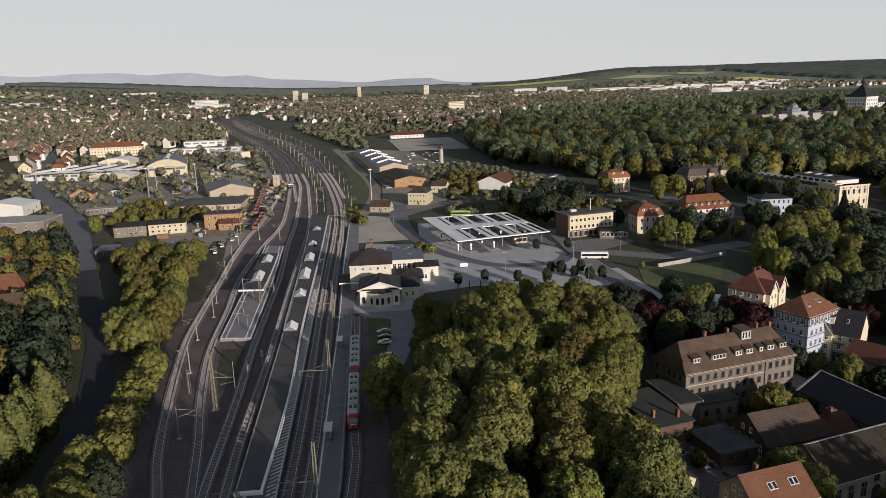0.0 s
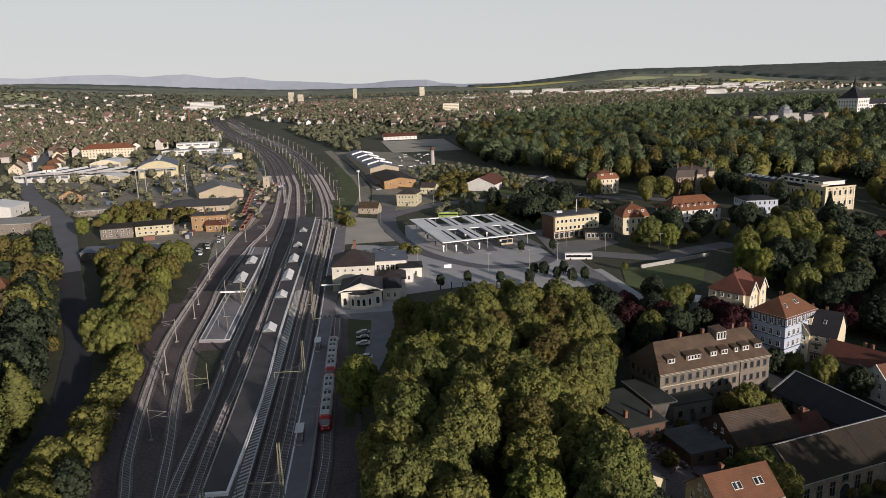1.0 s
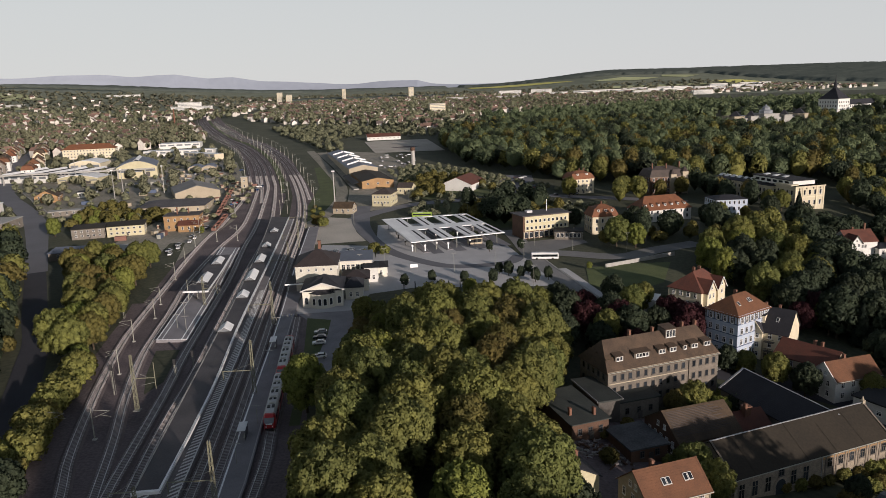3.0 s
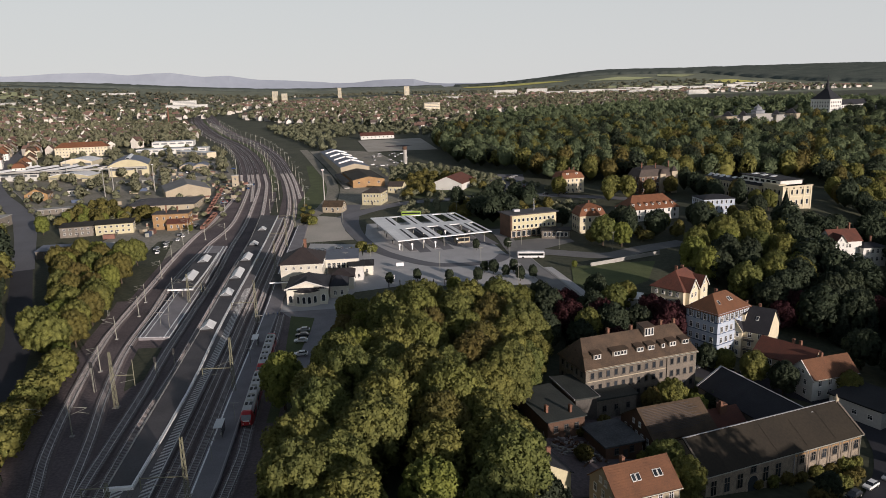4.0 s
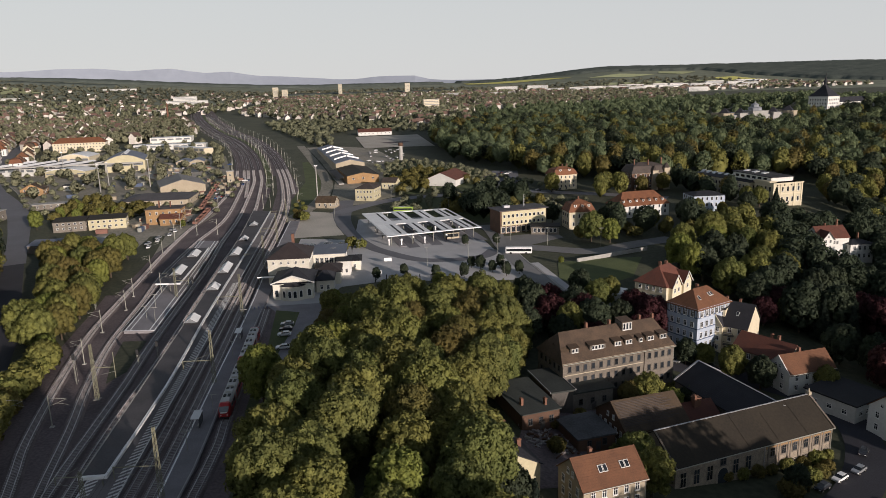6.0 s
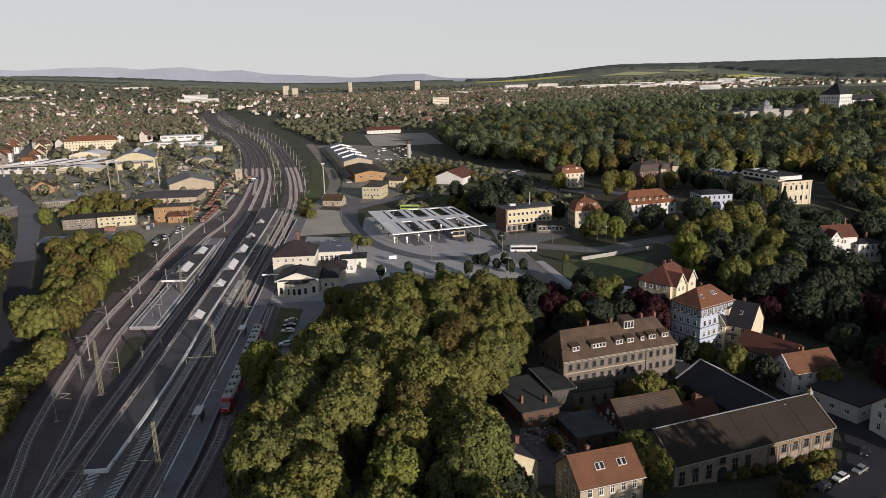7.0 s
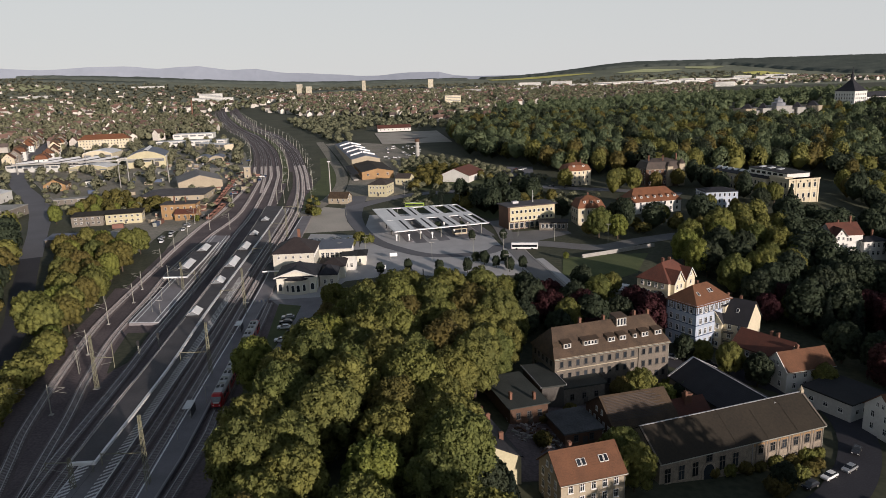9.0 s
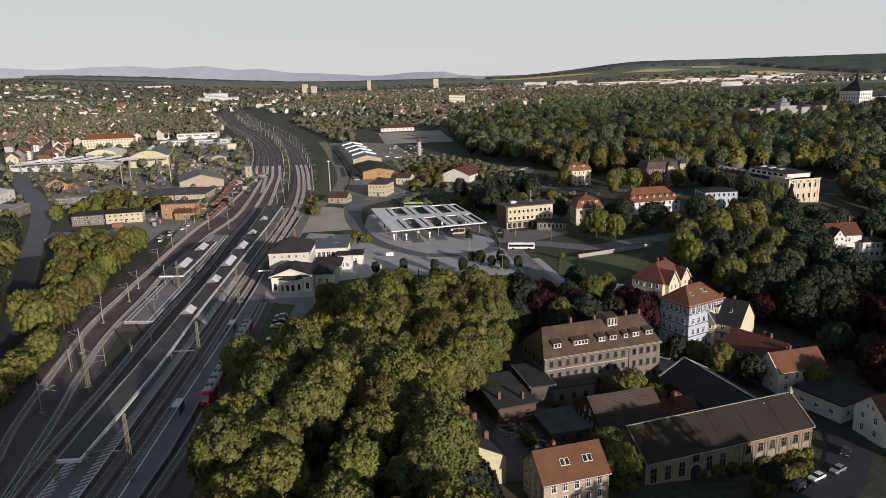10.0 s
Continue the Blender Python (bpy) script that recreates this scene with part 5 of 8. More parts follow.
for u in (-5.9, 5.9):
    arched_window(fw, u, -8.73, 1.3, 0)
for i, a in ((1.6, 38), (3.6, 12), (5.4, -12), (7.4, -38)):
    k = i / N
    x, y = -4.6 + 9.2 * k, -8.7 - 2.6 * math.sin(math.pi * k) ** 0.7
    arched_window(fw, x, y - 0.03, 1.3, -a, 1.2)
wing("main_block", -3.4, 15, 16.0, 19, 11.2, 4.2, "hip", W_STATION, T_STATION, 5, 5, 5, (0.9, 1.2), 8.6)
wing("side_wing", 11.2, -1.5, 6.5, 11, 5.2, 2.2, "hip", W_STATION, T_SLATE, 2, 0, 3, (1.1, 1.8))
wing("passage", 11.6, 11, 10, 14, 5.4, 1.6, "hip", W_STATION, T_STATION, 0, 0, 3, (1.1, 1.8))
wing("rear_hall", 11.0, 33, 13.5, 18, 7.6, 0.4, "flat", W_STATION, M_BLUEROOF, 6, 0, 4, (1.5, 2.6), 3.6)
wing("porch", 17.5, 20, 5.5, 7, 6.0, 0.3, "flat", W_WHITE, M_BITUMEN, 2, 0, 2, (1.1, 1.8))
wing("porch", 21.6, 29, 5, 10, 4.6, 1.0, "hip", W_STATION, M_BITUMEN, 1, 0, 2, (1.1, 1.8))
bm = bmesh.new()
box(bm, -3.0, 22, 12.5, 1.1, 1.4, 4.6)
box(bm, -3.0, 22, 17.1, 1.3, 1.6, 0.25)
part("chimney", bm, M_BRICK, st, "tall red brick chimney stack")
bm = bmesh.new()
slab(bm, [(-15.5, 3.5, 4.4), (-8.2, 3.5, 4.4), (-8.2, 17.5, 4.4), (-15.5, 17.5, 4.4)], 0.25)
part("platform_awning", bm, M_BITUMEN, st, "flat dark awning over the house platform")
bm = bmesh.new()
box(bm, -11.85, 3.4, 4.1, 7.4, 0.3, 0.5)
part("awning_fascia", bm, M_WHITE, st)
for px in (-14.8, -9.2):
    for py in (4.2, 10.5, 16.8):
        bm = bmesh.new()
        tube(bm, (px, py, 0), (px, py, 4.2), 0.12, 8)
        part("awning_post", bm, M_STEEL, st)

# ---- square, roads, lots ----
patch("station_square", [(-30, 236), (-9, 238), (-4, 258), (17, 266), (36, 262), (60, 262), (74, 262), (70, 285), (62, 312), (57, 350), (45, 402), (-8, 402), (-6, 345), (-4, 300), (-10, 276), (-30, 262)], M_PAVING, 0.08, "pale grey paved station square", "pavement")
ribbon("road", [(-22, 470), (-20.5, 437), (-17, 400), (-9, 362), (2, 330), (14, 311), (28, 297), (44, 295.5), (56, 300), (62, 312)], lambda k: 12 - 5.5 * smooth(0.1, 0.6, k), M_ROAD, 0.14, 3, "dark asphalt bus loop round the square", "road", cross=2)
ribbon("road", [(64, 372), (66, 350), (67, 318), (70, 285), (74.5, 260), (79, 244), (86, 222), (92, 204)], 8, M_SETTS, 0.16, 4, "worn grey street beside the square", "road", cross=2)
ribbon("road", [(-24, 424), (-8, 448), (16, 470), (56, 480), (96, 487), (125, 474), (150, 463), (190, 440)], 11, M_ROAD, 0.2, 5, "main street with parked cars", "road", cross=2)
ribbon("road", [(66, 318), (84, 311), (106, 301), (125, 311), (150, 322)], 11, M_SETTS, 0.2, 4, "wide asphalt street with a bus", "road", cross=2)
# this stretch takes the darker asphalt to stand for shade between the trees
ribbon("road", [(-72, 84), (-79, 124), (-86.3, 160.9), (-92.7, 178.2), (-101.4, 199.3), (-110.1, 219.8), (-125.6, 248.6), (-160, 315.6)], 8.5, M_SHADED_ASPHALT, 0.22, 5, "dark asphalt road between the trees", "road", cross=3)
ribbon("road", [(-160, 315.6), (-185.7, 367.1), (-210, 414), (-233.2, 456.3), (-268, 508), (-303.2, 556.1), (-338, 610), (-366, 664), (-388, 710), (-430, 800), (-525, 1036)], lambda k: 10 + 3.5 * smooth(0.05, 0.2, k), M_ROAD, 0.22, 5, "grey asphalt road bending through the works quarter", "road", cross=3)
ribbon("kerb", [(-228, 470), (-254, 508), (-288, 556), (-324, 608)], 0.6, M_KERB, 0.34, 5, "pale kerb along the bend of the works road", "kerb", depth=0.3)
# the same darkened asphalt stands for the shade on this street
ribbon("road", [(60, 95), (95, 112), (118, 126), (134, 147), (138, 168), (126, 184), (108, 194), (92, 204)], 9, M_SHADED_ASPHALT, 0.2, 4, "dim asphalt street with parked cars", "road", cross=3)
ribbon("road", [(-52, 398), (-40, 470), (-45, 560), (-75, 700), (-110, 850)], 9, M_WORKS, 0.2, 6, "gravel track beside the rails", "road", cross=2)
patch("sand_lot", [(-40, 354), (-12, 358), (-19, 384), (-25, 428), (-43, 436), (-46, 390)], M_GRAVEL, 0.09, "sandy empty lot", "ground")
patch("car_park", [(-32, 305), (-4, 310), (-8, 345), (-34, 352)], M_PAVING, 0.12, "paved car park behind the station", "car park")
patch("gravel_square", [(-52, 950), (32, 962), (50, 805), (-30, 800)], M_GRAVEL, 0.5, "bare sandy fairground", "ground", 20)
patch("car_park", [(76, 498), (103, 497), (113, 585), (84, 590)], M_ROAD, 0.3, "asphalt car park by the main street", "car park", 10)
patch("lawn", [(30, 236), (52, 230), (60, 240), (76, 250), (74, 258.5), (37, 257), (17, 262), (10, 250)], M_GRASS, 0.13, "dark lawn before the square", "lawn", 4)
patch("lawn", [(82, 262), (92, 250), (112, 262), (124, 288), (108, 288), (86, 284)], M_GRASS, 0.12, "dark unmown lawn", "lawn", 4)
patch("lawn", [(-24, 231), (-15.5, 228), (-15, 214), (-16, 180), (-14, 150), (-16.5, 150), (-20, 196)], M_GRASS, 0.12, "dark grass strip beside the bay track", "lawn", 4)
patch("path", [(-28, 236), (-9, 238), (-6, 214), (-11, 180), (-16, 180), (-15, 214), (-22, 226)], M_PLATFORM, 0.1, "paved path with parked cars", "pavement", 4)
patch("works_ground", [(-388, 664), (-300, 575), (-238, 476), (-150, 442), (-116, 470), (-136, 620), (-176, 760), (-230, 860), (-330, 860), (-400, 760)], M_WORKS, 0.18, "worn grey-brown ground of the works quarter", "ground", 14)
patch("rough_meadow", [(-58, 420), (-44, 420), (-36, 470), (-42, 560), (-70, 690), (-84, 690), (-62, 560)], M_GRASS, 0.12, "weedy strip beside the rails", "grass", 10)
patch("rough_meadow", [(-30, 440), (-8, 456), (12, 480), (10, 560), (10, 680), (-20, 800), (-60, 830), (-100, 830), (-66, 690), (-38, 560)], M_WORKS, 0.12, "worn weedy ground round the freight sheds", "grass", 14)
patch("rough_meadow", [(20, 486), (60, 492), (76, 498), (84, 590), (40, 660), (0, 660), (0, 560)], M_GRASS, 0.15, "rough meadow behind the main street", "grass", 14)
patch("rough_meadow", [(46, 404), (62, 378), (100, 392), (112, 440), (92, 478), (20, 464), (10, 420)], M_GRASS, 0.12, "rough grass between square and main street", "grass", 10)
patch("works_yard", [(-230, 620), (-160, 600), (-165, 690), (-190, 750), (-240, 700)], M_GRAVEL, 0.3, "grey works yard", "ground", 12)
patch("works_yard", [(-150, 470), (-114, 470), (-130, 600), (-150, 590)], M_WORKS, 0.3, "cluttered scrap yard", "ground", 12)
patch("works_yard", [(-150, 325), (-100, 320), (-100, 440), (-150, 440)], M_WORKS, 0.15, "dirt yard with parked cars", "ground", 12)
patch("weeds", [(-58, 172), (-55.6, 180), (-59.2, 205), (-66.5, 205), (-62.5, 186)], M_GROUND, 0.1, "thin green weeds between the tracks", "grass", 5)
patch("weeds", [(-90, 258), (-97, 258), (-112, 326), (-118, 372), (-110, 372), (-99, 322)], M_GROUND, 0.16, "rank green weeds beside the siding", "grass", 8)
patch("weeds", [(-63, 418), (-69, 418), (-82, 520), (-98, 600), (-93, 600), (-77, 520)], M_GROUND, 0.32, "weeds between the diverging lines", "grass", 8)
patch("forecourt", [(70, 340), (97, 348), (99, 333), (80, 318.5), (69, 322)], M_SETTS, 0.17, "grey setts before the office block", "pavement", 5)
patch("puddle_stain", [(-14, 860), (10, 868), (22, 862), (12, 852), (-8, 850)], M_YARD, 0.6, "dark damp hollow in the bare fairground", "ground", 10)
# ---- bus station roof ----
bs = thing("bus_station_canopy", "white flat lattice roof of the bus station on posts", "bus station")
P00, P10, P11, P01 = Vector((11.8, 322.7)), Vector((58.4, 338.3)), Vector((43.6, 397.3)), Vector((-4.9, 389.0))


def bsp(u, v):
    a, b = P00.lerp(P10, u), P01.lerp(P11, u)
    p = a.lerp(b, v)
    return p.x, p.y


def bs_plate(name, u0, v0, u1, v1, z, t, material):
    bm = bmesh.new()
    slab(bm, [(*bsp(u0, v0), z), (*bsp(u1, v0), z), (*bsp(u1, v1), z), (*bsp(u0, v1), z)], t)
    return part(name, bm, material, bs)


for v0, v1 in ((0, 0.03), (0.43, 0.57), (0.97, 1.0)):
    bs_plate("roof_band", 0, v0, 1, v1, 5.9, 0.4, M_CANOPY)
for k, (u0, u1) in enumerate(((0, 0.02), (0.10, 0.22), (0.34, 0.46), (0.59, 0.71), (0.83, 0.93), (0.985, 1.0))):
    bs_plate("roof_band", u0, 0.03, u1, 0.43, 5.9, 0.38, M_CANOPY)
    bs_plate("roof_band", u0, 0.57, u1, 0.97, 5.9, 0.38, M_CANOPY)
for k, (u0, u1) in enumerate(((0.02, 0.10), (0.22, 0.34), (0.46, 0.59), (0.71, 0.83))):
    if k == 0:
        bs_plate("roof_panel", u0, 0.03, u1, 0.43, 5.86, 0.3, M_CANOPY)
        bs_plate("roof_panel", u0, 0.57, u1, 0.97, 5.86, 0.3, M_CANOPY)
for u in (0.16, 0.4, 0.65, 0.88):
    for v0, v1 in ((0.05, 0.42), (0.58, 0.95)):
        bs_plate("gutter", u - 0.011, v0, u + 0.011, v1, 5.93, 0.02, M_BITUMEN)
for u in (0.06, 0.28, 0.5, 0.72, 0.94):
    for v in (0.06, 0.35, 0.65, 0.94):
        x, y = bsp(u, v)
        bm = bmesh.new()
        tube(bm, (x, y, 0), (x, y, 5.55), 0.16, 8)
        part("post", bm, M_STEEL, bs)
for i, (u, v) in enumerate(((0.04, 0.08), (0.04, 0.3), (0.05, 0.55), (0.16, 0.05), (0.17, 0.35), (0.3, 0.1), (0.4, 0.04), (0.41, 0.4), (0.64, 0.06), (0.65, 0.4), (0.88, 0.3), (0.9, 0.6))):
    x, y = bsp(u, v)
    ip = thing("timetable_pillar", "white and black timetable pillar under the bus station roof", "sign", x, y, terrain(x, y) + 0.2, 10, "timetable pillars")
    bm = bmesh.new()
    box(bm, 0, 0, 0, 0.5, 0.5, 2.2)
    part("pillar", bm, M_DARK if i % 3 else M_WHITE, ip)
    bm = bmesh.new()
    box(bm, 0, 0, 2.2, 0.9, 0.6, 0.9)
    part("panel", bm, M_WHITE, ip)
ki = thing("kiosk", "small pale kiosk under the bus station roof", "kiosk", *bsp(0.72, 0.12), 0.1, 15)
bm = bmesh.new()
box(bm, 0, 0, 0, 7, 3.6, 3.0)
part("wall", bm, W_TAN, ki)
bm = bmesh.new()
box(bm, 0, 0, 3.0, 7.6, 4.2, 0.25)
part("roof", bm, M_BITUMEN, ki)
bm = bmesh.new()
box(bm, 0, -1.82, 0.9, 6.2, 0.08, 1.6)
part("shop_window", bm, M_GLASS, ki)
for x, y in ((13, 292), (9.5, 271)):
    sg = thing("notice_board", "white notice board on two posts on the square", "sign", x, y, terrain(x, y) + 0.1, 8, "notice boards")
    bm = bmesh.new()
    box(bm, 0, 0, 1.2, 3.2, 0.12, 1.5)
    part("board", bm, M_WHITE, sg)
    for e in (-1.4, 1.4):
        bm = bmesh.new()
        tube(bm, (e, 0.12, -0.2), (e, 0.12, 2.6), 0.06, 6)
        part("post", bm, M_STEEL, sg)
for k in range(4):
    u = 0.16 + 0.24 * k
    x0, y0 = bsp(u, 0.0)
    x1, y1 = bsp(u, 0.95)
    ribbon("bus_bay_island", [(x0, y0), ((x0 + x1) / 2, (y0 + y1) / 2), (x1, y1)], 3.2, M_PLATFORM, 0.26, 6, "paved bus bay island with kerb", "pavement", depth=0.2)
    ribbon("bus_lane", [(x0 + 5.6, y0 - 3), ((x0 + x1) / 2 + 5.6, (y0 + y1) / 2), (x1 + 5.6, y1)], 5.6, M_ROAD, 0.13, 6, "grey paved bus lane under the roof", "road")
# ---- trees ----
def free(x, y, gap):
    """Whether a plan point keeps clear of houses and roads."""
    for hx, hy, r, a, b in HOUSES:
        dx, dy = x - hx, y - hy
        if dx * dx + dy * dy < (a + b + gap) ** 2:
            u, v = dx * math.cos(r) + dy * math.sin(r), -dx * math.sin(r) + dy * math.cos(r)
            if abs(u) < a + gap and abs(v) < b + gap:
                return False
    for line, half in ROADS:
        for q in line:
            if (q.x - x) ** 2 + (q.y - y) ** 2 < (half + gap * 0.6) ** 2:
                return False
    return True


def inside(x, y, poly):
    hit = False
    for (x1, y1), (x2, y2) in zip(poly, poly[1:] + poly[:1]):
        if (y1 > y) != (y2 > y) and x < (x2 - x1) * (y - y1) / (y2 - y1) + x1:
            hit = not hit
    return hit


def scatter(poly, spacing, seed, gap=2.0, tries=30, check=True):
    """Uneven points inside a plan polygon, a spacing apart."""
    rng = random.Random(seed)
    xs, ys = [p[0] for p in poly], [p[1] for p in poly]
    area = (max(xs) - min(xs)) * (max(ys) - min(ys))
    cell, grid, out = spacing, {}, []
    for _ in range(int(area / spacing ** 2 * tries / 4)):
        x, y = rng.uniform(min(xs), max(xs)), rng.uniform(min(ys), max(ys))
        if not inside(x, y, poly):
            continue
        k = (int(x // cell), int(y // cell))
        s = spacing * rng.uniform(0.8, 1.1)
        if any((q[0] - x) ** 2 + (q[1] - y) ** 2 < s * s for i in (-1, 0, 1) for j in (-1, 0, 1) for q in grid.get((k[0] + i, k[1] + j), ())):
            continue
        if check and not free(x, y, gap):
            continue
        grid.setdefault(k, []).append((x, y))
        out.append((x, y))
    return out


def leaf_cards(rng, lobes, n, size, up=-0.35, ruffle=0.5, sides=3):
    """Corner points and soft normals of n small leaf clumps spread over the skins of the lobes."""
    c = np.array([l[:3] for l in lobes])
    r = np.array([l[3:6] for l in lobes])
    w = (r[:, 0] * r[:, 2])
    pick = rng.choice(len(lobes), n * 3, p=w / w.sum())
    d = rng.normal(size=(n * 3, 3))
    d /= np.linalg.norm(d, axis=1)[:, None]
    keep = d[:, 2] > up + rng.uniform(-0.3, 0.2, n * 3)
    pick, d = pick[keep], d[keep]
    p = c[pick] + d * r[pick] * rng.uniform(0.84, 1.13, len(d))[:, None]
    ok = np.ones(len(p), bool)
    for ci, ri in zip(c, r):
        ok &= (((p - ci) / ri) ** 2).sum(axis=1) > 0.62
    p, d = p[ok][:n], d[ok][:n]
    nrm = d + rng.normal(scale=ruffle, size=d.shape)
    nrm /= np.linalg.norm(nrm, axis=1)[:, None]
    t = np.cross(nrm, rng.normal(size=d.shape))
    t /= np.linalg.norm(t, axis=1)[:, None] + 1e-9
    b = np.cross(nrm, t)
    s = (size * rng.uniform(0.6, 1.25, len(p)))[:, None]
    if sides == 3:
        q = np.stack([p + t * s, p - t * s * 0.5 + b * s * 0.8 + nrm * s * 0.2, p - t * s * 0.5 - b * s * 0.8 + nrm * s * 0.2], axis=1)
    else:
        q = np.stack([p + t * s, p + b * s * 0.62 + nrm * s * 0.15, p - t * s, p - b * s * 0.62 + nrm * s * 0.15], axis=1)
    mid = p - c.mean(axis=0)
    mid /= np.linalg.norm(mid, axis=1)[:, None]
    soft = d * 0.75 + mid * 0.35 + rng.normal(scale=0.4, size=d.shape)
    soft /= np.linalg.norm(soft, axis=1)[:, None]
    return q, soft


BALL = bmesh.new()
bmesh.ops.create_icosphere(BALL, subdivisions=1, radius=1)
BALL_V = np.array([v.co[:] for v in BALL.verts])
BALL_F = np.array([[v.index for v in f.verts] for f in BALL.faces])
BALL.free()


def crown_lobes(rng, shape, h, r):
    """Lobes of a crown: centre and radii, the last one its core."""
    out = []
    if shape == "round":
        n = 50
        for i in range(n):
            # a dome of bunches, a few of them standing out
            u = (i + 0.5) / n
            a = i * 2.39996 + rng.uniform(-0.25, 0.25)
            el = math.asin(1 - 1.32 * u)
            s = r * rng.uniform(0.16, 0.27)
            k = r * rng.uniform(0.68, 0.92)
            out.append((k * math.cos(el) * math.cos(a), k * math.cos(el) * math.sin(a), h * 0.56 + h * 0.36 * math.sin(el) * rng.uniform(0.86, 1.04), s, s, s * rng.uniform(1.1, 1.8)))
        for i in range(7):
            a = i * 0.9 + rng.uniform(-0.3, 0.3)
            s = r * rng.uniform(0.26, 0.36)
            out.append((r * 0.6 * math.cos(a), r * 0.6 * math.sin(a), h * rng.uniform(0.24, 0.36), s, s, s * 1.2))
        out.append((0, 0, h * 0.55, r * 0.70, r * 0.70, h * 0.33))
    elif shape == "column":
        for i in range(16):
            k = i / 15
            s = r * (0.5 + 0.4 * math.sin(math.pi * min(1, k * 0.9 + 0.1))) * rng.uniform(0.8, 1.05) * (1 - 0.6 * k ** 3)
            out.append((rng.uniform(-0.35, 0.35) * r, rng.uniform(-0.35, 0.35) * r, h * (0.10 + 0.84 * k), s, s, s * 1.7))
        out.append((0, 0, h * 0.5, r * 0.5, r * 0.5, h * 0.4))
    else:
        for i in range(14):
            k = i / 13
            s = r * (1.0 - 0.93 * k)
            out.append((0, 0, h * (0.10 + 0.86 * k), s, s, h * 0.05 + 0.1))
    return out


def crown_mesh(name, q, soft, solids, leaf):
    """Leaf clumps over rough lumps that keep light out of the crown's middle."""
    sides = q.shape[1]
    verts = [q.reshape(-1, 3)]
    nrm = [np.repeat(soft, sides, axis=0)]
    faces = [tuple(range(sides * i, sides * i + sides)) for i in range(len(q))]
    base = len(verts[0])
    for v, n in solids:
        faces += [tuple(base + k for k in f) for f in BALL_F.tolist()]
        verts.append(v)
        nrm.append(n)
        base += len(v)
    me = bpy.data.meshes.new(name)
    me.from_pydata(np.concatenate(verts).tolist(), [], faces)
    me.materials.append(leaf)
    me.polygons.foreach_set("use_smooth", [True] * len(faces))
    me.normals_split_custom_set_from_vertices(np.concatenate(nrm).tolist())
    return me


def tree_meshes(seed, shape, h, r, cards, size, leaf, trunk=True):
    rng = np.random.default_rng(seed)
    lobes = crown_lobes(rng, shape, h, r)
    q, soft = leaf_cards(rng, lobes, cards, size)
    solids = [(BALL_V * np.array(l[3:6]) * 0.84 * rng.uniform(0.88, 1.05, (len(BALL_V), 1)) + np.array(l[:3]), BALL_V) for l in lobes]
    me = crown_mesh("crown", q, soft, solids, leaf)
    tm = None
    if trunk:
        bm = bmesh.new()
        tr = 0.022 * h
        tube(bm, (0, 0, -1.5), (0.1, 0, h * 0.3), tr * 1.3, 8, tr * 0.9)
        tube(bm, (0.1, 0, h * 0.3), (0, 0.15, h * 0.75), tr * 0.9, 7, tr * 0.3)
        for i in range(5):
            a = i * 1.256 + rng.uniform(-0.3, 0.3)
            k = 0.24 + 0.09 * i
            tube(bm, (0.08, 0, h * k), (r * 0.6 * math.cos(a), r * 0.6 * math.sin(a), h * (k + 0.2)), tr * 0.5, 5, tr * 0.14)
        tm = link_mesh("trunk", bm, M_BARK)
    return me, tm


def make_tree(meshes, name, label, category, group):
    t = thing(name, label, category, 0, 0, -500, 0, group)
    part("crown", meshes[0], None, t)
    if meshes[1]:
        part("trunk", meshes[1], None, t)
    return t


PROTO = {
    "lime": [make_tree(tree_meshes(11 + i, "round", 17, 6.6, 10500, 0.36, m), "tree", "broad leafy tree with fresh yellow-green crown", "tree", "park trees") for i, m in enumerate((L_GREEN, L_FRESH, L_GREEN))],
    "bronze": [make_tree(tree_meshes(21, "round", 17, 6.2, 9500, 0.35, L_OLIVE), "tree", "leafy tree with bronze young leaves", "tree", "park trees")],
    "bright": [make_tree(tree_meshes(31, "round", 15, 5.4, 8000, 0.35, L_BRIGHT), "tree", "rounded tree with bright spring leaves", "tree", "park trees")],
    "tall": [make_tree(tree_meshes(45, "round", 25, 9.0, 3600, 0.95, L_DARK), "tree", "tall unseen tree added to shade the gardens", "tree", "street trees")],
    "dark": [make_tree(tree_meshes(41 + i, "round", 17, 6.4, 4200, 0.55, L_DARK), "tree", "dense dark green broadleaf tree", "tree", "garden trees") for i in range(2)],
    "copper": [make_tree(tree_meshes(51, "round", 14, 6.4, 6000, 0.42, L_PURPLE), "tree", "copper beech with dark purple crown", "tree", "garden trees")],
    # the deeper leaf colour stands for the poplars' partial shade
    "poplar": [make_tree(tree_meshes(61, "column", 19, 2.7, 4000, 0.40, L_FRESH), "tree", "slim columnar poplar with yellow-green leaves", "tree", "poplars")],
    "fir": [make_tree(tree_meshes(71, "cone", 15, 3.6, 3600, 0.5, L_PINE), "tree", "dark narrow conifer in a garden", "tree", "conifers")],
    "small": [make_tree(tree_meshes(81, "round", 6.0, 1.9, 1300, 0.28, L_DARK), "tree", "young clipped tree on the square", "tree", "square trees")],
    "bush": [make_tree(tree_meshes(91, "round", 4.5, 3.0, 1300, 0.36, L_OLIVE, False), "bush", "wild bush with olive leaves", "bush", "bushes"),
             make_tree(tree_meshes(92, "round", 5.0, 3.2, 1300, 0.36, L_GREEN, False), "bush", "wild bush with green leaves", "bush", "bushes")],
}
FIRST = {k: [True] * len(v) for k, v in PROTO.items()}


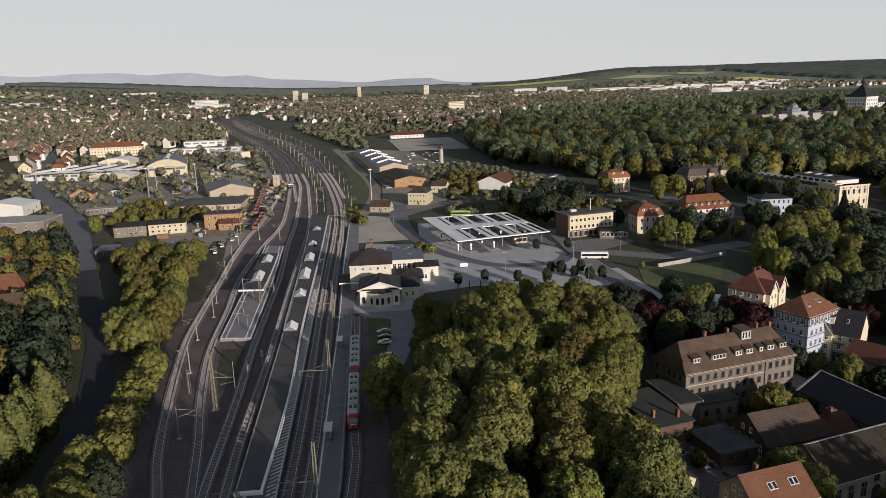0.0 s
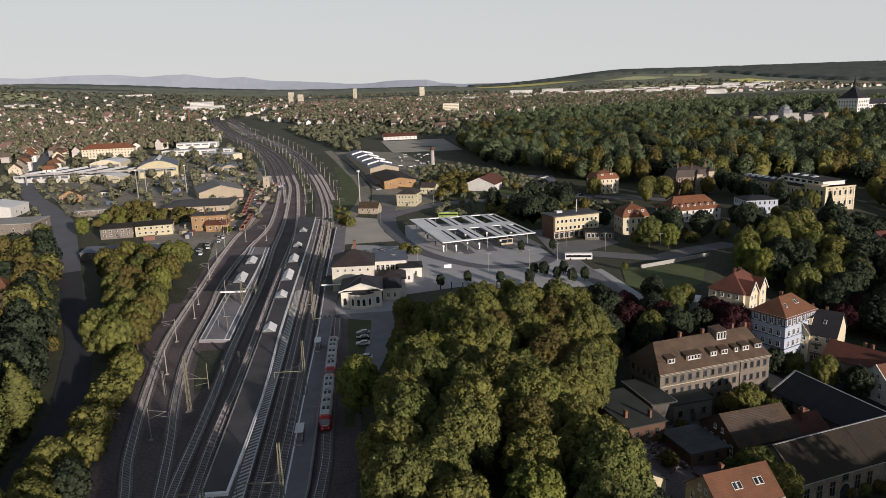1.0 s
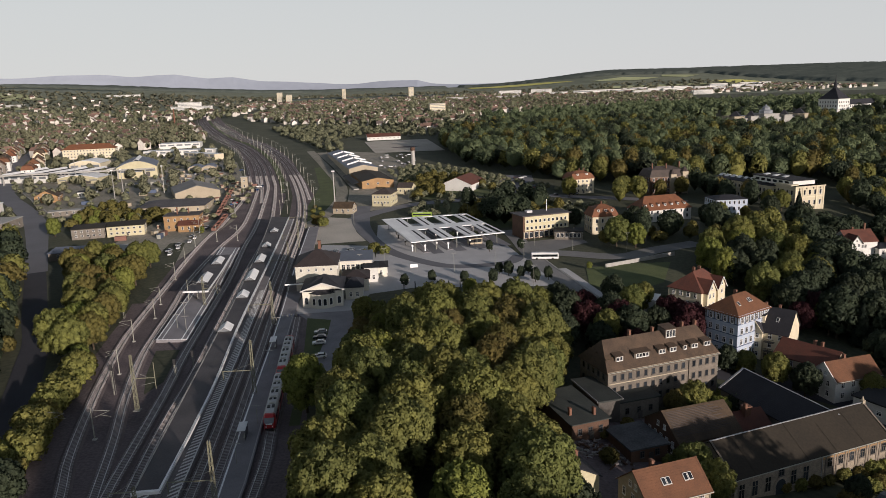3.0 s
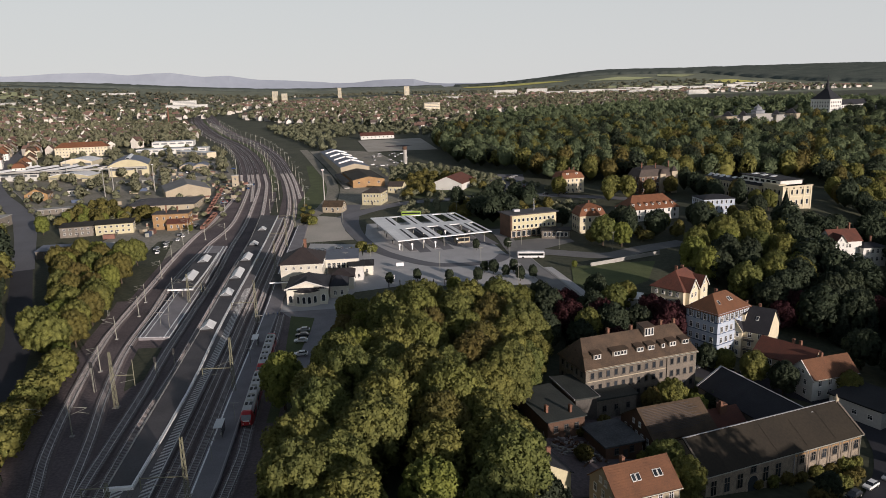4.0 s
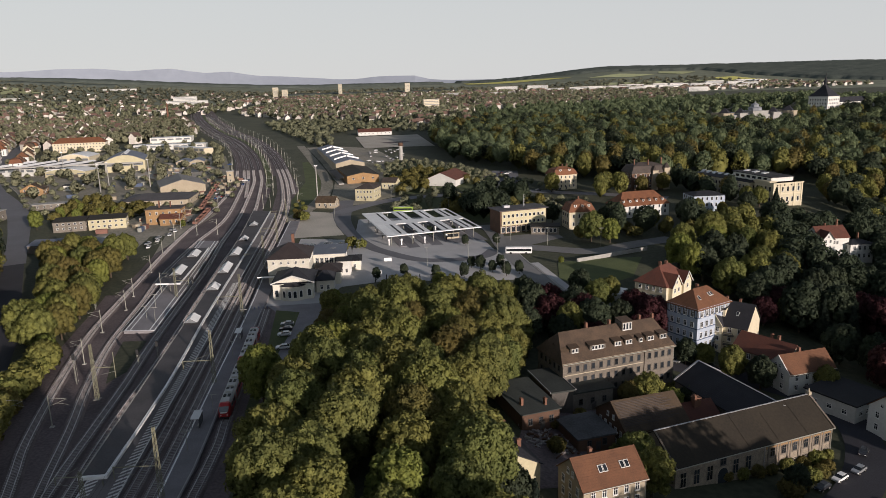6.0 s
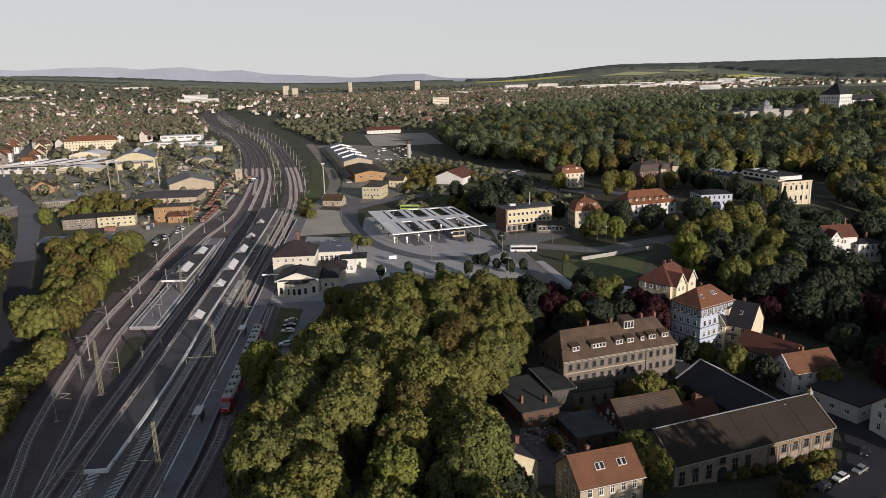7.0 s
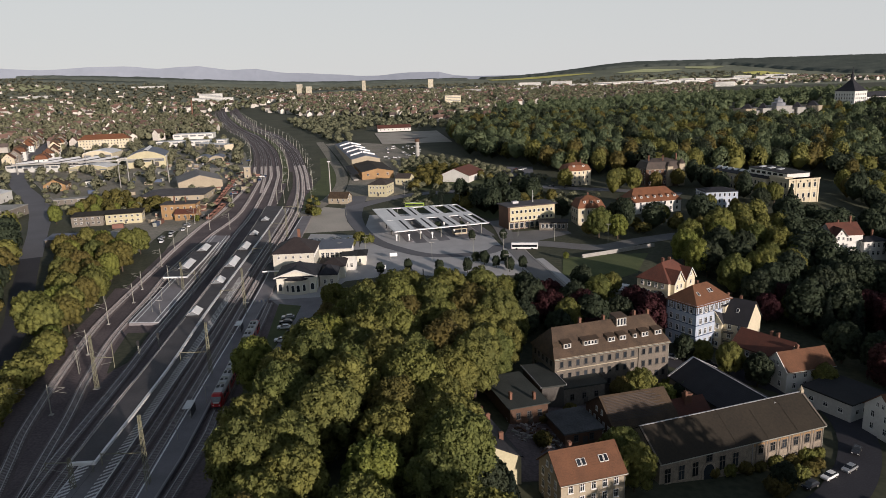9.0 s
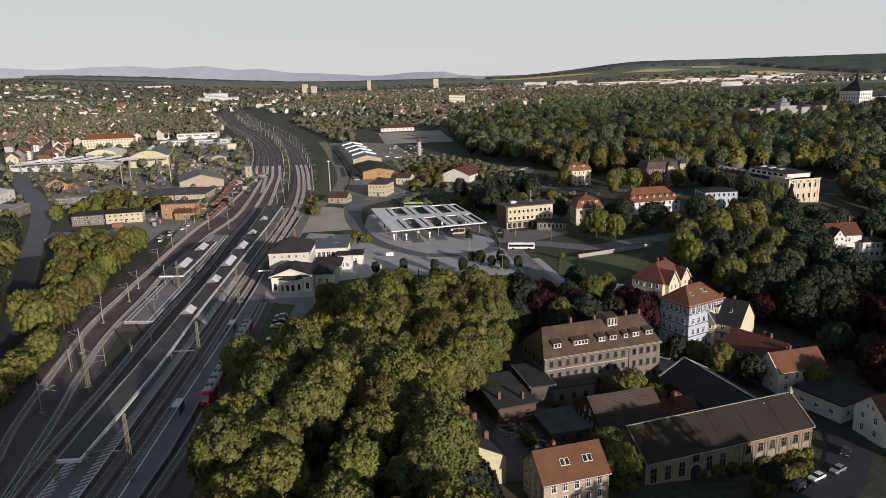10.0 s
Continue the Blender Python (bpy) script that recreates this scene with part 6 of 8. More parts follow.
def plant(kind, x, y, scale, rng):
    i = rng.randrange(len(PROTO[kind]))
    t = PROTO[kind][i]
    m = pose(x, y, terrain(x, y), 0, 0, rng.uniform(0, 360))
    if FIRST[kind][i]:
        FIRST[kind][i] = False
    else:
        t = copy_thing(t, m)
    t.matrix_world = m @ Matrix.Diagonal((scale * rng.uniform(0.92, 1.08), scale * rng.uniform(0.92, 1.08), scale, 1))


WOODS = {}


def grove(poly, spacing, seed, kinds, lo=0.85, hi=1.1, gap=2.0, far=False, limit=999):
    """Trees of mixed kinds inside a plan polygon; far ones are gathered for one mesh."""
    rng = random.Random(seed)
    for i, (x, y) in enumerate(sorted(scatter(poly, spacing, seed, gap), key=lambda p: p[0] ** 2 + p[1] ** 2)):
        if far or i >= limit:
            k = rng.choice(kinds)
            WOODS.setdefault(k if k in ("dark", "lime", "bronze", "bush") else "dark", []).append((x, y))
            continue
        plant(rng.choice(kinds), x, y, rng.uniform(lo, hi), rng)


# the park between the line and the gardens
grove([(-5, 84), (-6, 140), (-1, 168), (6, 188), (10, 205), (18, 222), (32, 226), (50, 222), (56, 200), (50, 184), (42, 160), (33, 140), (36, 118), (40, 84)], 9.6, 5, ["lime"] * 8 + ["bronze"] * 2 + ["bright"], 0.88, 1.08, 3.0)
R = random.Random(3)
for x, y, s, k in ((52, 184, 0.8, "lime"), (48, 172, 0.85, "lime"), (54, 196, 0.85, "lime"), (108, 195.5, 0.5, "dark"), (113, 194, 0.45, "lime"), (-13.2, 157, 0.98, "bright"), (56, 226, 0.72, "lime"), (64, 222, 0.8, "dark"), (70, 216, 0.85, "copper"), (80, 216, 0.9, "copper"), (104, 214, 0.95, "copper"), (100, 222, 0.85, "copper"),
                   (86, 166.5, 0.62, "lime"), (92, 164, 0.55, "bright"), (81, 165.5, 0.5, "bronze"), (98, 168, 0.42, "dark"), (118, 186, 0.62, "lime"), (124, 180, 0.6, "dark"), (141, 176, 0.5, "lime"), (106, 127.5, 0.42, "dark"),
                   (73, 124, 0.62, "lime"), (72, 132, 0.6, "lime"), (38, 116, 0.62, "fir"), (42, 112, 0.6, "dark"), (46, 110, 0.62, "fir"), (36, 124, 0.6, "dark"),
                   (34, 250, 0.5, "bright"), (110, 322, 0.85, "lime"), (118, 318, 0.8, "bright"), (121, 476, 0.8, "lime"), (180, 462, 0.7, "bronze"), (196, 466, 0.75, "bronze"), (196, 372, 0.5, "bronze"),
                   (231.9, 383, 0.95, "fir"), (211.7, 376, 0.75, "dark"), (223.8, 402, 0.7, "lime"), (100.9, 372, 0.62, "dark"), (129.4, 349, 0.7, "dark"), (126, 358, 0.6, "dark"), (134, 372, 0.62, "dark"), (170, 362, 0.6, "dark"), (180, 368, 0.65, "lime"), (176, 378, 0.5, "dark"), (150, 352, 0.55, "lime"), (163.7, 217, 1.0, "fir"), (167, 224, 0.95, "copper"), (171, 212, 0.9, "fir"), (158, 226, 0.75, "lime"), (140, 262, 0.85, "dark"), (87, 282, 0.22, "bright"), (230, 398, 0.7, "lime"), (-195, 405, 0.75, "bright")):
    plant(k, x, y, s, R)
for x, y in ((33.0, 267.6), (44.4, 266.0), (9.3, 266.3), (20.3, 271.2), (67.1, 269.0), (52.0, 276.7), (56.5, 272.1), (61.5, 266.5), (60.5, 279), (48.5, 280), (64, 322), (49, 322), bsp(0.78, 0.22), bsp(0.94, 0.3), bsp(0.77, 0.74), bsp(0.53, 0.24)):
    plant("small", x, y, R.uniform(0.85, 1.1), R)
# strip between the road and the sidings, and beyond the road
grove([(-62, 96), (-65, 126), (-72, 130), (-75, 112), (-72, 96)], 6.5, 8, ["lime", "dark", "lime"], 0.55, 0.72, 0.4)
for k in range(15):
    y = 131 + 4.0 * k
    plant("bush", -69.5 - (y - 131) * 0.215 + R.uniform(-1.3, 1.3), y, R.uniform(0.95, 1.45), R)
for x, y, s, k in ((-89, 199, 0.82, "lime"), (-96, 206, 0.86, "lime"), (-87, 209, 0.7, "bronze"), (-79, 184, 0.5, "lime"), (-82, 190, 0.55, "bright")):
    plant(k, x, y, s, R)
grove([(-87, 213), (-94, 250), (-103, 290), (-108, 318), (-135, 322), (-139, 306), (-116, 262), (-98, 222)], 7.4, 28, ["lime", "bronze", "lime", "bright", "bronze"], 0.6, 0.82, 0.6, limit=62)
# mostly dark-leaved kinds here, their colour standing for shade over the grove
grove([(-97, 100), (-101, 165), (-118, 215), (-156, 290), (-164, 320), (-200, 300), (-190, 200), (-160, 80)], 8.4, 9, ["dark", "dark", "dark", "lime", "bronze"], 0.5, 0.78, 0.8, limit=38)
grove([(-160, 320), (-176, 345), (-240, 350), (-250, 300), (-200, 300)], 8.6, 10, ["lime", "dark", "bronze"], 0.65, 0.95, 1.5, far=True)
# roadside row, dark-leaved in place of shade
for k in range(26):
    y = 108 + 7.2 * k
    q = along([(84, -72), (124, -79), (161, -86.3), (199, -101.4), (220, -110.1), (249, -125.6), (316, -160)], y)
    plant(("dark", "dark", "bush")[k % 3], q - 9.5 + R.uniform(-2, 1), y, R.uniform(0.42, 0.58) if k % 3 < 2 else 1.1, R)
for x, y, s in ((-90.4, 151.3, 1.04), (-93.5, 147, 0.92), (-89.4, 137.4, 0.95), (-93, 141, 0.85), (-89.8, 132, 0.96), (-91.5, 126.5, 0.98), (-95.5, 132, 0.9), (-134, 246, 0.9), (-100.3, 255.7, 0.6), (-96, 122, 0.95)):
    plant("poplar", x, y, s, R)
# unseen tall trees to the south, added to shade the tracks and yards
SOUTH = scatter([(-9, 2), (-8, 62), (44, 62), (60, 56), (78, 2)], 10.5, 27, 1.0) + [(96, 66), (103, 72), (110, 66), (113, 76), (120, 70), (123, 79)]
# low growth along the station path
for k in range(16):
    y = 190 + 2.9 * k
    plant(("lime", "bush", "bush", "bright")[k % 4], -4.5 + 5.5 * (k % 3) + R.uniform(-1, 1), y, R.uniform(0.36, 0.5) if k % 4 in (0, 3) else R.uniform(0.9, 1.2), R)
# gardens and slopes
grove([(128, 262), (150, 306), (192, 336), (196, 300), (176, 262), (150, 240)], 9.5, 12, ["lime", "bright", "lime", "dark"], 0.7, 1.0, 2.5, limit=20)
grove([(192, 336), (205, 342), (270, 350), (320, 300), (250, 240), (180, 215), (145, 226), (150, 240), (176, 262), (196, 300)], 9.5, 29, ["dark", "dark", "dark", "fir", "copper"], 0.7, 1.05, 2.5, limit=24)
grove([(150, 206), (166, 190), (230, 226), (320, 300), (300, 200), (200, 140), (165, 150), (158, 176)], 9.5, 13, ["dark", "dark", "dark", "fir", "copper"], 0.7, 1.05, 2.5, limit=18)
grove([(58, 196), (98, 206), (104, 232), (84, 246), (62, 232)], 8.5, 14, ["dark", "lime", "copper", "dark"], 0.6, 0.85, 3)
grove([(100, 325), (150, 328), (235, 346), (240, 356), (205, 350), (150, 346), (120, 338)], 8.5, 15, ["bush", "bush", "dark"], 0.6, 0.95, 1.5, far=True)
grove([(138, 432), (165, 436), (168, 462), (150, 470)], 10, 16, ["dark", "lime", "bronze"], 0.7, 1.0, 2.5, far=True)
grove([(206, 402), (222, 404), (216, 470), (208, 476)], 10, 26, ["dark", "bronze"], 0.7, 1.0, 2.5, far=True)
grove([(270, 340), (285, 430), (330, 500), (420, 520), (470, 420), (380, 330), (320, 310)], 11, 17, ["dark", "dark", "lime", "bronze"], 0.8, 1.1, 2.5, far=True)
grove([(14, 486), (40, 500), (42, 515), (60, 500), (72, 505), (70, 545), (30, 590), (8, 540)], 8, 18, ["bush"], 0.8, 1.5, 1.5, far=True)
grove([(50, 405), (62, 380), (72, 384), (100, 400), (108, 440), (70, 462), (40, 440), (46, 410)], 8.5, 19, ["bush", "bush", "dark"], 0.6, 1.1, 2, far=True)
grove([(-200, 428), (-150, 424), (-140, 452), (-172, 470), (-206, 500)], 9, 20, ["bush"], 0.5, 0.7, 1.5, far=True)
for x, y, s in ((-196, 436, 0.55), (-184, 432, 0.5), (-172, 434, 0.48), (-163, 438, 0.5), (-190, 452, 0.5), (-152, 432, 0.42), (-202, 470, 0.5), (-108, 396, 0.3)):
    plant("bright", x, y, s, R)
grove([(-50, 412), (-46, 412), (-44, 440), (-50, 470), (-54, 470)], 8, 21, ["bush"], 0.4, 0.6, 0.5, limit=6)
for x, y, s in ((93, 133, 0.5), (97, 134, 0.55), (101, 135, 0.6), (105, 136.2, 0.5), (109, 137.4, 0.6), (113.5, 138.6, 0.55), (117.5, 140, 0.6), (121, 141.6, 0.5), (104.4, 126.6, 0.9), (107.6, 128.6, 0.6), (112.5, 132.6, 0.6), (115.6, 134.4, 0.6), (118.6, 136.6, 0.55), (58, 151, 0.6), (75.5, 161, 0.5), (66, 158, 0.55), (87, 141, 0.7), (98, 149, 0.5), (61, 177, 0.6), (101, 171, 0.6), (70, 139, 0.6), (56, 139, 0.7), (84, 172, 0.7), (97, 178, 0.7), (-6, 330, 0.9), (-9, 318, 0.8), (-1, 325, 0.8), (-40, 405, 1.0), (-44, 412, 1.1)):
    plant("bush", x, y, s, R)


def wood(name, label, places, h, r, cards, size, leaf, seed, category="wood"):
    """Many far trees as one mesh: lumps with leaf clumps over them."""
    rng = np.random.default_rng(seed)
    protos = []
    for i in range(6):
        lobes = [(0, 0, h * 0.60, r * 0.74, r * 0.74, h * 0.36)]
        for j in range(9):
            a, s = j * 2.4 + rng.uniform(-0.3, 0.3), r * rng.uniform(0.30, 0.46)
            k = r * 0.62 * math.sqrt((j + 0.7) / 9)
            lobes.append((k * math.cos(a), k * math.sin(a), h * (0.86 - 0.40 * (j + 0.7) / 9) * rng.uniform(0.94, 1.04), s, s, min(s, h * 0.3)))
        q, soft = leaf_cards(rng, lobes, int(cards * 1.4), size * 0.9, -0.6, 0.35)
        bv = BALL_V * np.array([r * 0.8, r * 0.8, h * 0.40]) * rng.uniform(0.85, 1.08, (len(BALL_V), 1)) + np.array([0, 0, h * 0.50])
        protos.append((q.reshape(-1, 3), np.repeat(soft, 3, axis=0), bv))
    vs, ns, fs, base = [], [], [], 0
    for x, y in places:
        q, soft, bv = protos[rng.integers(6)]
        a, s, sz = rng.uniform(0, 6.28), rng.uniform(0.75, 1.2), rng.uniform(0.8, 1.25)
        turn = np.array([[math.cos(a), -math.sin(a), 0], [math.sin(a), math.cos(a), 0], [0, 0, 1]])
        size3 = np.array([s, s, sz])
        off = np.array([x, y, terrain(x, y)])
        vs += [(q * size3) @ turn.T + off, (bv * size3) @ turn.T + off]
        ns += [soft @ turn.T, BALL_V]
        fs += [np.arange(len(q)).reshape(-1, 3) + base, BALL_F + base + len(q)]
        base += len(q) + len(bv)
    me = bpy.data.meshes.new(name)
    v, f = np.concatenate(vs), np.concatenate(fs)
    me.vertices.add(len(v))
    me.vertices.foreach_set("co", v.astype(np.float32).ravel())
    me.loops.add(f.size)
    me.loops.foreach_set("vertex_index", f.astype(np.int32).ravel())
    me.polygons.add(len(f))
    me.polygons.foreach_set("loop_start", (3 * np.arange(len(f))).astype(np.int32))
    me.update(calc_edges=True)
    me.materials.append(leaf)
    me.polygons.foreach_set("use_smooth", [True] * len(f))
    me.normals_split_custom_set_from_vertices(np.concatenate(ns).tolist())
    return tagged(new(name, me), label, category, kind="stuff")


for k, (m, lab) in {"dark": (L_DARK, "dense dark garden trees between the villas"), "lime": (L_GREEN, "fresh green garden trees between the villas"), "bronze": (L_OLIVE, "bronze garden trees between the villas"), "bush": (L_OLIVE, "wild bushes in the yards")}.items():
    if k in WOODS:
        wood("garden_trees", lab, WOODS[k], 6 if k == "bush" else 15, 4.2 if k == "bush" else 6.2, 300 if k == "bush" else 560, 0.8, m, 29, "trees")
hill = scatter([(48, 830), (66, 650), (96, 620), (120, 560), (150, 520), (225, 505), (300, 500), (420, 530), (520, 640), (600, 800), (560, 900), (505, 870), (490, 790), (400, 790), (396, 880), (300, 1010), (120, 1050), (60, 960)], 11.5, 31, 3)
RH = random.Random(77)
RH.shuffle(hill)
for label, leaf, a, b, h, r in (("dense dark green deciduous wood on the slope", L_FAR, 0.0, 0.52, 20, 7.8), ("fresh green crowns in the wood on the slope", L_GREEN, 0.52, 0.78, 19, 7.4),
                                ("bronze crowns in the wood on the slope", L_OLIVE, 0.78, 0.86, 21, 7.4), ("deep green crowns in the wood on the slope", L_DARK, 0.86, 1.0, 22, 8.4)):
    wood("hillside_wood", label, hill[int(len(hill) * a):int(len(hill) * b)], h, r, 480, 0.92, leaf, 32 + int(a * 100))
# unseen row of tall trees, added to throw shade over the gardens
for i in range(3, 11):
    plant("tall", 134 + 10.4 * i, 84 + 9.2 * i + 0.03 * i * i * 10, R.uniform(0.78, 0.95), R)
# unseen belt of tall trees to the east, added to keep sun off the slope
EAST = [(205 + 235 * i / 25 + R.uniform(-6, 6), 122 + 205 * i / 25 + 14 * (i % 2)) for i in range(26)]
wood("park_wood", "tall unseen trees added to shade the tracks and yards", SOUTH, 24, 8.8, 500, 0.95, L_DARK, 90, "trees")
wood("slope_wood", "tall unseen belt of trees added for shade on the slope", EAST, 29, 10, 500, 1.0, L_DARK, 91, "trees")
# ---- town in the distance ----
# both leaf tones are greyed and lightened, with distance haze put into the colour
L_TOWN = leaf_mat("hazed_town_leaves", (0.285, 0.282, 0.175), (0.165, 0.172, 0.112), 0.12, 0.05)
L_HAZE = leaf_mat("hazed_distant_leaves", (0.19, 0.19, 0.13), (0.13, 0.135, 0.095), 0.1, 0.01)
W_FAR = mat("far_render", (0.64, 0.60, 0.54), (0.52, 0.48, 0.42), 0.05, 0.9, 0, spread=0.28, island=True)
T_FAR = mat("far_red_tiles", (0.205, 0.125, 0.098), (0.145, 0.095, 0.076), 0.05, 0.85, 0, spread=0.4, island=True)
T_FAR2 = mat("far_grey_tiles", (0.13, 0.10, 0.085), (0.08, 0.065, 0.06), 0.05, 0.85, 0, spread=0.4, island=True)


def far_houses(name, label, places, seed, lo=8, hi=15, h=(5, 9)):
    rng = random.Random(seed)
    v, f, mi = [], [], []
    for x, y in places:
        w, d, e = rng.uniform(lo, hi), rng.uniform(8, 11), rng.uniform(*h)
        rh = d * rng.uniform(0.35, 0.55)
        a = rng.choice((0.1, 0.25, 1.6, 1.9, -0.3, 1.2)) + rng.uniform(-0.15, 0.15)
        c, s, z = math.cos(a), math.sin(a), terrain(x, y)
        rm = rng.choice((1, 1, 1, 2))

        def add(pts, faces, m):
            k = len(v)
            v.extend((x + c * p - s * q, y + s * p + c * q, z + t) for p, q, t in pts)
            f.extend([k + i for i in g] for g in faces)
            mi.extend([m] * len(faces))
        A, B = w / 2, d / 2
        add([(-A, -B, -3), (A, -B, -3), (A, B, -3), (-A, B, -3), (-A, -B, e), (A, -B, e), (A, B, e), (-A, B, e), (-A, 0, e + rh), (A, 0, e + rh)],
            [(0, 1, 5, 4), (2, 3, 7, 6), (1, 2, 6, 9, 5), (3, 0, 4, 8, 7)], 0)
        o = 0.6
        add([(-A - o, -B - o, e - 0.3), (A + o, -B - o, e - 0.3), (A + o, 0, e + rh + 0.25), (-A - o, 0, e + rh + 0.25), (-A - o, B + o, e - 0.3), (A + o, B + o, e - 0.3)],
            [(0, 1, 2, 3), (5, 4, 3, 2)], rm)
        if rng.random() < 0.6:
            p = rng.uniform(-A * 0.6, A * 0.6)
            add([(p - 0.5, -0.5, e + rh - 0.8), (p + 0.5, -0.5, e + rh - 0.8), (p + 0.5, 0.5, e + rh - 0.8), (p - 0.5, 0.5, e + rh - 0.8),
                 (p - 0.5, -0.5, e + rh + 1.6), (p + 0.5, -0.5, e + rh + 1.6), (p + 0.5, 0.5, e + rh + 1.6), (p - 0.5, 0.5, e + rh + 1.6)],
                [(0, 1, 5, 4), (1, 2, 6, 5), (2, 3, 7, 6), (3, 0, 4, 7), (4, 5, 6, 7)], 2)
    me = bpy.data.meshes.new(name)
    me.from_pydata(v, [], f)
    for m in (W_FAR, T_FAR, T_FAR2):
        me.materials.append(m)
    me.polygons.foreach_set("material_index", mi)
    return tagged(new(name, me), label, "town", kind="stuff")


TOWN_W = [(-1000, 1000), (-620, 860), (-480, 840), (-330, 960), (-290, 1080), (-420, 1400), (-600, 1500), (-1100, 1500)]
TOWN_C = [(-360, 1600), (-190, 1330), (-60, 1250), (60, 1080), (110, 1150), (160, 1500), (700, 1700), (900, 2300), (300, 2300), (-350, 2100)]
TOWN_F = [(-500, 2150), (1000, 2350), (1700, 2500), (1500, 2900), (300, 2850), (-600, 2600)]
TOWN_L = [(-1500, 1700), (-700, 1500), (-420, 1650), (-450, 2100), (-1400, 2300)]
town_a = scatter(TOWN_W, 30, 41, 6)
town_b = scatter(TOWN_C, 24, 42, 6)
town_c = scatter(TOWN_F, 38, 43, 6, check=False)
town_d = scatter(TOWN_L, 50, 44, 6, check=False)
far_houses("town_houses", "rows of pale houses with red tiled roofs", town_a, 45, h=(5, 10))
far_houses("town_houses", "crowded far town houses with red roofs", town_b, 46)
town_e = scatter([(-2300, 2350), (-1300, 2150), (-300, 2600), (-200, 3200), (-2100, 3300)], 130, 48, check=False)
far_houses("town_houses", "distant pale houses along the plain", town_c + town_d + town_e, 47, 9, 20)
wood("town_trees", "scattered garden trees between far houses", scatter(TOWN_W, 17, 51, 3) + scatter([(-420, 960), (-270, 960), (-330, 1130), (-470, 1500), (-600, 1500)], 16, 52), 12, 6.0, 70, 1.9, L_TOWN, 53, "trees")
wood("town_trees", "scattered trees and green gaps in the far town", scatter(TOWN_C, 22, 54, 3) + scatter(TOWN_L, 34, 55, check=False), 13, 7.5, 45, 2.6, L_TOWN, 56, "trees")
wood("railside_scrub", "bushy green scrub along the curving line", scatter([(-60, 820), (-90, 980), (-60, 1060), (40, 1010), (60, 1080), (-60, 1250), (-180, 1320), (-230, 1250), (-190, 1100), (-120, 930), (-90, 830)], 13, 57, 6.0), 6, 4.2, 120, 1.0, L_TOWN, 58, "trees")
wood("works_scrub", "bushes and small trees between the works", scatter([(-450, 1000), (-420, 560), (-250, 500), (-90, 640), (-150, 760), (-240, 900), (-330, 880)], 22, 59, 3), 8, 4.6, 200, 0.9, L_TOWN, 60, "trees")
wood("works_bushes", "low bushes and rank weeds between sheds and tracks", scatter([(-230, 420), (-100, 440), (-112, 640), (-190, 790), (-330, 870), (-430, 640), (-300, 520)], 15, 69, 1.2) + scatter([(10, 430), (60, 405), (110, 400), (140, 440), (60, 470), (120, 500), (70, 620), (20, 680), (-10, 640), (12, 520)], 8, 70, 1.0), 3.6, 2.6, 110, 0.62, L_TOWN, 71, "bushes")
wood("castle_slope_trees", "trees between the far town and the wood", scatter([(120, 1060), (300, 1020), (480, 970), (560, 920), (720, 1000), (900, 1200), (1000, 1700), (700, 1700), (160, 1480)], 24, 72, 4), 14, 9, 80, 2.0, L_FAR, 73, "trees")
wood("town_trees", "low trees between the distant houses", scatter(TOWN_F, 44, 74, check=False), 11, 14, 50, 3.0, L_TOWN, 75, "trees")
# tree-top green paled towards blue-grey, the far hills' haze in its colour
M_CANOPYWOOD = mat("hazed_tree_tops", (0.135, 0.152, 0.130), (0.095, 0.110, 0.098), 0.02, 1.0, 0, fine=5, spec=0.0)


def canopy(name, label, poly, cell, h, seed):
    """A far wood as one uneven sheet of tree tops that falls to the ground at its edge."""
    rng = random.Random(seed)
    xs, ys = [p[0] for p in poly], [p[1] for p in poly]
    nx, ny = int((max(xs) - min(xs)) / cell) + 2, int((max(ys) - min(ys)) / cell) + 2
    keep = {}
    for j in range(ny):
        for i in range(nx):
            x, y = min(xs) + i * cell + rng.uniform(-0.3, 0.3) * cell, min(ys) + j * cell + rng.uniform(-0.3, 0.3) * cell
            if inside(x, y, poly):
                keep[i, j] = (x, y)
    v, f, at = [], [], {}
    for (i, j), (x, y) in keep.items():
        edge = any((i + a, j + b) not in keep for a in (-1, 0, 1) for b in (-1, 0, 1))
        at[i, j] = len(v)
        v.append((x, y, terrain(x, y) + (0.5 if edge else h * rng.uniform(0.72, 1.1) + 3 * noise.noise((x / 120, y / 120, 2)))))
    for i, j in keep:
        q = [(i, j), (i + 1, j), (i + 1, j + 1), (i, j + 1)]
        if all(k in at for k in q):
            f.append([at[k] for k in q])
    me = bpy.data.meshes.new(name)
    me.from_pydata(v, [], f)
    me.materials.append(M_CANOPYWOOD)
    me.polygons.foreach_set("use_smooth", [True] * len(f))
    return tagged(new(name, me), label, "wood", kind="stuff")


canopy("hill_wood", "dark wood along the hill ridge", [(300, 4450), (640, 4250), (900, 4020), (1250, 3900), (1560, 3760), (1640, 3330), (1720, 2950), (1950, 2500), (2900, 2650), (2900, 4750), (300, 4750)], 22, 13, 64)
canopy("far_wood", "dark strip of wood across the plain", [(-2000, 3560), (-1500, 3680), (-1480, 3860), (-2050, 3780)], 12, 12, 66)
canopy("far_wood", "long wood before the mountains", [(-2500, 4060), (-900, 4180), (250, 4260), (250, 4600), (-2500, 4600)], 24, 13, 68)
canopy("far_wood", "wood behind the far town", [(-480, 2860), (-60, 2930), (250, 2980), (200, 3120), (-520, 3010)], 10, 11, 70)
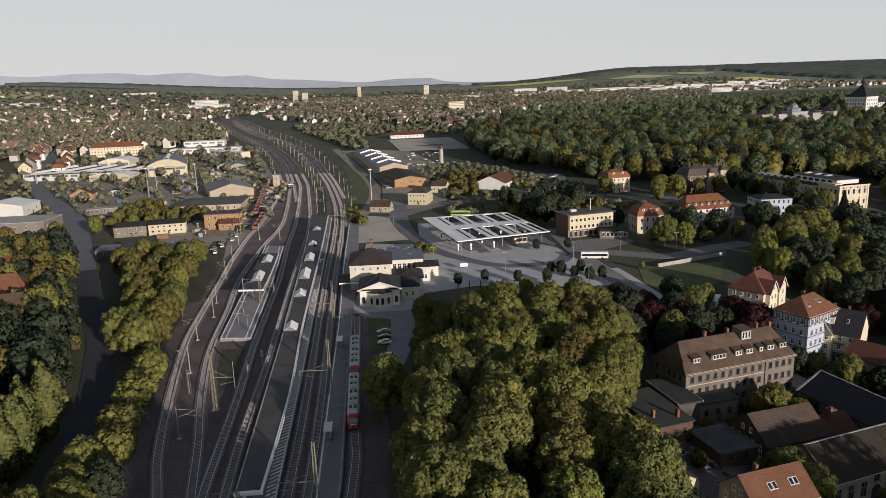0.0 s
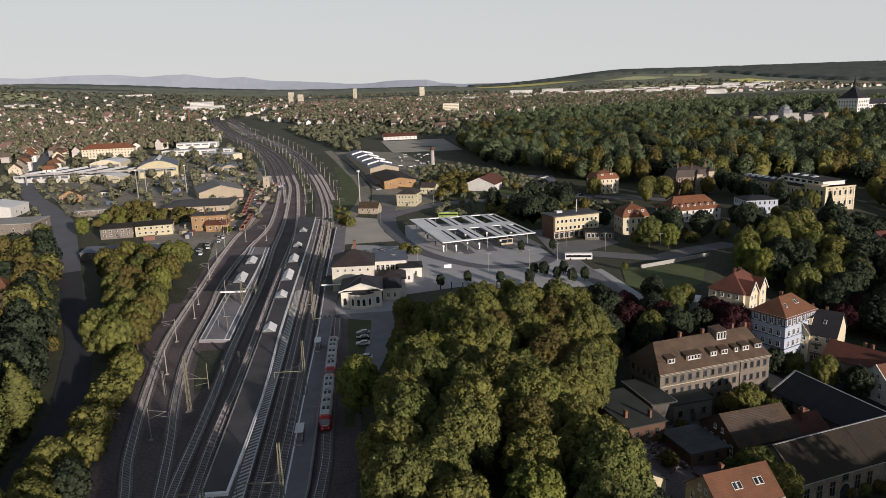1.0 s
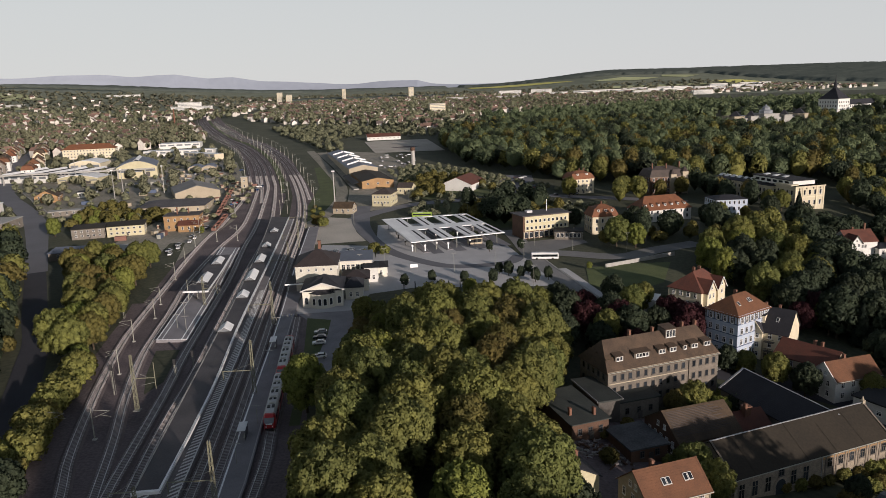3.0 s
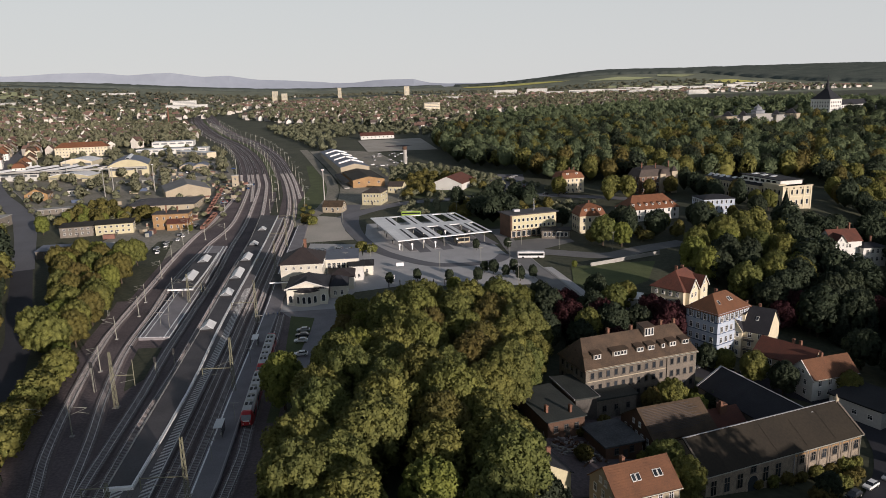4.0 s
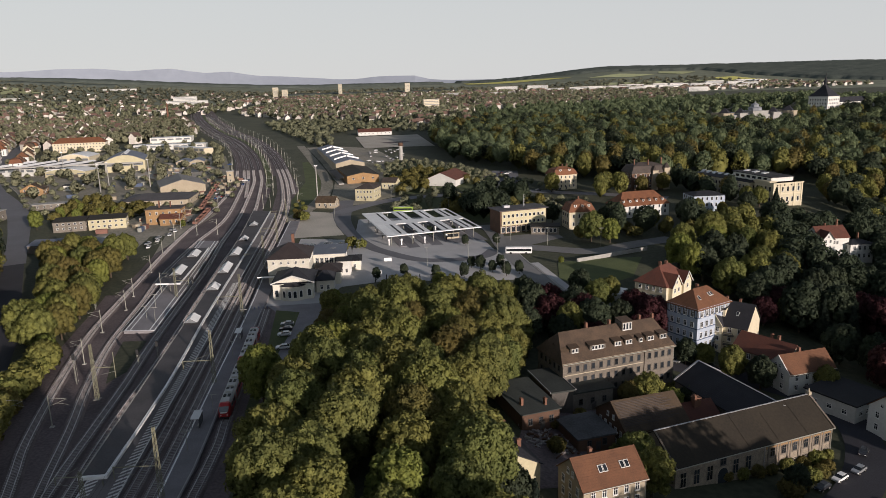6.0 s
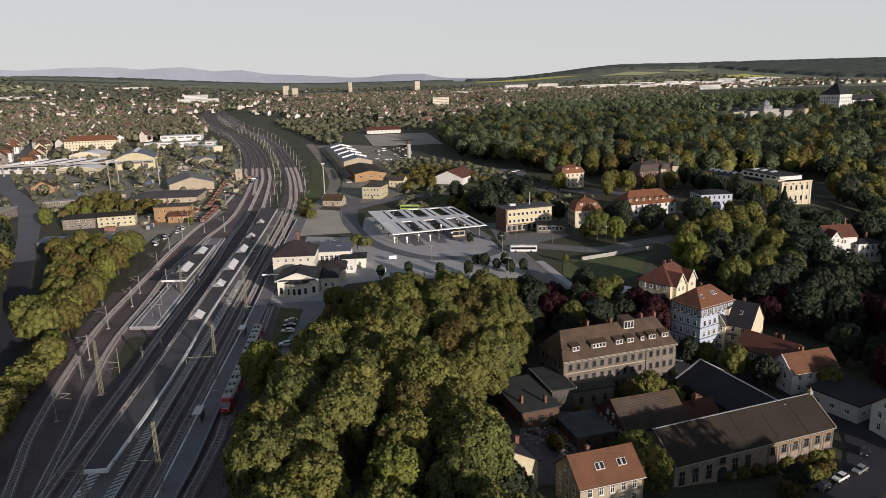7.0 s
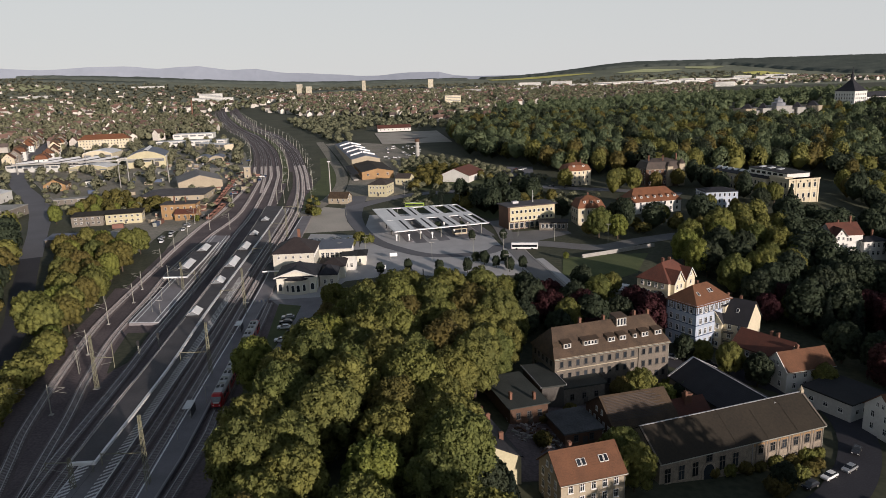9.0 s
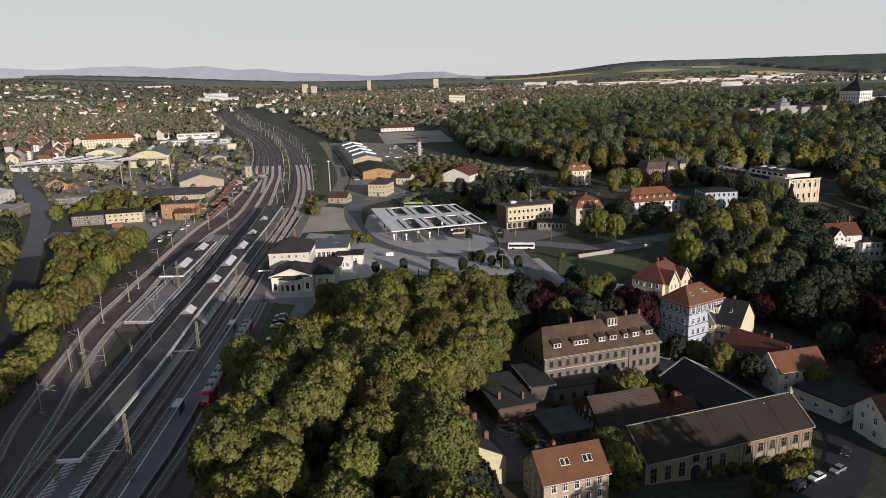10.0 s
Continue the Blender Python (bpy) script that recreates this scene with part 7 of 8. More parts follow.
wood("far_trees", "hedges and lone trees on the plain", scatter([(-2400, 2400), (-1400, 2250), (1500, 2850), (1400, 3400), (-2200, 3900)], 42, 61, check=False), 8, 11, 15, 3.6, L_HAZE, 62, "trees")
wood("garden_quarter", "dark garden trees below the castle", scatter([(300, 480), (420, 420), (640, 620), (760, 900), (700, 980), (560, 900), (470, 700)], 15, 65, 3), 15, 7.2, 220, 1.2, L_DARK, 66, "trees")
far_houses("villa_quarter", "villas with dark roofs among garden trees", scatter([(330, 500), (430, 430), (680, 680), (760, 880), (560, 780), (480, 680)], 44, 67, 6), 68, 12, 18, (7, 10))
M_RAPE = mat("rapeseed_field", (0.68, 0.62, 0.16), (0.56, 0.53, 0.14), 0.01, 0.95, 0)
M_CROP = mat("green_crop_field", (0.47, 0.48, 0.25), (0.37, 0.39, 0.20), 0.01, 0.95, 0)


def field(pts, material, label):
    return patch("field", pts, material, 2.0, label, "field", 45)


def apartment_slab(x, y, rot, w, d, h, floors, label, wall=None):
    """A long block of flats: body, flat roof and a window band for each storey."""
    ob = thing("apartment_block", label, "apartment block", x, y, terrain(x, y), rot, "far apartment blocks")
    bm = bmesh.new()
    box(bm, 0, 0, -4, w, d, h + 4)
    part("wall", bm, wall or W_CREAM, ob)
    bm = bmesh.new()
    box(bm, 0, 0, h, w + 0.8, d + 0.8, 0.6)
    part("roof", bm, M_KERB, ob)
    for i in range(floors):
        bm = bmesh.new()
        box(bm, 0, -d / 2, h * (i + 0.42) / floors, w - 3, 0.3, h / floors * 0.36)
        part("window_band", bm, M_ENDGLASS, ob)
    return ob


for x, y, r, w, h, n in ((900, 2560, 8, 80, 17, 5), (790, 2400, 4, 60, 15, 5), (1120, 2700, 12, 70, 16, 5), (1290, 2760, 6, 60, 17, 5), (960, 2300, -6, 60, 14, 4), (1440, 2860, 14, 60, 15, 5), (680, 2540, 10, 50, 16, 5),
                         (400, 2830, 5, 90, 20, 6), (520, 2800, 0, 80, 22, 6), (560, 2640, 0, 60, 14, 4), (320, 2300, 10, 80, 14, 4), (160, 2350, -8, 70, 14, 4), (-705, 2355, 4, 130, 12, 3), (-720, 2385, 6, 74, 24, 6), (-1510, 2730, 4, 150, 7, 2), (-1380, 3520, 12, 150, 8, 2), (1180, 2480, 20, 80, 13, 4)):
    apartment_slab(x, y, r, w, 14, h, n, "pale long block of flats in the far town", W_WHITE)
RA = random.Random(14)
for i in range(16):
    x = 640 + 52 * i + RA.uniform(-14, 14)
    apartment_slab(x, 2640 + 0.16 * (x - 640) + RA.choice((-140, -60, 30, 120)), RA.uniform(-4, 14), RA.uniform(50, 100), 14, RA.uniform(13, 19), 2, "long white block of flats in the far town", W_WHITE)
for x, y, w, h in ((-462, 2590, 20, 44), (-424, 2560, 20, 36), (66, 1525, 34, 26), (8, 2900, 20, 44), (-260, 2880, 14, 46)):
    apartment_slab(x, y, 10, w, 14, h, max(5, int(h / 3)), "pale tower block above the far roofs", W_CREAM)
# ---- castle and palace on the hill ----
cs = thing("castle", "white castle with dark steep roof and slim spire", "castle", 590, 952, terrain(590, 952) - 3, -63)
bm = bmesh.new()
box(bm, 0, 0, -8, 28, 26, 29.5)
part("tower_block", bm, W_WHITE, cs)
bm = bmesh.new()
box(bm, 0, 0, 21.0, 28.8, 26.8, 0.7)
part("cornice", bm, W_WHITE, cs)
bm = bmesh.new()
rings = [[bm.verts.new((sx * a, sy * b, z)) for sx, sy in ((-1, -1), (1, -1), (1, 1), (-1, 1))] for a, b, z in ((14.8, 13.8, 21.7), (10.2, 9.4, 26), (5.8, 5.2, 31), (2.4, 2.2, 35.5))]
for p, q in zip(rings, rings[1:]):
    for i in range(4):
        bm.faces.new((p[i], p[(i + 1) % 4], q[(i + 1) % 4], q[i]))
bm.faces.new(rings[-1]), bm.faces.new(rings[0][::-1])
cr = part("castle_roof", bm, T_SLATE, cs)
bm = bmesh.new()
for z0, z1, r0, r1 in ((35.2, 37, 3.2, 2.8), (37, 41, 2.1, 2.1), (41, 42, 2.9, 2.5), (42, 44, 2.5, 1.1), (44, 46, 1.0, 1.0), (46, 47, 1.4, 0.7), (47, 53, 0.45, 0.1)):
    tube(bm, (0, 0, z0), (0, 0, z1), r0, 8, r1)
part("spire", bm, T_SLATE, cr, "dark lantern and onion-topped spire")
for i in range(4):
    row_of_windows(cs, "f", 7, 1.2 + i * 4.9, 28, 26, (1.7, 2.7), 1.2, M_FRAME_D, "plain")
    row_of_windows(cs, "r", 6, 1.2 + i * 4.9, 28, 26, (1.7, 2.7), 1.2, M_FRAME_D, "plain")
bm = bmesh.new()
box(bm, 7.5, 55, -8, 13, 84, 22)
part("wing", bm, W_WHITE, cs)
bm = bmesh.new()
for p in roof_planes("hip", 84, 13, 14, 6, 0.5):
    slab(bm, [(7.5 - b, 55 + a, c) for a, b, c in p], 0.3)
part("wing_roof", bm, T_SLATE, cs)
for i in range(3):
    bm = bmesh.new()
    for k in range(20):
        box(bm, 14.05, 15.5 + 4.1 * k, 1.0 + 4.4 * i, 0.14, 1.7, 2.4)
    part("wing_windows", bm, M_GLASS, cs)
pl = house("grand pale stone palace museum with stepped domed centre", 448, 862, 6, 96, 26, 14.5, 2.6, M_KERB, M_PALEROOF, "hip", 2, 24, 6, 4, size=(1.7, 3.4), name="palace", category="museum", cornice=W_TAN, door=False)
for u, w, h, dome in ((0, 20, 18.5, True), (-42, 13, 16.5, False), (-22, 10, 16.5, False), (22, 10, 16.5, False), (42, 13, 17.5, False)):
    bm = bmesh.new()
    box(bm, u, -2, 0, w, 30, h)
    box(bm, u, -2, h, w + 1.0, 31, 0.6)
    pv = part("pavilion", bm, M_KERB if abs(u) < 40 else W_TAN, pl)
    bm = bmesh.new()
    if dome:
        for z0, z1, r0, r1 in ((0, 3.2, 8, 8), (3.2, 4.6, 8.4, 5.4), (4.6, 7.0, 4.6, 4.6), (7.0, 9.4, 4.9, 1.2), (9.4, 10.8, 0.9, 0.6)):
            tube(bm, (u, -4, h + 0.6 + z0), (u, -4, h + 0.6 + z1), r0, 8, r1)
    else:
        tube(bm, (u, -8, h + 0.6), (u, -8, h + 6.5), w * 0.7, 4, 1.0)
    part("pavilion_roof", bm, M_PALEROOF if dome else T_SLATE, pv)

# fields and far mountains
field([(1414, 3305), (1533, 3300), (1560, 2990), (1422, 2941)], M_RAPE, "yellow rapeseed field on the hillside")
field([(330, 4240), (578, 4264), (880, 3800), (560, 3860), (340, 4000)], M_RAPE, "yellow rapeseed strip before the hills")
field([(931, 3670), (1134, 3790), (1282, 3644), (1132, 3566)], M_CROP, "pale green field on the hillside")
field([(1345, 3790), (1498, 3662), (1400, 3584), (1310, 3690)], M_CROP, "pale green field on the hillside")
field([(900, 3300), (1350, 3180), (1380, 3080), (880, 3160)], M_CROP, "pale green field above the town")
field([(-1974, 3394), (-1761, 3354), (-1540, 3120), (-1640, 2980), (-1900, 3050)], M_CROP, "pale green field on the plain")
field([(-1500, 2560), (-1000, 2500), (-980, 2640), (-1520, 2700)], M_CROP, "pale green field on the plain")
field([(-700, 3200), (-100, 3300), (-100, 3440), (-720, 3360)], M_CROP, "pale green field beyond the town")
# the haze of distance is mixed into this pale blue base colour
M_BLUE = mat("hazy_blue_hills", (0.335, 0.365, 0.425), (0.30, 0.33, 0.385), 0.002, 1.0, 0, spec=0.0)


def ridge(name, label, radius, table, seed, material, low=40):
    """A far mountain chain: crest heights by bearing, falling to both sides."""
    bm = bmesh.new()
    rows = []
    for i in range(121):
        a = -0.62 + 1.24 * i / 120
        h = along(table, a) + 9 * noise.noise((a * 9, seed, 0)) + 5 * noise.noise((a * 31, seed, 1))
        rows.append([bm.verts.new((math.sin(a) * r, math.cos(a) * r, z)) for r, z in ((radius - 260, low), (radius - 90, low + (h - low) * 0.62), (radius, h), (radius + 90, low))])
    for p, q in zip(rows, rows[1:]):
        for k in range(3):
            bm.faces.new((p[k], p[k + 1], q[k + 1], q[k])).smooth = k < 1
    return tagged(part(name, bm, material), label, "hills", kind="structure")


# tenements along the works road
RT = random.Random(5)
for i in range(16):
    k = i / 15
    x, y = -372 - 150 * k, 690 + 330 * k
    for s in (-1, 1):
        if (i + s) % 5 == 0:
            continue
        house(RT.choice(("cream tenement with red tiled roof on the road", "pale tenement with steep red roof on the road", "old grey tenement with red roof on the road")), x + s * 17 + RT.uniform(-2, 2), y + RT.uniform(-4, 4), 24 + 90, 16, 11, RT.uniform(7.5, 11), 5.0,
              RT.choice((W_CREAM, W_WHITE, W_TAN, W_GREY)), RT.choice((T_RED, T_RED2, T_BROWN)), RT.choice(("gable", "hip", "mansard")), 3, 4, 2, 0, name="tenement", category="apartment house", group="road tenements", door=False)
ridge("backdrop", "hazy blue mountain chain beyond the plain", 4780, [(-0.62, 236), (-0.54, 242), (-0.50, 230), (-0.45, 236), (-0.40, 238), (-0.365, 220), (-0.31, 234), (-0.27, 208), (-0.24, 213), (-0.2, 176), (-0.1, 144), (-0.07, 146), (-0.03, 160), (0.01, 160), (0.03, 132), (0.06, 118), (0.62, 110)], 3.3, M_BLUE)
# ---- overhead line masts ----
def concrete_mast(x, y, h, arm, side):
    """A slim round mast with a cantilever that carries the contact wire."""
    m = thing("overhead_mast", "slim grey overhead line mast with cantilever", "mast", x, y, terrain(x, y), 0, "overhead masts")
    bm = bmesh.new()
    tube(bm, (0, 0, -0.5), (0, 0, h), 0.16, 8, 0.11)
    part("pole", bm, M_STEEL, m)
    bm = bmesh.new()
    box(bm, 0, 0, -0.6, 0.9, 0.9, 0.9)
    part("footing", bm, M_KERB, m)
    bm = bmesh.new()
    tube(bm, (0, 0, h - 0.5), (side * arm, 0, h - 0.9), 0.05, 5)
    tube(bm, (0, 0, h - 2.6), (side * arm * 0.95, 0, h - 1.0), 0.05, 5)
    tube(bm, (side * arm * 0.45, 0, h - 1.8), (side * arm * 1.05, 0, h - 2.3), 0.04, 5)
    part("cantilever", bm, M_STEEL, m)


def lattice_mast(x, y, h, rot=0, arm=0.0, level=0.5, drop=(1.6, 2.0)):
    """A tapering four-legged lattice mast with bracing, with a boom and drop post to one side."""
    m = thing("lattice_mast", "olive painted lattice mast beside the track", "mast", x, y, terrain(x, y), rot, "lattice masts")
    a, b = 0.42, 0.2
    for sx in (-1, 1):
        for sy in (-1, 1):
            bm = bmesh.new()
            tube(bm, (sx * a, sy * a, -0.3), (sx * b, sy * b, h), 0.06, 4)
            part("leg", bm, M_OLIVE, m)
    n = int(h / 0.9)
    for face in range(4):
        turn = Matrix.Rotation(face * math.pi / 2, 3, "Z")
        bm = bmesh.new()
        last = None
        for i in range(n + 1):
            k = i / n
            r = a + (b - a) * k
            u = -r if i % 2 else r
            ring = [bm.verts.new(turn @ Vector((u, -r + o, h * k + e))) for o, e in ((-0.03, -0.05), (0.03, -0.05), (0.03, 0.05), (-0.03, 0.05))]
            if last:
                for e in range(4):
                    bm.faces.new((last[e], last[(e + 1) % 4], ring[(e + 1) % 4], ring[e]))
            last = ring
        part("bracing", bm, M_OLIVE, m)
    bm = bmesh.new()
    box(bm, 0, 0, -0.7, 1.6, 1.6, 0.9)
    part("footing", bm, M_KERB, m)
    if arm:
        z = h * level
        for name, p, q, r in (("boom", (0, 0, z), (arm, 0, z), 0.1), ("drop_post", (arm, 0, z + drop[0]), (arm, 0, z - drop[1]), 0.1),
                              ("stay", (0.2, 0, z + 1.9), (arm * 0.7, 0, z + 0.05), 0.035), ("registration_arm", (arm * 0.35, 0, z - 1.9), (arm * 0.98, 0, z - 1.2), 0.045)):
            bm = bmesh.new()
            tube(bm, p, q, r, 5)
            part(name, bm, M_OLIVE if name in ("boom", "drop_post") else M_STEEL, m)


for x, y, h, arm, s in ((-70.3, 187.1, 7.8, 3.2, -1), (-60.1, 147.9, 7.9, 4.2, 1), (-76.8, 214.4, 7.8, 4.0, -1), (-78.5, 238.1, 7.5, 3.2, -1), (-71.9, 151.0, 6.4, 4.2, 1), (-82.5, 255.5, 7.4, 3.5, -1),
                        (-72.5, 257, 9, 4, 1), (-89, 292, 8, 3.6, -1), (-94.0, 321.4, 8.4, 3.6, -1), (-101, 360, 9, 4, 1), (-108, 392, 9, 4, -1), (-93, 372, 9, 4, 1), (-82, 372, 9, 4, -1)):
    concrete_mast(x, y, h, arm, s)
for x, y, h, r, arm, level, drop in ((-56.1, 162.6, 14.7, 0, 5.3, 0.58, (4.0, 2.9)), (-23.6, 114.9, 15.3, 180, 8.2, 0.49, (0.2, 2.4)), (-28.1, 167.7, 15.4, 180, 7.6, 0.47, (0.2, 2.4)), (-37.6, 114.1, 7.4, 180, 4.6, 0.86, (0.2, 1.6)),
                                     (-34.6, 226, 15, 180, 8, 0.48, (0.2, 2.4)), (-40.0, 290, 15, 180, 8, 0.48, (0.2, 2.4)), (-45.0, 346, 15, 180, 8, 0.48, (0.2, 2.4)), (-49.5, 400, 14, 180, 9, 0.5, (0.2, 2.4)), (-64.5, 250, 12, 0, 5, 0.6, (1.5, 2.4))):
    lattice_mast(x, y, h, r, arm, level, drop)
far_line = curve(AXIS[5:], 34)
for i, (q, n) in enumerate(list(zip(far_line, normals(far_line)))[1:28]):
    for off, s in ((-13.5, 1), (4.2, -1), (8.8, 1), (37.0, -1)):
        p = q + n * off
        concrete_mast(p.x, p.y, 9.5, 3.4, s)


def signal(x, y, h):
    m = thing("railway_signal", "tall grey railway signal with dark head", "signal", x, y, terrain(x, y), 0, "signals")
    bm = bmesh.new()
    tube(bm, (0, 0, -0.4), (0, 0, h), 0.09, 6)
    part("pole", bm, M_STEEL, m)
    bm = bmesh.new()
    box(bm, 0, -0.15, h - 1.4, 0.7, 0.25, 1.6)
    part("head", bm, M_DARK, m)
    bm = bmesh.new()
    for s in (-1, 1):
        tube(bm, (s * 0.35, 0.3, 0), (s * 0.35, 0.1, h - 1.5), 0.03, 4)
    part("ladder", bm, M_STEEL, m)


for x, y, h in ((-65.8, 172.7, 8.4), (-52.5, 181, 6), (-50.5, 190, 5), (-47.5, 206, 5), (-62, 262, 5), (-90, 240, 5)):
    signal(x, y, h)
# contact wires over the main lines
for off, top in ((0.0, 440), (-3.6, 440), (-7.3, 440)):
    line = curve(AXIS[1:7], 12)
    nn = normals(line)
    for hh, r in ((5.6, 0.022), (6.9, 0.022)):
        cu = bpy.data.curves.new("contact_wire", "CURVE")
        cu.dimensions, cu.bevel_depth, cu.bevel_resolution = "3D", r, 0
        spn = cu.splines.new("POLY")
        spn.points.add(len(line) - 1)
        for p, q, n in zip(spn.points, line, nn):
            v = q + n * off
            p.co = (v.x, v.y, terrain(v.x, v.y) + hh, 1)
        cu.materials.append(M_DARK)
        tagged(new("contact_wire", cu), "thin dark overhead wire above the track", "wire", "overhead wires")


# ---- goods wagons and clutter on the sidings ----
def wagon(x, y, rot, paint, label):
    t = thing("goods_wagon", label, "wagon", x, y, terrain(x, y) + 0.5, rot, "goods wagons")
    bm = bmesh.new()
    box(bm, 0, 0, 0.9, 11.5, 2.7, 0.25)
    part("underframe", bm, M_DARK, t)
    bm = bmesh.new()
    for s in (-1, 1):
        box(bm, 0, s * 1.3, 1.15, 11.4, 0.1, 1.5)
        box(bm, s * 5.65, 0, 1.15, 0.1, 2.5, 1.5)
        for k in range(6):
            box(bm, -5 + 2 * k, s * 1.38, 1.15, 0.12, 0.08, 1.5)
    part("side_wall", bm, paint, t)
    for u in (-3.6, 3.6):
        for s in (-1, 1):
            bm = bmesh.new()
            tube(bm, (u, s * 0.68, 0.46), (u, s * 0.82, 0.46), 0.46, 12)
            part("wheel", bm, M_DARK, t)


M_WAGON = mat("rusty_wagon_paint", (0.24, 0.12, 0.09), (0.16, 0.085, 0.065), 0.5, 0.7, 0.2)
for i in range(9):
    wagon(-113.5 - i * 2.0, 452 + i * 12.2, 99.5, M_WAGON, "rust-red open goods wagon on a siding")
for i in range(4):
    wagon(-102 - i * 1.4, 402 + i * 12.2, 97, M_WAGON, "rust-red open goods wagon on a siding")
house("pale silo house beside the sidings", -122.7, 566, 8, 5, 5, 10.0, 0.4, W_TAN, M_KERB, "flat", 2, 1, 1, 0, name="silo_house", category="silo", door=False)
house("ochre house with brown gabled roof by the road", -265, 540, 100, 14, 16, 5.0, 4.2, W_OCHRE, T_BROWN, "gable", 2, 4, 3, 3)
house("small white gatehouse in the yard", -244, 558, 12, 13, 9, 4.2, 0.4, W_WHITE, M_BITUMEN, "flat", 1, 5, 2, 2, name="gatehouse", category="building")
house("flat grey garage row by the road", -222, 478, 20, 22, 8, 3.4, 0.4, W_GREY, M_KERB, "flat", 1, 5, 0, 0, name="garage_row", category="garage", door=False)
house("brick shed beside the sidings", -118, 408, 5, 12, 9, 4.4, 2.0, W_OCHRE, T_DARKRED, "gable", 1, 3, 2, 2, name="shed", category="shed")
RS = random.Random(8)
for i in range(66):
    x, y = (RS.uniform(-146, -112), RS.uniform(395, 600)) if i < 40 else (RS.uniform(-235, -165), RS.uniform(575, 690))
    if free(x, y, 1.0):
        s = thing("timber_stack", "stacked sawn timber in the yard", "timber stack", x, y, terrain(x, y), RS.uniform(0, 180), "timber stacks")
        for k in range(3):
            bm = bmesh.new()
            box(bm, 0, 0, 0.1 + k * 0.8, RS.uniform(3, 5), 1.6, 0.7)
            part("timber_block", bm, W_TAN if RS.random() < 0.7 else M_WAGON, s)
RC = random.Random(31)
M_CRATE = mat("faded_blue_crate", (0.10, 0.13, 0.20), (0.07, 0.09, 0.14), 1.0, 0.6, 0.1)
for i in range(22):
    x, y = (RC.uniform(-150, -118), RC.uniform(375, 470)) if i < 9 else (RC.uniform(-250, -190), RC.uniform(470, 640))
    if free(x, y, 1.5):
        ct = thing("container", RC.choice(("faded steel container in the yard", "grey steel container among weeds")), "container", x, y, terrain(x, y) + 0.1, RC.choice((10, 100)) + RC.uniform(-8, 8), "containers")
        bm = bmesh.new()
        box(bm, 0, 0, 0, 6.0, 2.4, 2.5)
        bmesh.ops.bevel(bm, geom=bm.edges[:], offset=0.08, segments=1, affect="EDGES")
        part("body", bm, RC.choice((M_CRATE, M_WAGON, M_STEEL, W_TAN)), ct)
        bm = bmesh.new()
        box(bm, -3.03, 0, 0.15, 0.06, 2.1, 2.2)
        part("door", bm, M_STEEL, ct)
# long white pipe bridge over the works
pb = thing("pipe_bridge", "long cream pipe bridge on tall trestles", "pipe bridge", -292, 648, terrain(-292, 648), 9)
bm = bmesh.new()
box(bm, 0, 0, 8.2, 132, 1.8, 1.3)
part("bridge_deck", bm, M_KERB, pb)
for i in range(6):
    bm = bmesh.new()
    tube(bm, (-62 + 24 * i, -1.4, -1), (-62 + 24 * i, -0.6, 8.3), 0.35, 6)
    tube(bm, (-62 + 24 * i, 1.4, -1), (-62 + 24 * i, 0.6, 8.3), 0.35, 6)
    part("trestle", bm, M_KERB, pb)


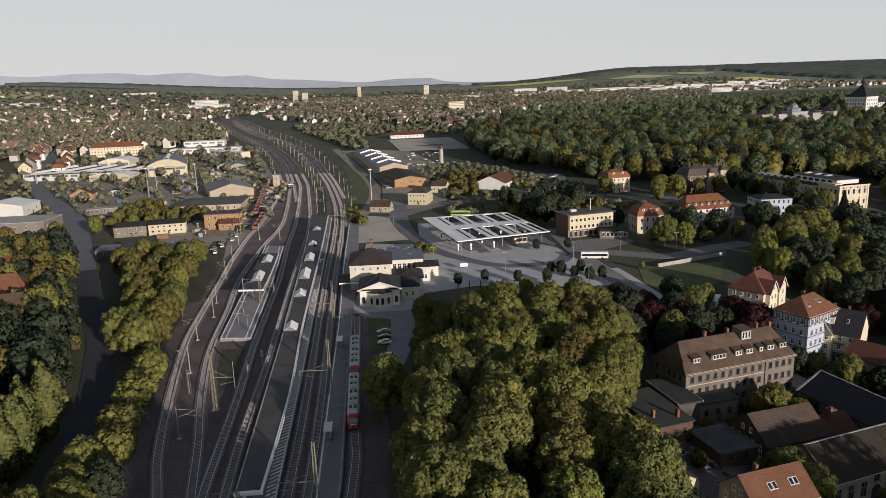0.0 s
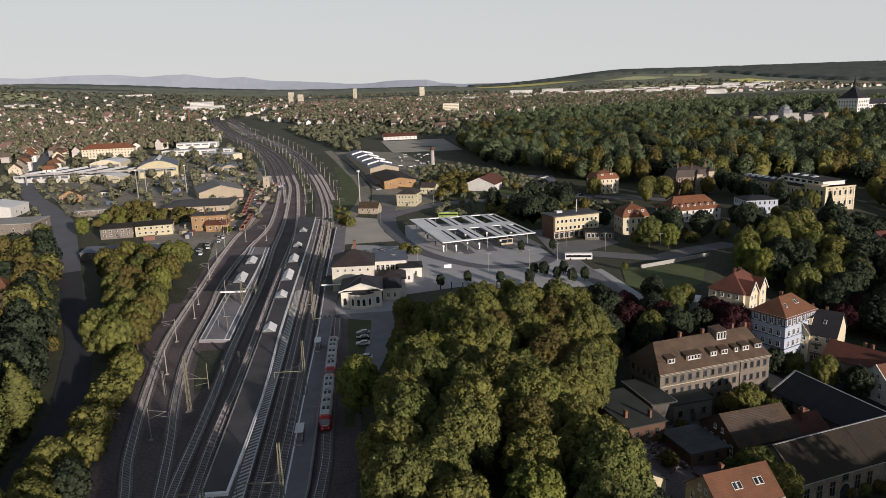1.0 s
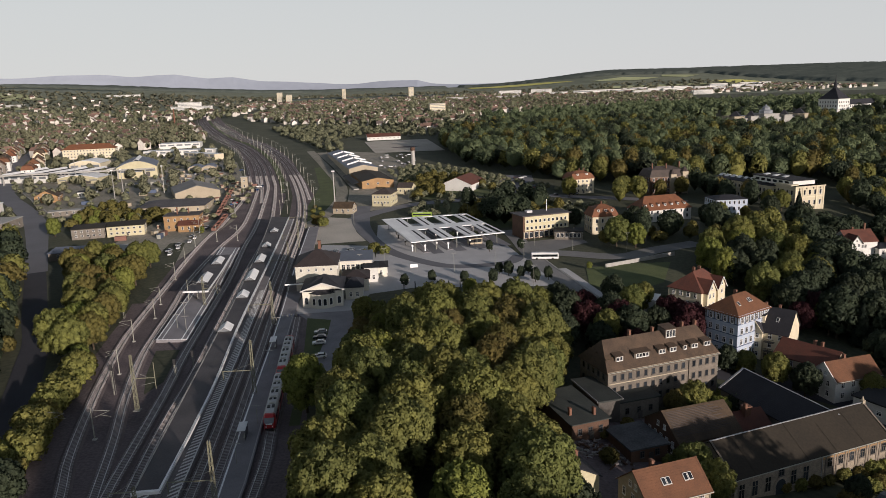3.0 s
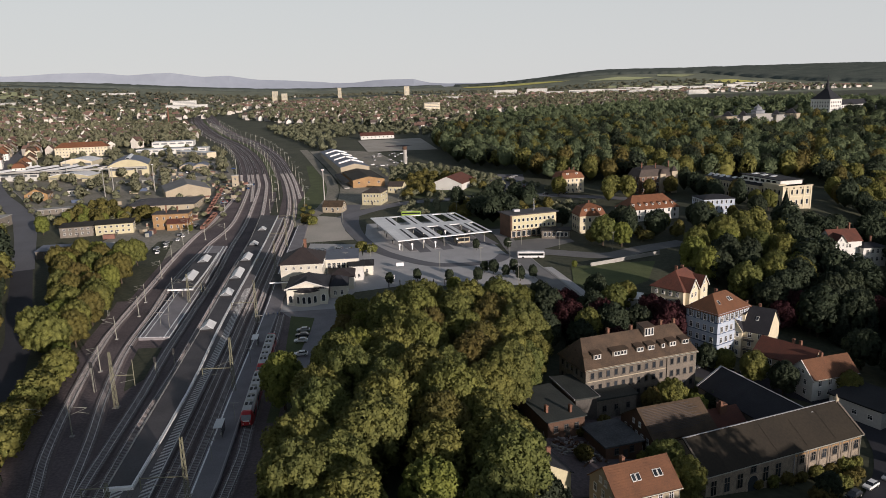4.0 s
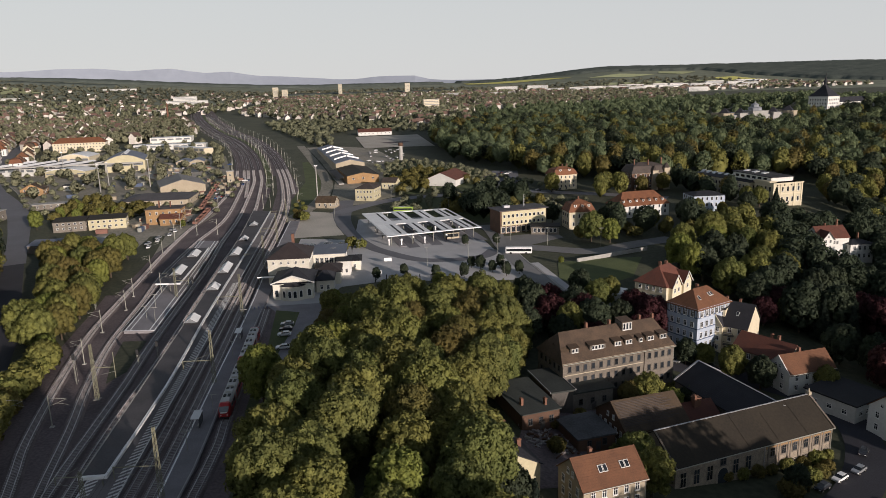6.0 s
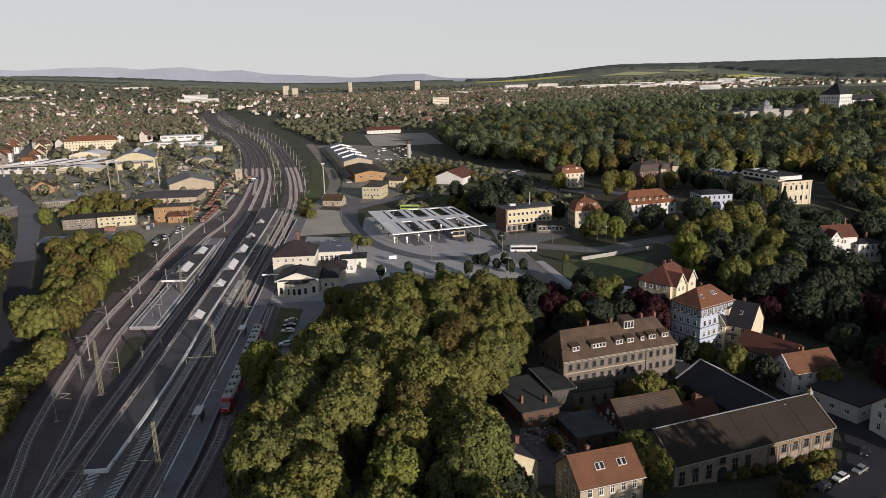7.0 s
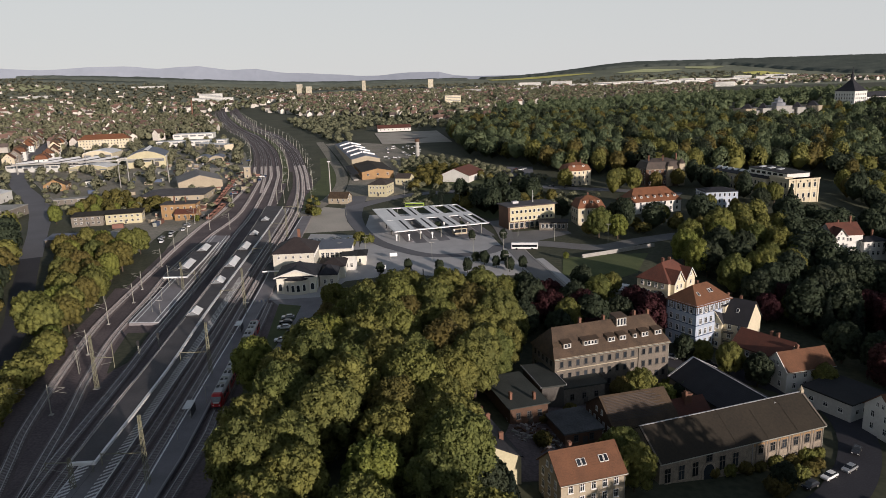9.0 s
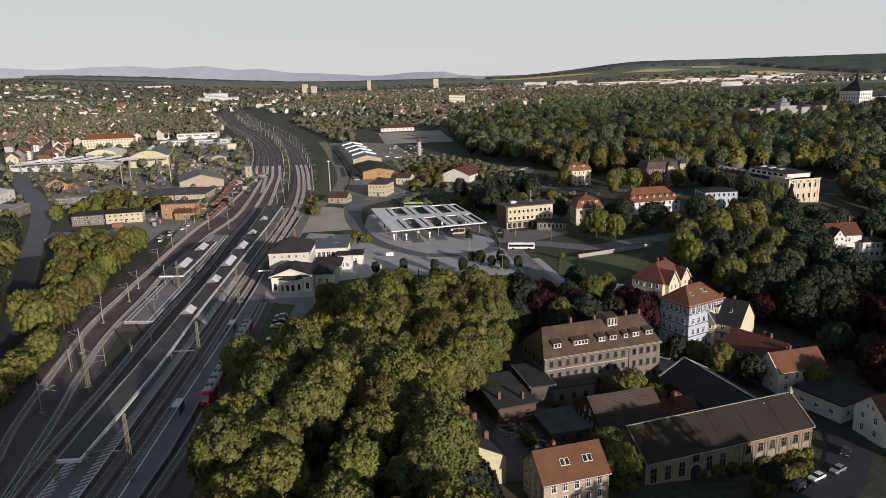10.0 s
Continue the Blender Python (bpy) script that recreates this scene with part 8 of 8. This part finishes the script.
# ---- railcar: two coupled units ----
def railcar(x, y, rot, lead):
    L, W = 28.4, 2.85
    t = thing("railcar", "red diesel railcar with pale grey roof at the platform", "train", x, y, 0.55, rot, "coupled railcars")
    prof = [(-W / 2, 0.35), (-W / 2, 2.3), (-W / 2 + 0.12, 2.9), (-W / 2 + 0.5, 3.3), (W / 2 - 0.5, 3.3), (W / 2 - 0.12, 2.9), (W / 2, 2.3), (W / 2, 0.35)]
    ends = [(-L / 2, 0.72, 0.5), (-L / 2 + 0.5, 0.9, 0.85), (-L / 2 + 1.6, 1, 1), (L / 2 - 1.6, 1, 1), (L / 2 - 0.5, 0.9, 0.85), (L / 2, 0.72, 0.5)]
    bm = bmesh.new()
    rows = [[bm.verts.new((px * k, yy, 0.35 + (pz - 0.35) * kz)) for px, pz in prof] for yy, k, kz in ends]
    for a, b in zip(rows, rows[1:]):
        for i in range(len(prof)):
            j = (i + 1) % len(prof)
            bm.faces.new((a[i], a[j], b[j], b[i]))
    bm.faces.new(rows[0]), bm.faces.new(rows[-1][::-1])
    part("body", bm, M_RED, t)
    for s in (-1, 1):
        bm = bmesh.new()
        slab(bm, [(-1.02, s * (L / 2 + 0.03), 1.92), (1.02, s * (L / 2 + 0.03), 1.92), (1.16, s * (L / 2 - 0.52), 2.90), (-1.16, s * (L / 2 - 0.52), 2.90)], 0.16)
        part("cab_window", bm, M_ENDGLASS, t, "pale glazed cab front")
        bm = bmesh.new()
        box(bm, 0, s * (L / 2 + 0.03), 1.45, 1.5, 0.06, 0.3)
        part("light_band", bm, M_WHITE, t)
    bm = bmesh.new()
    pr = [(-W / 2 + 0.03, 2.72), (-W / 2 + 0.14, 2.96), (-W / 2 + 0.52, 3.36), (W / 2 - 0.52, 3.36), (W / 2 - 0.14, 2.96), (W / 2 - 0.03, 2.72)]
    rows = [[bm.verts.new((px * 1.01, yy, pz)) for px, pz in pr] for yy in (-L / 2 + 2.3, L / 2 - 2.3)]
    for i in range(5):
        bm.faces.new((rows[0][i], rows[0][i + 1], rows[1][i + 1], rows[1][i]))
    bm.faces.new(rows[0][::-1]), bm.faces.new(rows[1])
    ro = part("roof", bm, M_TROOF, t, "pale grey curved roof")
    for yy, l in ((-8.6, 2.4), (-4.2, 1.4), (0.2, 2.6), (5.2, 1.4), (9.0, 2.2)):
        bm = bmesh.new()
        for s in (-1, 1):
            box(bm, s * 0.52, yy, 3.34, 0.62, l * 0.55, 0.2)
        part("roof_unit", bm, M_DARK, ro, "dark roof-mounted cooler")
        bm = bmesh.new()
        box(bm, 0, yy + l * 0.8, 3.34, 1.3, 1.0, 0.12)
        part("roof_hatch", bm, M_STEEL, ro)
    for s in (-1, 1):
        for i in range(9):
            if i in (2, 6):
                continue
            bm = bmesh.new()
            box(bm, s * (W / 2 - 0.005), -L / 2 + 3.4 + i * 2.7, 1.5, 0.06, 2.1, 0.95)
            part("side_window", bm, M_GLASS, t)
        for i in (2, 6):
            bm = bmesh.new()
            box(bm, s * (W / 2 - 0.005), -L / 2 + 3.4 + i * 2.7, 0.5, 0.07, 1.5, 2.1)
            part("door", bm, M_TROOF, t)
    for s in (-1, 1):
        bm = bmesh.new()
        slab(bm, [(-0.95, s * (L / 2 - 0.62), 2.75), (0.95, s * (L / 2 - 0.62), 2.75), (0.92, s * (L / 2 + 0.02), 1.45), (-0.92, s * (L / 2 + 0.02), 1.45)], 0.1)
        part("windscreen", bm, M_GLASS, t)
        bm = bmesh.new()
        box(bm, 0, s * (L / 2 + 0.02), 0.25, 1.9, 0.3, 0.3)
        part("bumper", bm, M_DARK, t)
        for u in (-0.72, 0.72):
            bm = bmesh.new()
            tube(bm, (u, s * (L / 2 - 0.1), 0.95), (u, s * (L / 2 + 0.08), 0.95), 0.14, 8)
            part("headlight", bm, M_WHITE, t)
    for yy in (-9.4, 9.4):
        bm = bmesh.new()
        box(bm, 0, yy, -0.1, 2.2, 3.0, 0.45)
        bo = part("bogie", bm, M_DARK, t)
        for k in (-1, 1):
            for s in (-1, 1):
                bm = bmesh.new()
                tube(bm, (s * 0.68, yy + k * 1.0, 0.3), (s * 0.8, yy + k * 1.0, 0.3), 0.38, 12)
                part("wheel", bm, M_DARK, bo)


railcar(-21.6, 161.4, 5.0, True)
railcar(-24.1, 190.5, 5.0, False)


# ---- cars, vans, buses ----
CAR_PAINT = {"white": mat("white_car_paint", (0.75, 0.75, 0.74), (0.70, 0.70, 0.69), 1, 0.25, 0, spec=0.5), "silver": mat("silver_car_paint", (0.42, 0.43, 0.44), (0.38, 0.39, 0.40), 1, 0.3, 0, metal=0.5, spec=0.5),
             "dark": mat("dark_car_paint", (0.03, 0.032, 0.038), (0.025, 0.026, 0.03), 1, 0.2, 0, spec=0.5), "red": mat("red_car_paint", (0.33, 0.03, 0.025), (0.28, 0.025, 0.02), 1, 0.25, 0, spec=0.5),
             "blue": mat("blue_car_paint", (0.04, 0.08, 0.20), (0.03, 0.06, 0.16), 1, 0.25, 0, spec=0.5)}


def build_car(colour, far):
    t = thing("car", colour + " parked car with dark windows", "car", 0, 0, -500, 0, "parked cars")
    prof = [(-2.1, 0.35), (-2.15, 0.75), (-1.95, 0.95), (-1.0, 1.02), (1.5, 1.05), (2.05, 0.95), (2.1, 0.4)]
    bm = bmesh.new()
    rows = [[bm.verts.new((x, s * (0.85 if i in (0, 6) else 0.88), z)) for i, (x, z) in enumerate(prof)] for s in (-1, 1)]
    n = len(prof)
    for i in range(n):
        j = (i + 1) % n
        bm.faces.new((rows[0][i], rows[0][j], rows[1][j], rows[1][i]))
    bm.faces.new(rows[0][::-1]), bm.faces.new(rows[1])
    bmesh.ops.bevel(bm, geom=bm.edges[:], offset=0.06, segments=1, affect="EDGES")
    part("body", bm, CAR_PAINT[colour], t)
    bm = bmesh.new()
    lo, hi = [(-1.05, 1.0), (1.75, 1.02)], [(-0.35, 1.46), (1.25, 1.48)]
    a = [bm.verts.new((x, s * 0.8, z)) for s in (-1, 1) for x, z in lo]
    b = [bm.verts.new((x, s * 0.64, z)) for s in (-1, 1) for x, z in hi]
    for q in ((0, 1, 1, 0), (1, 3, 3, 1), (3, 2, 2, 3), (2, 0, 0, 2)):
        bm.faces.new((a[q[0]], a[q[1]], b[q[2]], b[q[3]]))
    part("glasshouse", bm, M_GLASS, t, "dark car window band")
    bm = bmesh.new()
    box(bm, 0.45, 0, 1.455, 1.62, 1.3, 0.05)
    part("roof", bm, CAR_PAINT[colour], t)
    for x in (-1.35, 1.3):
        for s in (-1, 1):
            bm = bmesh.new()
            tube(bm, (x, s * 0.72, 0.33), (x, s * 0.9, 0.33), 0.33, 12)
            w = part("wheel", bm, M_TYRE, t)
            if far:
                continue
            bm = bmesh.new()
            tube(bm, (x, s * 0.89, 0.33), (x, s * 0.915, 0.33), 0.19, 8)
            part("rim", bm, M_STEEL, w)
    for s in () if far else (-0.6, 0.6):
        bm = bmesh.new()
        box(bm, -2.13, s, 0.68, 0.06, 0.34, 0.14)
        part("headlight", bm, M_WHITE, t)
        bm = bmesh.new()
        box(bm, 2.07, s, 0.75, 0.06, 0.3, 0.14)
        part("tail_light", bm, CAR_PAINT["red"], t)
    return t


CARS = {(c, far): build_car(c, far) for c in CAR_PAINT for far in (False, True)}
CAR_USED = set()


def car(c, x, y, rot, lift=0.2):
    m = pose(x, y, terrain(x, y) + lift, 0, 0, rot)
    c = (c, y > 430)
    if c in CAR_USED:
        copy_thing(CARS[c], m)
    else:
        CAR_USED.add(c)
        CARS[c].matrix_world = m


for c, x, y, r in (("white", -14.8, 192.5, 8), ("white", -16.4, 204.0, 4), ("dark", -16.8, 209, 4), ("silver", -17.2, 214, 8), ("dark", -9.4, 262, 80), ("dark", -7.0, 268, 80),
                   ("white", 118.9, 132.6, 30), ("silver", 125.0, 135.4, 32), ("dark", 113, 129.4, 30), ("silver", 140.5, 176, 100), ("dark", 139.2, 170, 95), ("silver", 120.5, 190.5, 152), ("dark", 115, 192.5, 155), ("blue", 109, 197.4, 150),
                   ("dark", 131, 143, 50), ("red", 126, 118, 40), ("silver", 104.5, 197, 150)):
    car(c, x, y, r)
R = random.Random(17)
for i in range(12):
    car(R.choice(("dark", "dark", "silver", "blue")), -31 + (i % 2) * 5.2, 318 + (i // 2) * 3.0, R.uniform(-4, 4), 0.14)
for i in range(7):
    car(R.choice(("white", "silver", "dark")), -18 + (i % 2) * 6, 326 + (i // 2) * 3.2, R.uniform(-4, 4), 0.14)
for i in range(16):
    k = R.random()
    car(R.choice(("white", "silver", "dark", "silver")), 60 + 70 * k, 481 + 5 * k + R.choice((-2.2, 2.2)), 5 + R.uniform(-3, 3), 0.22)
for i in range(14):
    car(R.choice(("white", "silver", "dark", "red")), 84 + R.random() * 22, 505 + R.random() * 75, R.choice((0, 90)) + R.uniform(-5, 5), 0.35)
for i in range(26):
    car(R.choice(("white", "silver", "dark", "blue")), R.uniform(-225, -150), R.uniform(625, 705), R.choice((10, 100)) + R.uniform(-5, 5), 0.4)
for i in range(24):
    car(R.choice(("white", "silver", "dark", "blue", "red")), R.uniform(-144, -108), R.uniform(480, 590), R.choice((10, 100)) + R.uniform(-9, 9), 0.4)
for i in range(10):
    car(R.choice(("white", "silver", "dark")), -110 + R.uniform(-3, 3), 340 + i * 8 + R.uniform(-2, 2), R.choice((80, 100)), 0.3)
for i in range(26):
    car(R.choice(("white", "white", "silver")), R.uniform(-22, 16), R.uniform(655, 780), R.choice((10, 100)) + R.uniform(-9, 9), 0.3)


def bus(x, y, rot, colour, label, L=12.0):
    t = thing("bus", label, "bus", x, y, terrain(x, y) + 0.2, rot)
    bm = bmesh.new()
    box(bm, 0, 0, 0.35, L, 2.5, 2.7)
    bmesh.ops.bevel(bm, geom=bm.edges[:], offset=0.18, segments=2, affect="EDGES")
    part("body", bm, colour, t)
    for s in (-1, 1):
        bm = bmesh.new()
        box(bm, 0, s * 1.24, 1.35, L - 0.8, 0.06, 1.05)
        part("window_band", bm, M_GLASS, t)
        bm = bmesh.new()
        box(bm, s * (L / 2 - 0.02), 0, 1.2, 0.08, 2.1, 1.4)
        part("windscreen", bm, M_GLASS, t)
        for u in (-L * 0.3, L * 0.28):
            bm = bmesh.new()
            tube(bm, (u, s * 1.0, 0.48), (u, s * 1.27, 0.48), 0.48, 12)
            part("wheel", bm, M_TYRE, t)
    bm = bmesh.new()
    box(bm, -1, 0, 3.03, 3.2, 1.6, 0.22)
    part("roof_unit", bm, M_TROOF, t)


bus(71.8, 302, -8, M_WHITE, "white city bus with dark windows on the street", 12)
bus(18.2, 422.5, -8, mat("lime_bus_paint", (0.36, 0.50, 0.08), (0.32, 0.45, 0.07), 0.5, 0.35, 0, spec=0.5), "lime green coach behind the bus station")


# ---- small things on the platforms and the square ----
def lamp_post(x, y, h, label="slim grey street lamp", arm=1.2, rot=0):
    t = thing("street_lamp", label, "street lamp", x, y, terrain(x, y), rot, "street lamps")
    bm = bmesh.new()
    tube(bm, (0, 0, -0.3), (0, 0, h), 0.09, 6, 0.06)
    part("pole", bm, M_STEEL, t)
    bm = bmesh.new()
    for s in (-1, 1):
        box(bm, s * arm * 0.5, 0, h, arm * 0.9, 0.22, 0.12)
    part("lamp_head", bm, M_KERB, t)


for x, y in ((-27.9, 186), (-23.6, 150), (-24.1, 132.1), (-31.4, 216), (-22.6, 112), (-66, 224), (-68, 238), (-62.5, 222)):
    lamp_post(x, y, 5.5, "slim platform lamp with twin white heads")
for x, y in ((0, 300), (30, 285), (48, 290), (62, 300), (-10, 290), (72, 330), (60, 262), (88, 318), (112, 312), (10, 466), (40, 474), (72, 480), (66, 400), (74, 408), (-22, 404), (84, 440), (58, 425), (46, 420), (70, 430)):
    lamp_post(x, y, 8.5)
for i in range(7):
    x, y = 9 + i * 4.4, 262.8 - 0.15 * i
    b = thing("bollard", "dark square bollard light on the paving", "bollard", x, y, terrain(x, y), 0, "bollards")
    bm = bmesh.new()
    box(bm, 0, 0, -0.2, 0.35, 0.35, 3.4)
    part("column", bm, M_DARK, b)
    bm = bmesh.new()
    box(bm, 0, 0, 3.2, 0.4, 0.4, 0.12)
    part("cap", bm, M_STEEL, b)


def shelter(x, y, rot):
    t = thing("platform_shelter", "small glazed shelter with white roof on the platform", "shelter", x, y, 0.95, rot, "platform shelters")
    bm = bmesh.new()
    box(bm, 0, 0, 2.4, 1.9, 4.6, 0.12)
    part("roof", bm, M_CANOPY, t)
    bm = bmesh.new()
    box(bm, 0.85, 0, 0.1, 0.06, 4.4, 2.3)
    part("back_pane", bm, M_GLASS, t)
    for s in (-1, 1):
        for u in (-1, 1):
            bm = bmesh.new()
            tube(bm, (u * 0.85, s * 2.1, 0), (u * 0.85, s * 2.1, 2.4), 0.05, 6)
            part("post", bm, M_STEEL, t)
    bm = bmesh.new()
    box(bm, 0.5, 0, 0.42, 0.45, 3.4, 0.06)
    part("bench", bm, M_STEEL, t)


shelter(-25.6, 144.2, 5)
shelter(-29.8, 201.6, 5)
kio = thing("luggage_cart_row", "row of blue and grey bicycle stands near the station", "bicycle stand", -29.5, 231, 0.95, 4)
for i in range(8):
    bm = bmesh.new()
    tube(bm, (i * 0.75 - 2.8, -0.6, 0), (i * 0.75 - 2.8, -0.2, 0.9), 0.05, 5)
    tube(bm, (i * 0.75 - 2.8, -0.2, 0.9), (i * 0.75 - 2.8, 0.6, 0), 0.05, 5)
    part("hoop", bm, CAR_PAINT["blue"] if i % 2 else M_STEEL, kio)
tall = thing("light_mast", "tall white floodlight mast beside the shed", "mast", -38, 452, terrain(-38, 452))
bm = bmesh.new()
tube(bm, (0, 0, -0.5), (0, 0, 27), 0.45, 10, 0.28)
part("pole", bm, M_KERB, tall)
bm = bmesh.new()
box(bm, 0, 0, 26.4, 2.0, 0.5, 0.7)
part("floodlight", bm, M_WHITE, tall)
for x, y in ((-216, 541), (-212, 548), (-185, 560), (-290, 640)):
    t = thing("light_mast", "slender lattice light mast in the works yard", "mast", x, y, terrain(x, y), 0, "works masts")
    bm = bmesh.new()
    tube(bm, (0, 0, -0.5), (0, 0, 22), 0.4, 8, 0.25)
    part("pole", bm, M_KERB, t)
    bm = bmesh.new()
    box(bm, 0, 0, 21.5, 1.6, 0.5, 0.6)
    part("floodlight", bm, M_WHITE, t)
silo = thing("round_tower", "slim pale round tower on the fairground edge", "tower", 13.2, 684, terrain(13.2, 684))
bm = bmesh.new()
tube(bm, (0, 0, -1), (0, 0, 14), 2.0, 14, 1.8)
part("shaft", bm, M_KERB, silo)
bm = bmesh.new()
tube(bm, (0, 0, 14), (0, 0, 17), 2.4, 14, 2.2)
part("head", bm, W_BRICK, silo)
chm = thing("factory_chimney", "tall slim brick factory chimney in the town", "chimney", -447, 1394, terrain(-447, 1394))
bm = bmesh.new()
tube(bm, (0, 0, -1), (0, 0, 38), 2.2, 12, 1.2)
part("shaft", bm, M_BRICK, chm)
# garden walls, fences and the low white shed
patch("yard", [(48, 122), (70, 128), (76, 138), (92, 150), (100, 160), (96, 172), (58, 164), (50, 150), (46, 136)], M_YARD, 0.15, "dark dirt yard with rubble", "yard", 4)
ws = house("low white flat-roofed pavilion among trees", 92.5, 241, -30, 18, 8, 3.6, 0.3, W_WHITE, M_CANOPY, "flat", 1, 4, 0, 2, name="pavilion", category="shed", z=-3.4)
ribbon("garden_wall", [(94, 283), (104, 287.5), (118, 294.5), (130, 300)], 0.4, M_KERB, 1.7, 4, "pale rendered wall along the street", "wall", depth=3.4)
ribbon("kerb", [(70.5, 318), (73.8, 285), (78.6, 261), (83, 245)], 0.5, M_KERB, 0.3, 4, "pale kerb beside the street", "kerb", depth=0.4)
ribbon("pavement", [(76, 284), (80.5, 262), (86, 243), (92, 224)], 3.2, M_PAVING, 0.3, 4, "pale pavement beside the street", "pavement", depth=0.3)
# windows of the stone hall: tall dark openings, and pale surrounds at its newer end
hall = next(o for o in scene.objects if o.name == "stone_hall")
for i in range(6):
    u = -20.6 + i * 3.6
    if i == 3:
        continue
    put_window(hall, u, -7.53, 2.6, 0, 1.7, 3.6, W_STONE)
arched_window(hall, -9.8, -7.53, 0.4, 0, 3.0, 4.6, W_STONE)
put_window(hall, -9.8, -7.53, 5.5, 0, 1.6, 1.7, M_FRAME_D)
for i in range(6):
    u = 4.4 + i * 3.35
    put_window(hall, u, -7.53, 4.3, 0, 1.5, 2.3, W_OLD)
    put_window(hall, u, -7.53, 1.4, 0, 1.4, 1.2, W_OLD if i % 2 else W_TAN)
    bm = bmesh.new()
    for s in (-1, 1):
        box(bm, u + s * 1.25, -7.53, 1.0, 0.35, 0.18, 6.0)
    part("pale_surround", bm, W_OLD, hall)
bm = bmesh.new()
for i in range(34):
    box(bm, 2.8 + i * 0.58, -7.6, 7.0, 0.3, 0.25, 0.45)
part("dentil_band", bm, W_OLD, hall)
bm = bmesh.new()
box(bm, 12.4, -7.5, 6.4, 20.6, 0.12, 1.15)
part("brick_frieze", bm, W_OCHRE, hall, "ochre brick frieze below the eaves")
bm = bmesh.new()
box(bm, 12.4, -7.53, 0.6, 20.8, 0.14, 0.3)
part("plinth_course", bm, W_TAN, hall)
# bands and timbering of the blue villa
bv = next(o for o in scene.objects if o.get("label", "").startswith("pale blue villa"))
M_TRIM = mat("dark_blue_trim", (0.10, 0.13, 0.20), (0.07, 0.09, 0.15), 1.0, 0.6, 0.05)
for zz, t in ((4.4, 0.3), (8.0, 0.3), (11.6, 0.4)):
    bm = bmesh.new()
    box(bm, 0, 0, zz, 16.4, 12.0, t)
    part("trim_band", bm, M_TRIM, bv)
for face in range(2):
    n = 16 if face == 0 else 12
    for i in range(n):
        bm = bmesh.new()
        if face == 0:
            box(bm, -7.8 + 15.6 * i / (n - 1), -5.96, 12.0, 0.28, 0.1, 2.5)
        else:
            box(bm, -8.16, -5.6 + 11.2 * i / (n - 1), 12.0, 0.1, 0.28, 2.5)
        part("timber_post", bm, M_FRAME_D, bv)
# unseen tenements behind the camera, the tall one placed for the hall roof's gabled shadow
house("tall unseen tenement placed to shade the hall and yards", 136, 62, 58, 30, 13, 17, 6, W_GREY, T_BROWN, "gable", 4, 7, 3, 3, name="tenement", category="apartment house")
# this lower one is added only to shade the yards
house("plain unseen tenement added to shade the yards", 104, 42, 58, 24, 12, 14, 6, W_GREY, T_BROWN, "gable", 4, 7, 3, 3, name="tenement", category="apartment house")
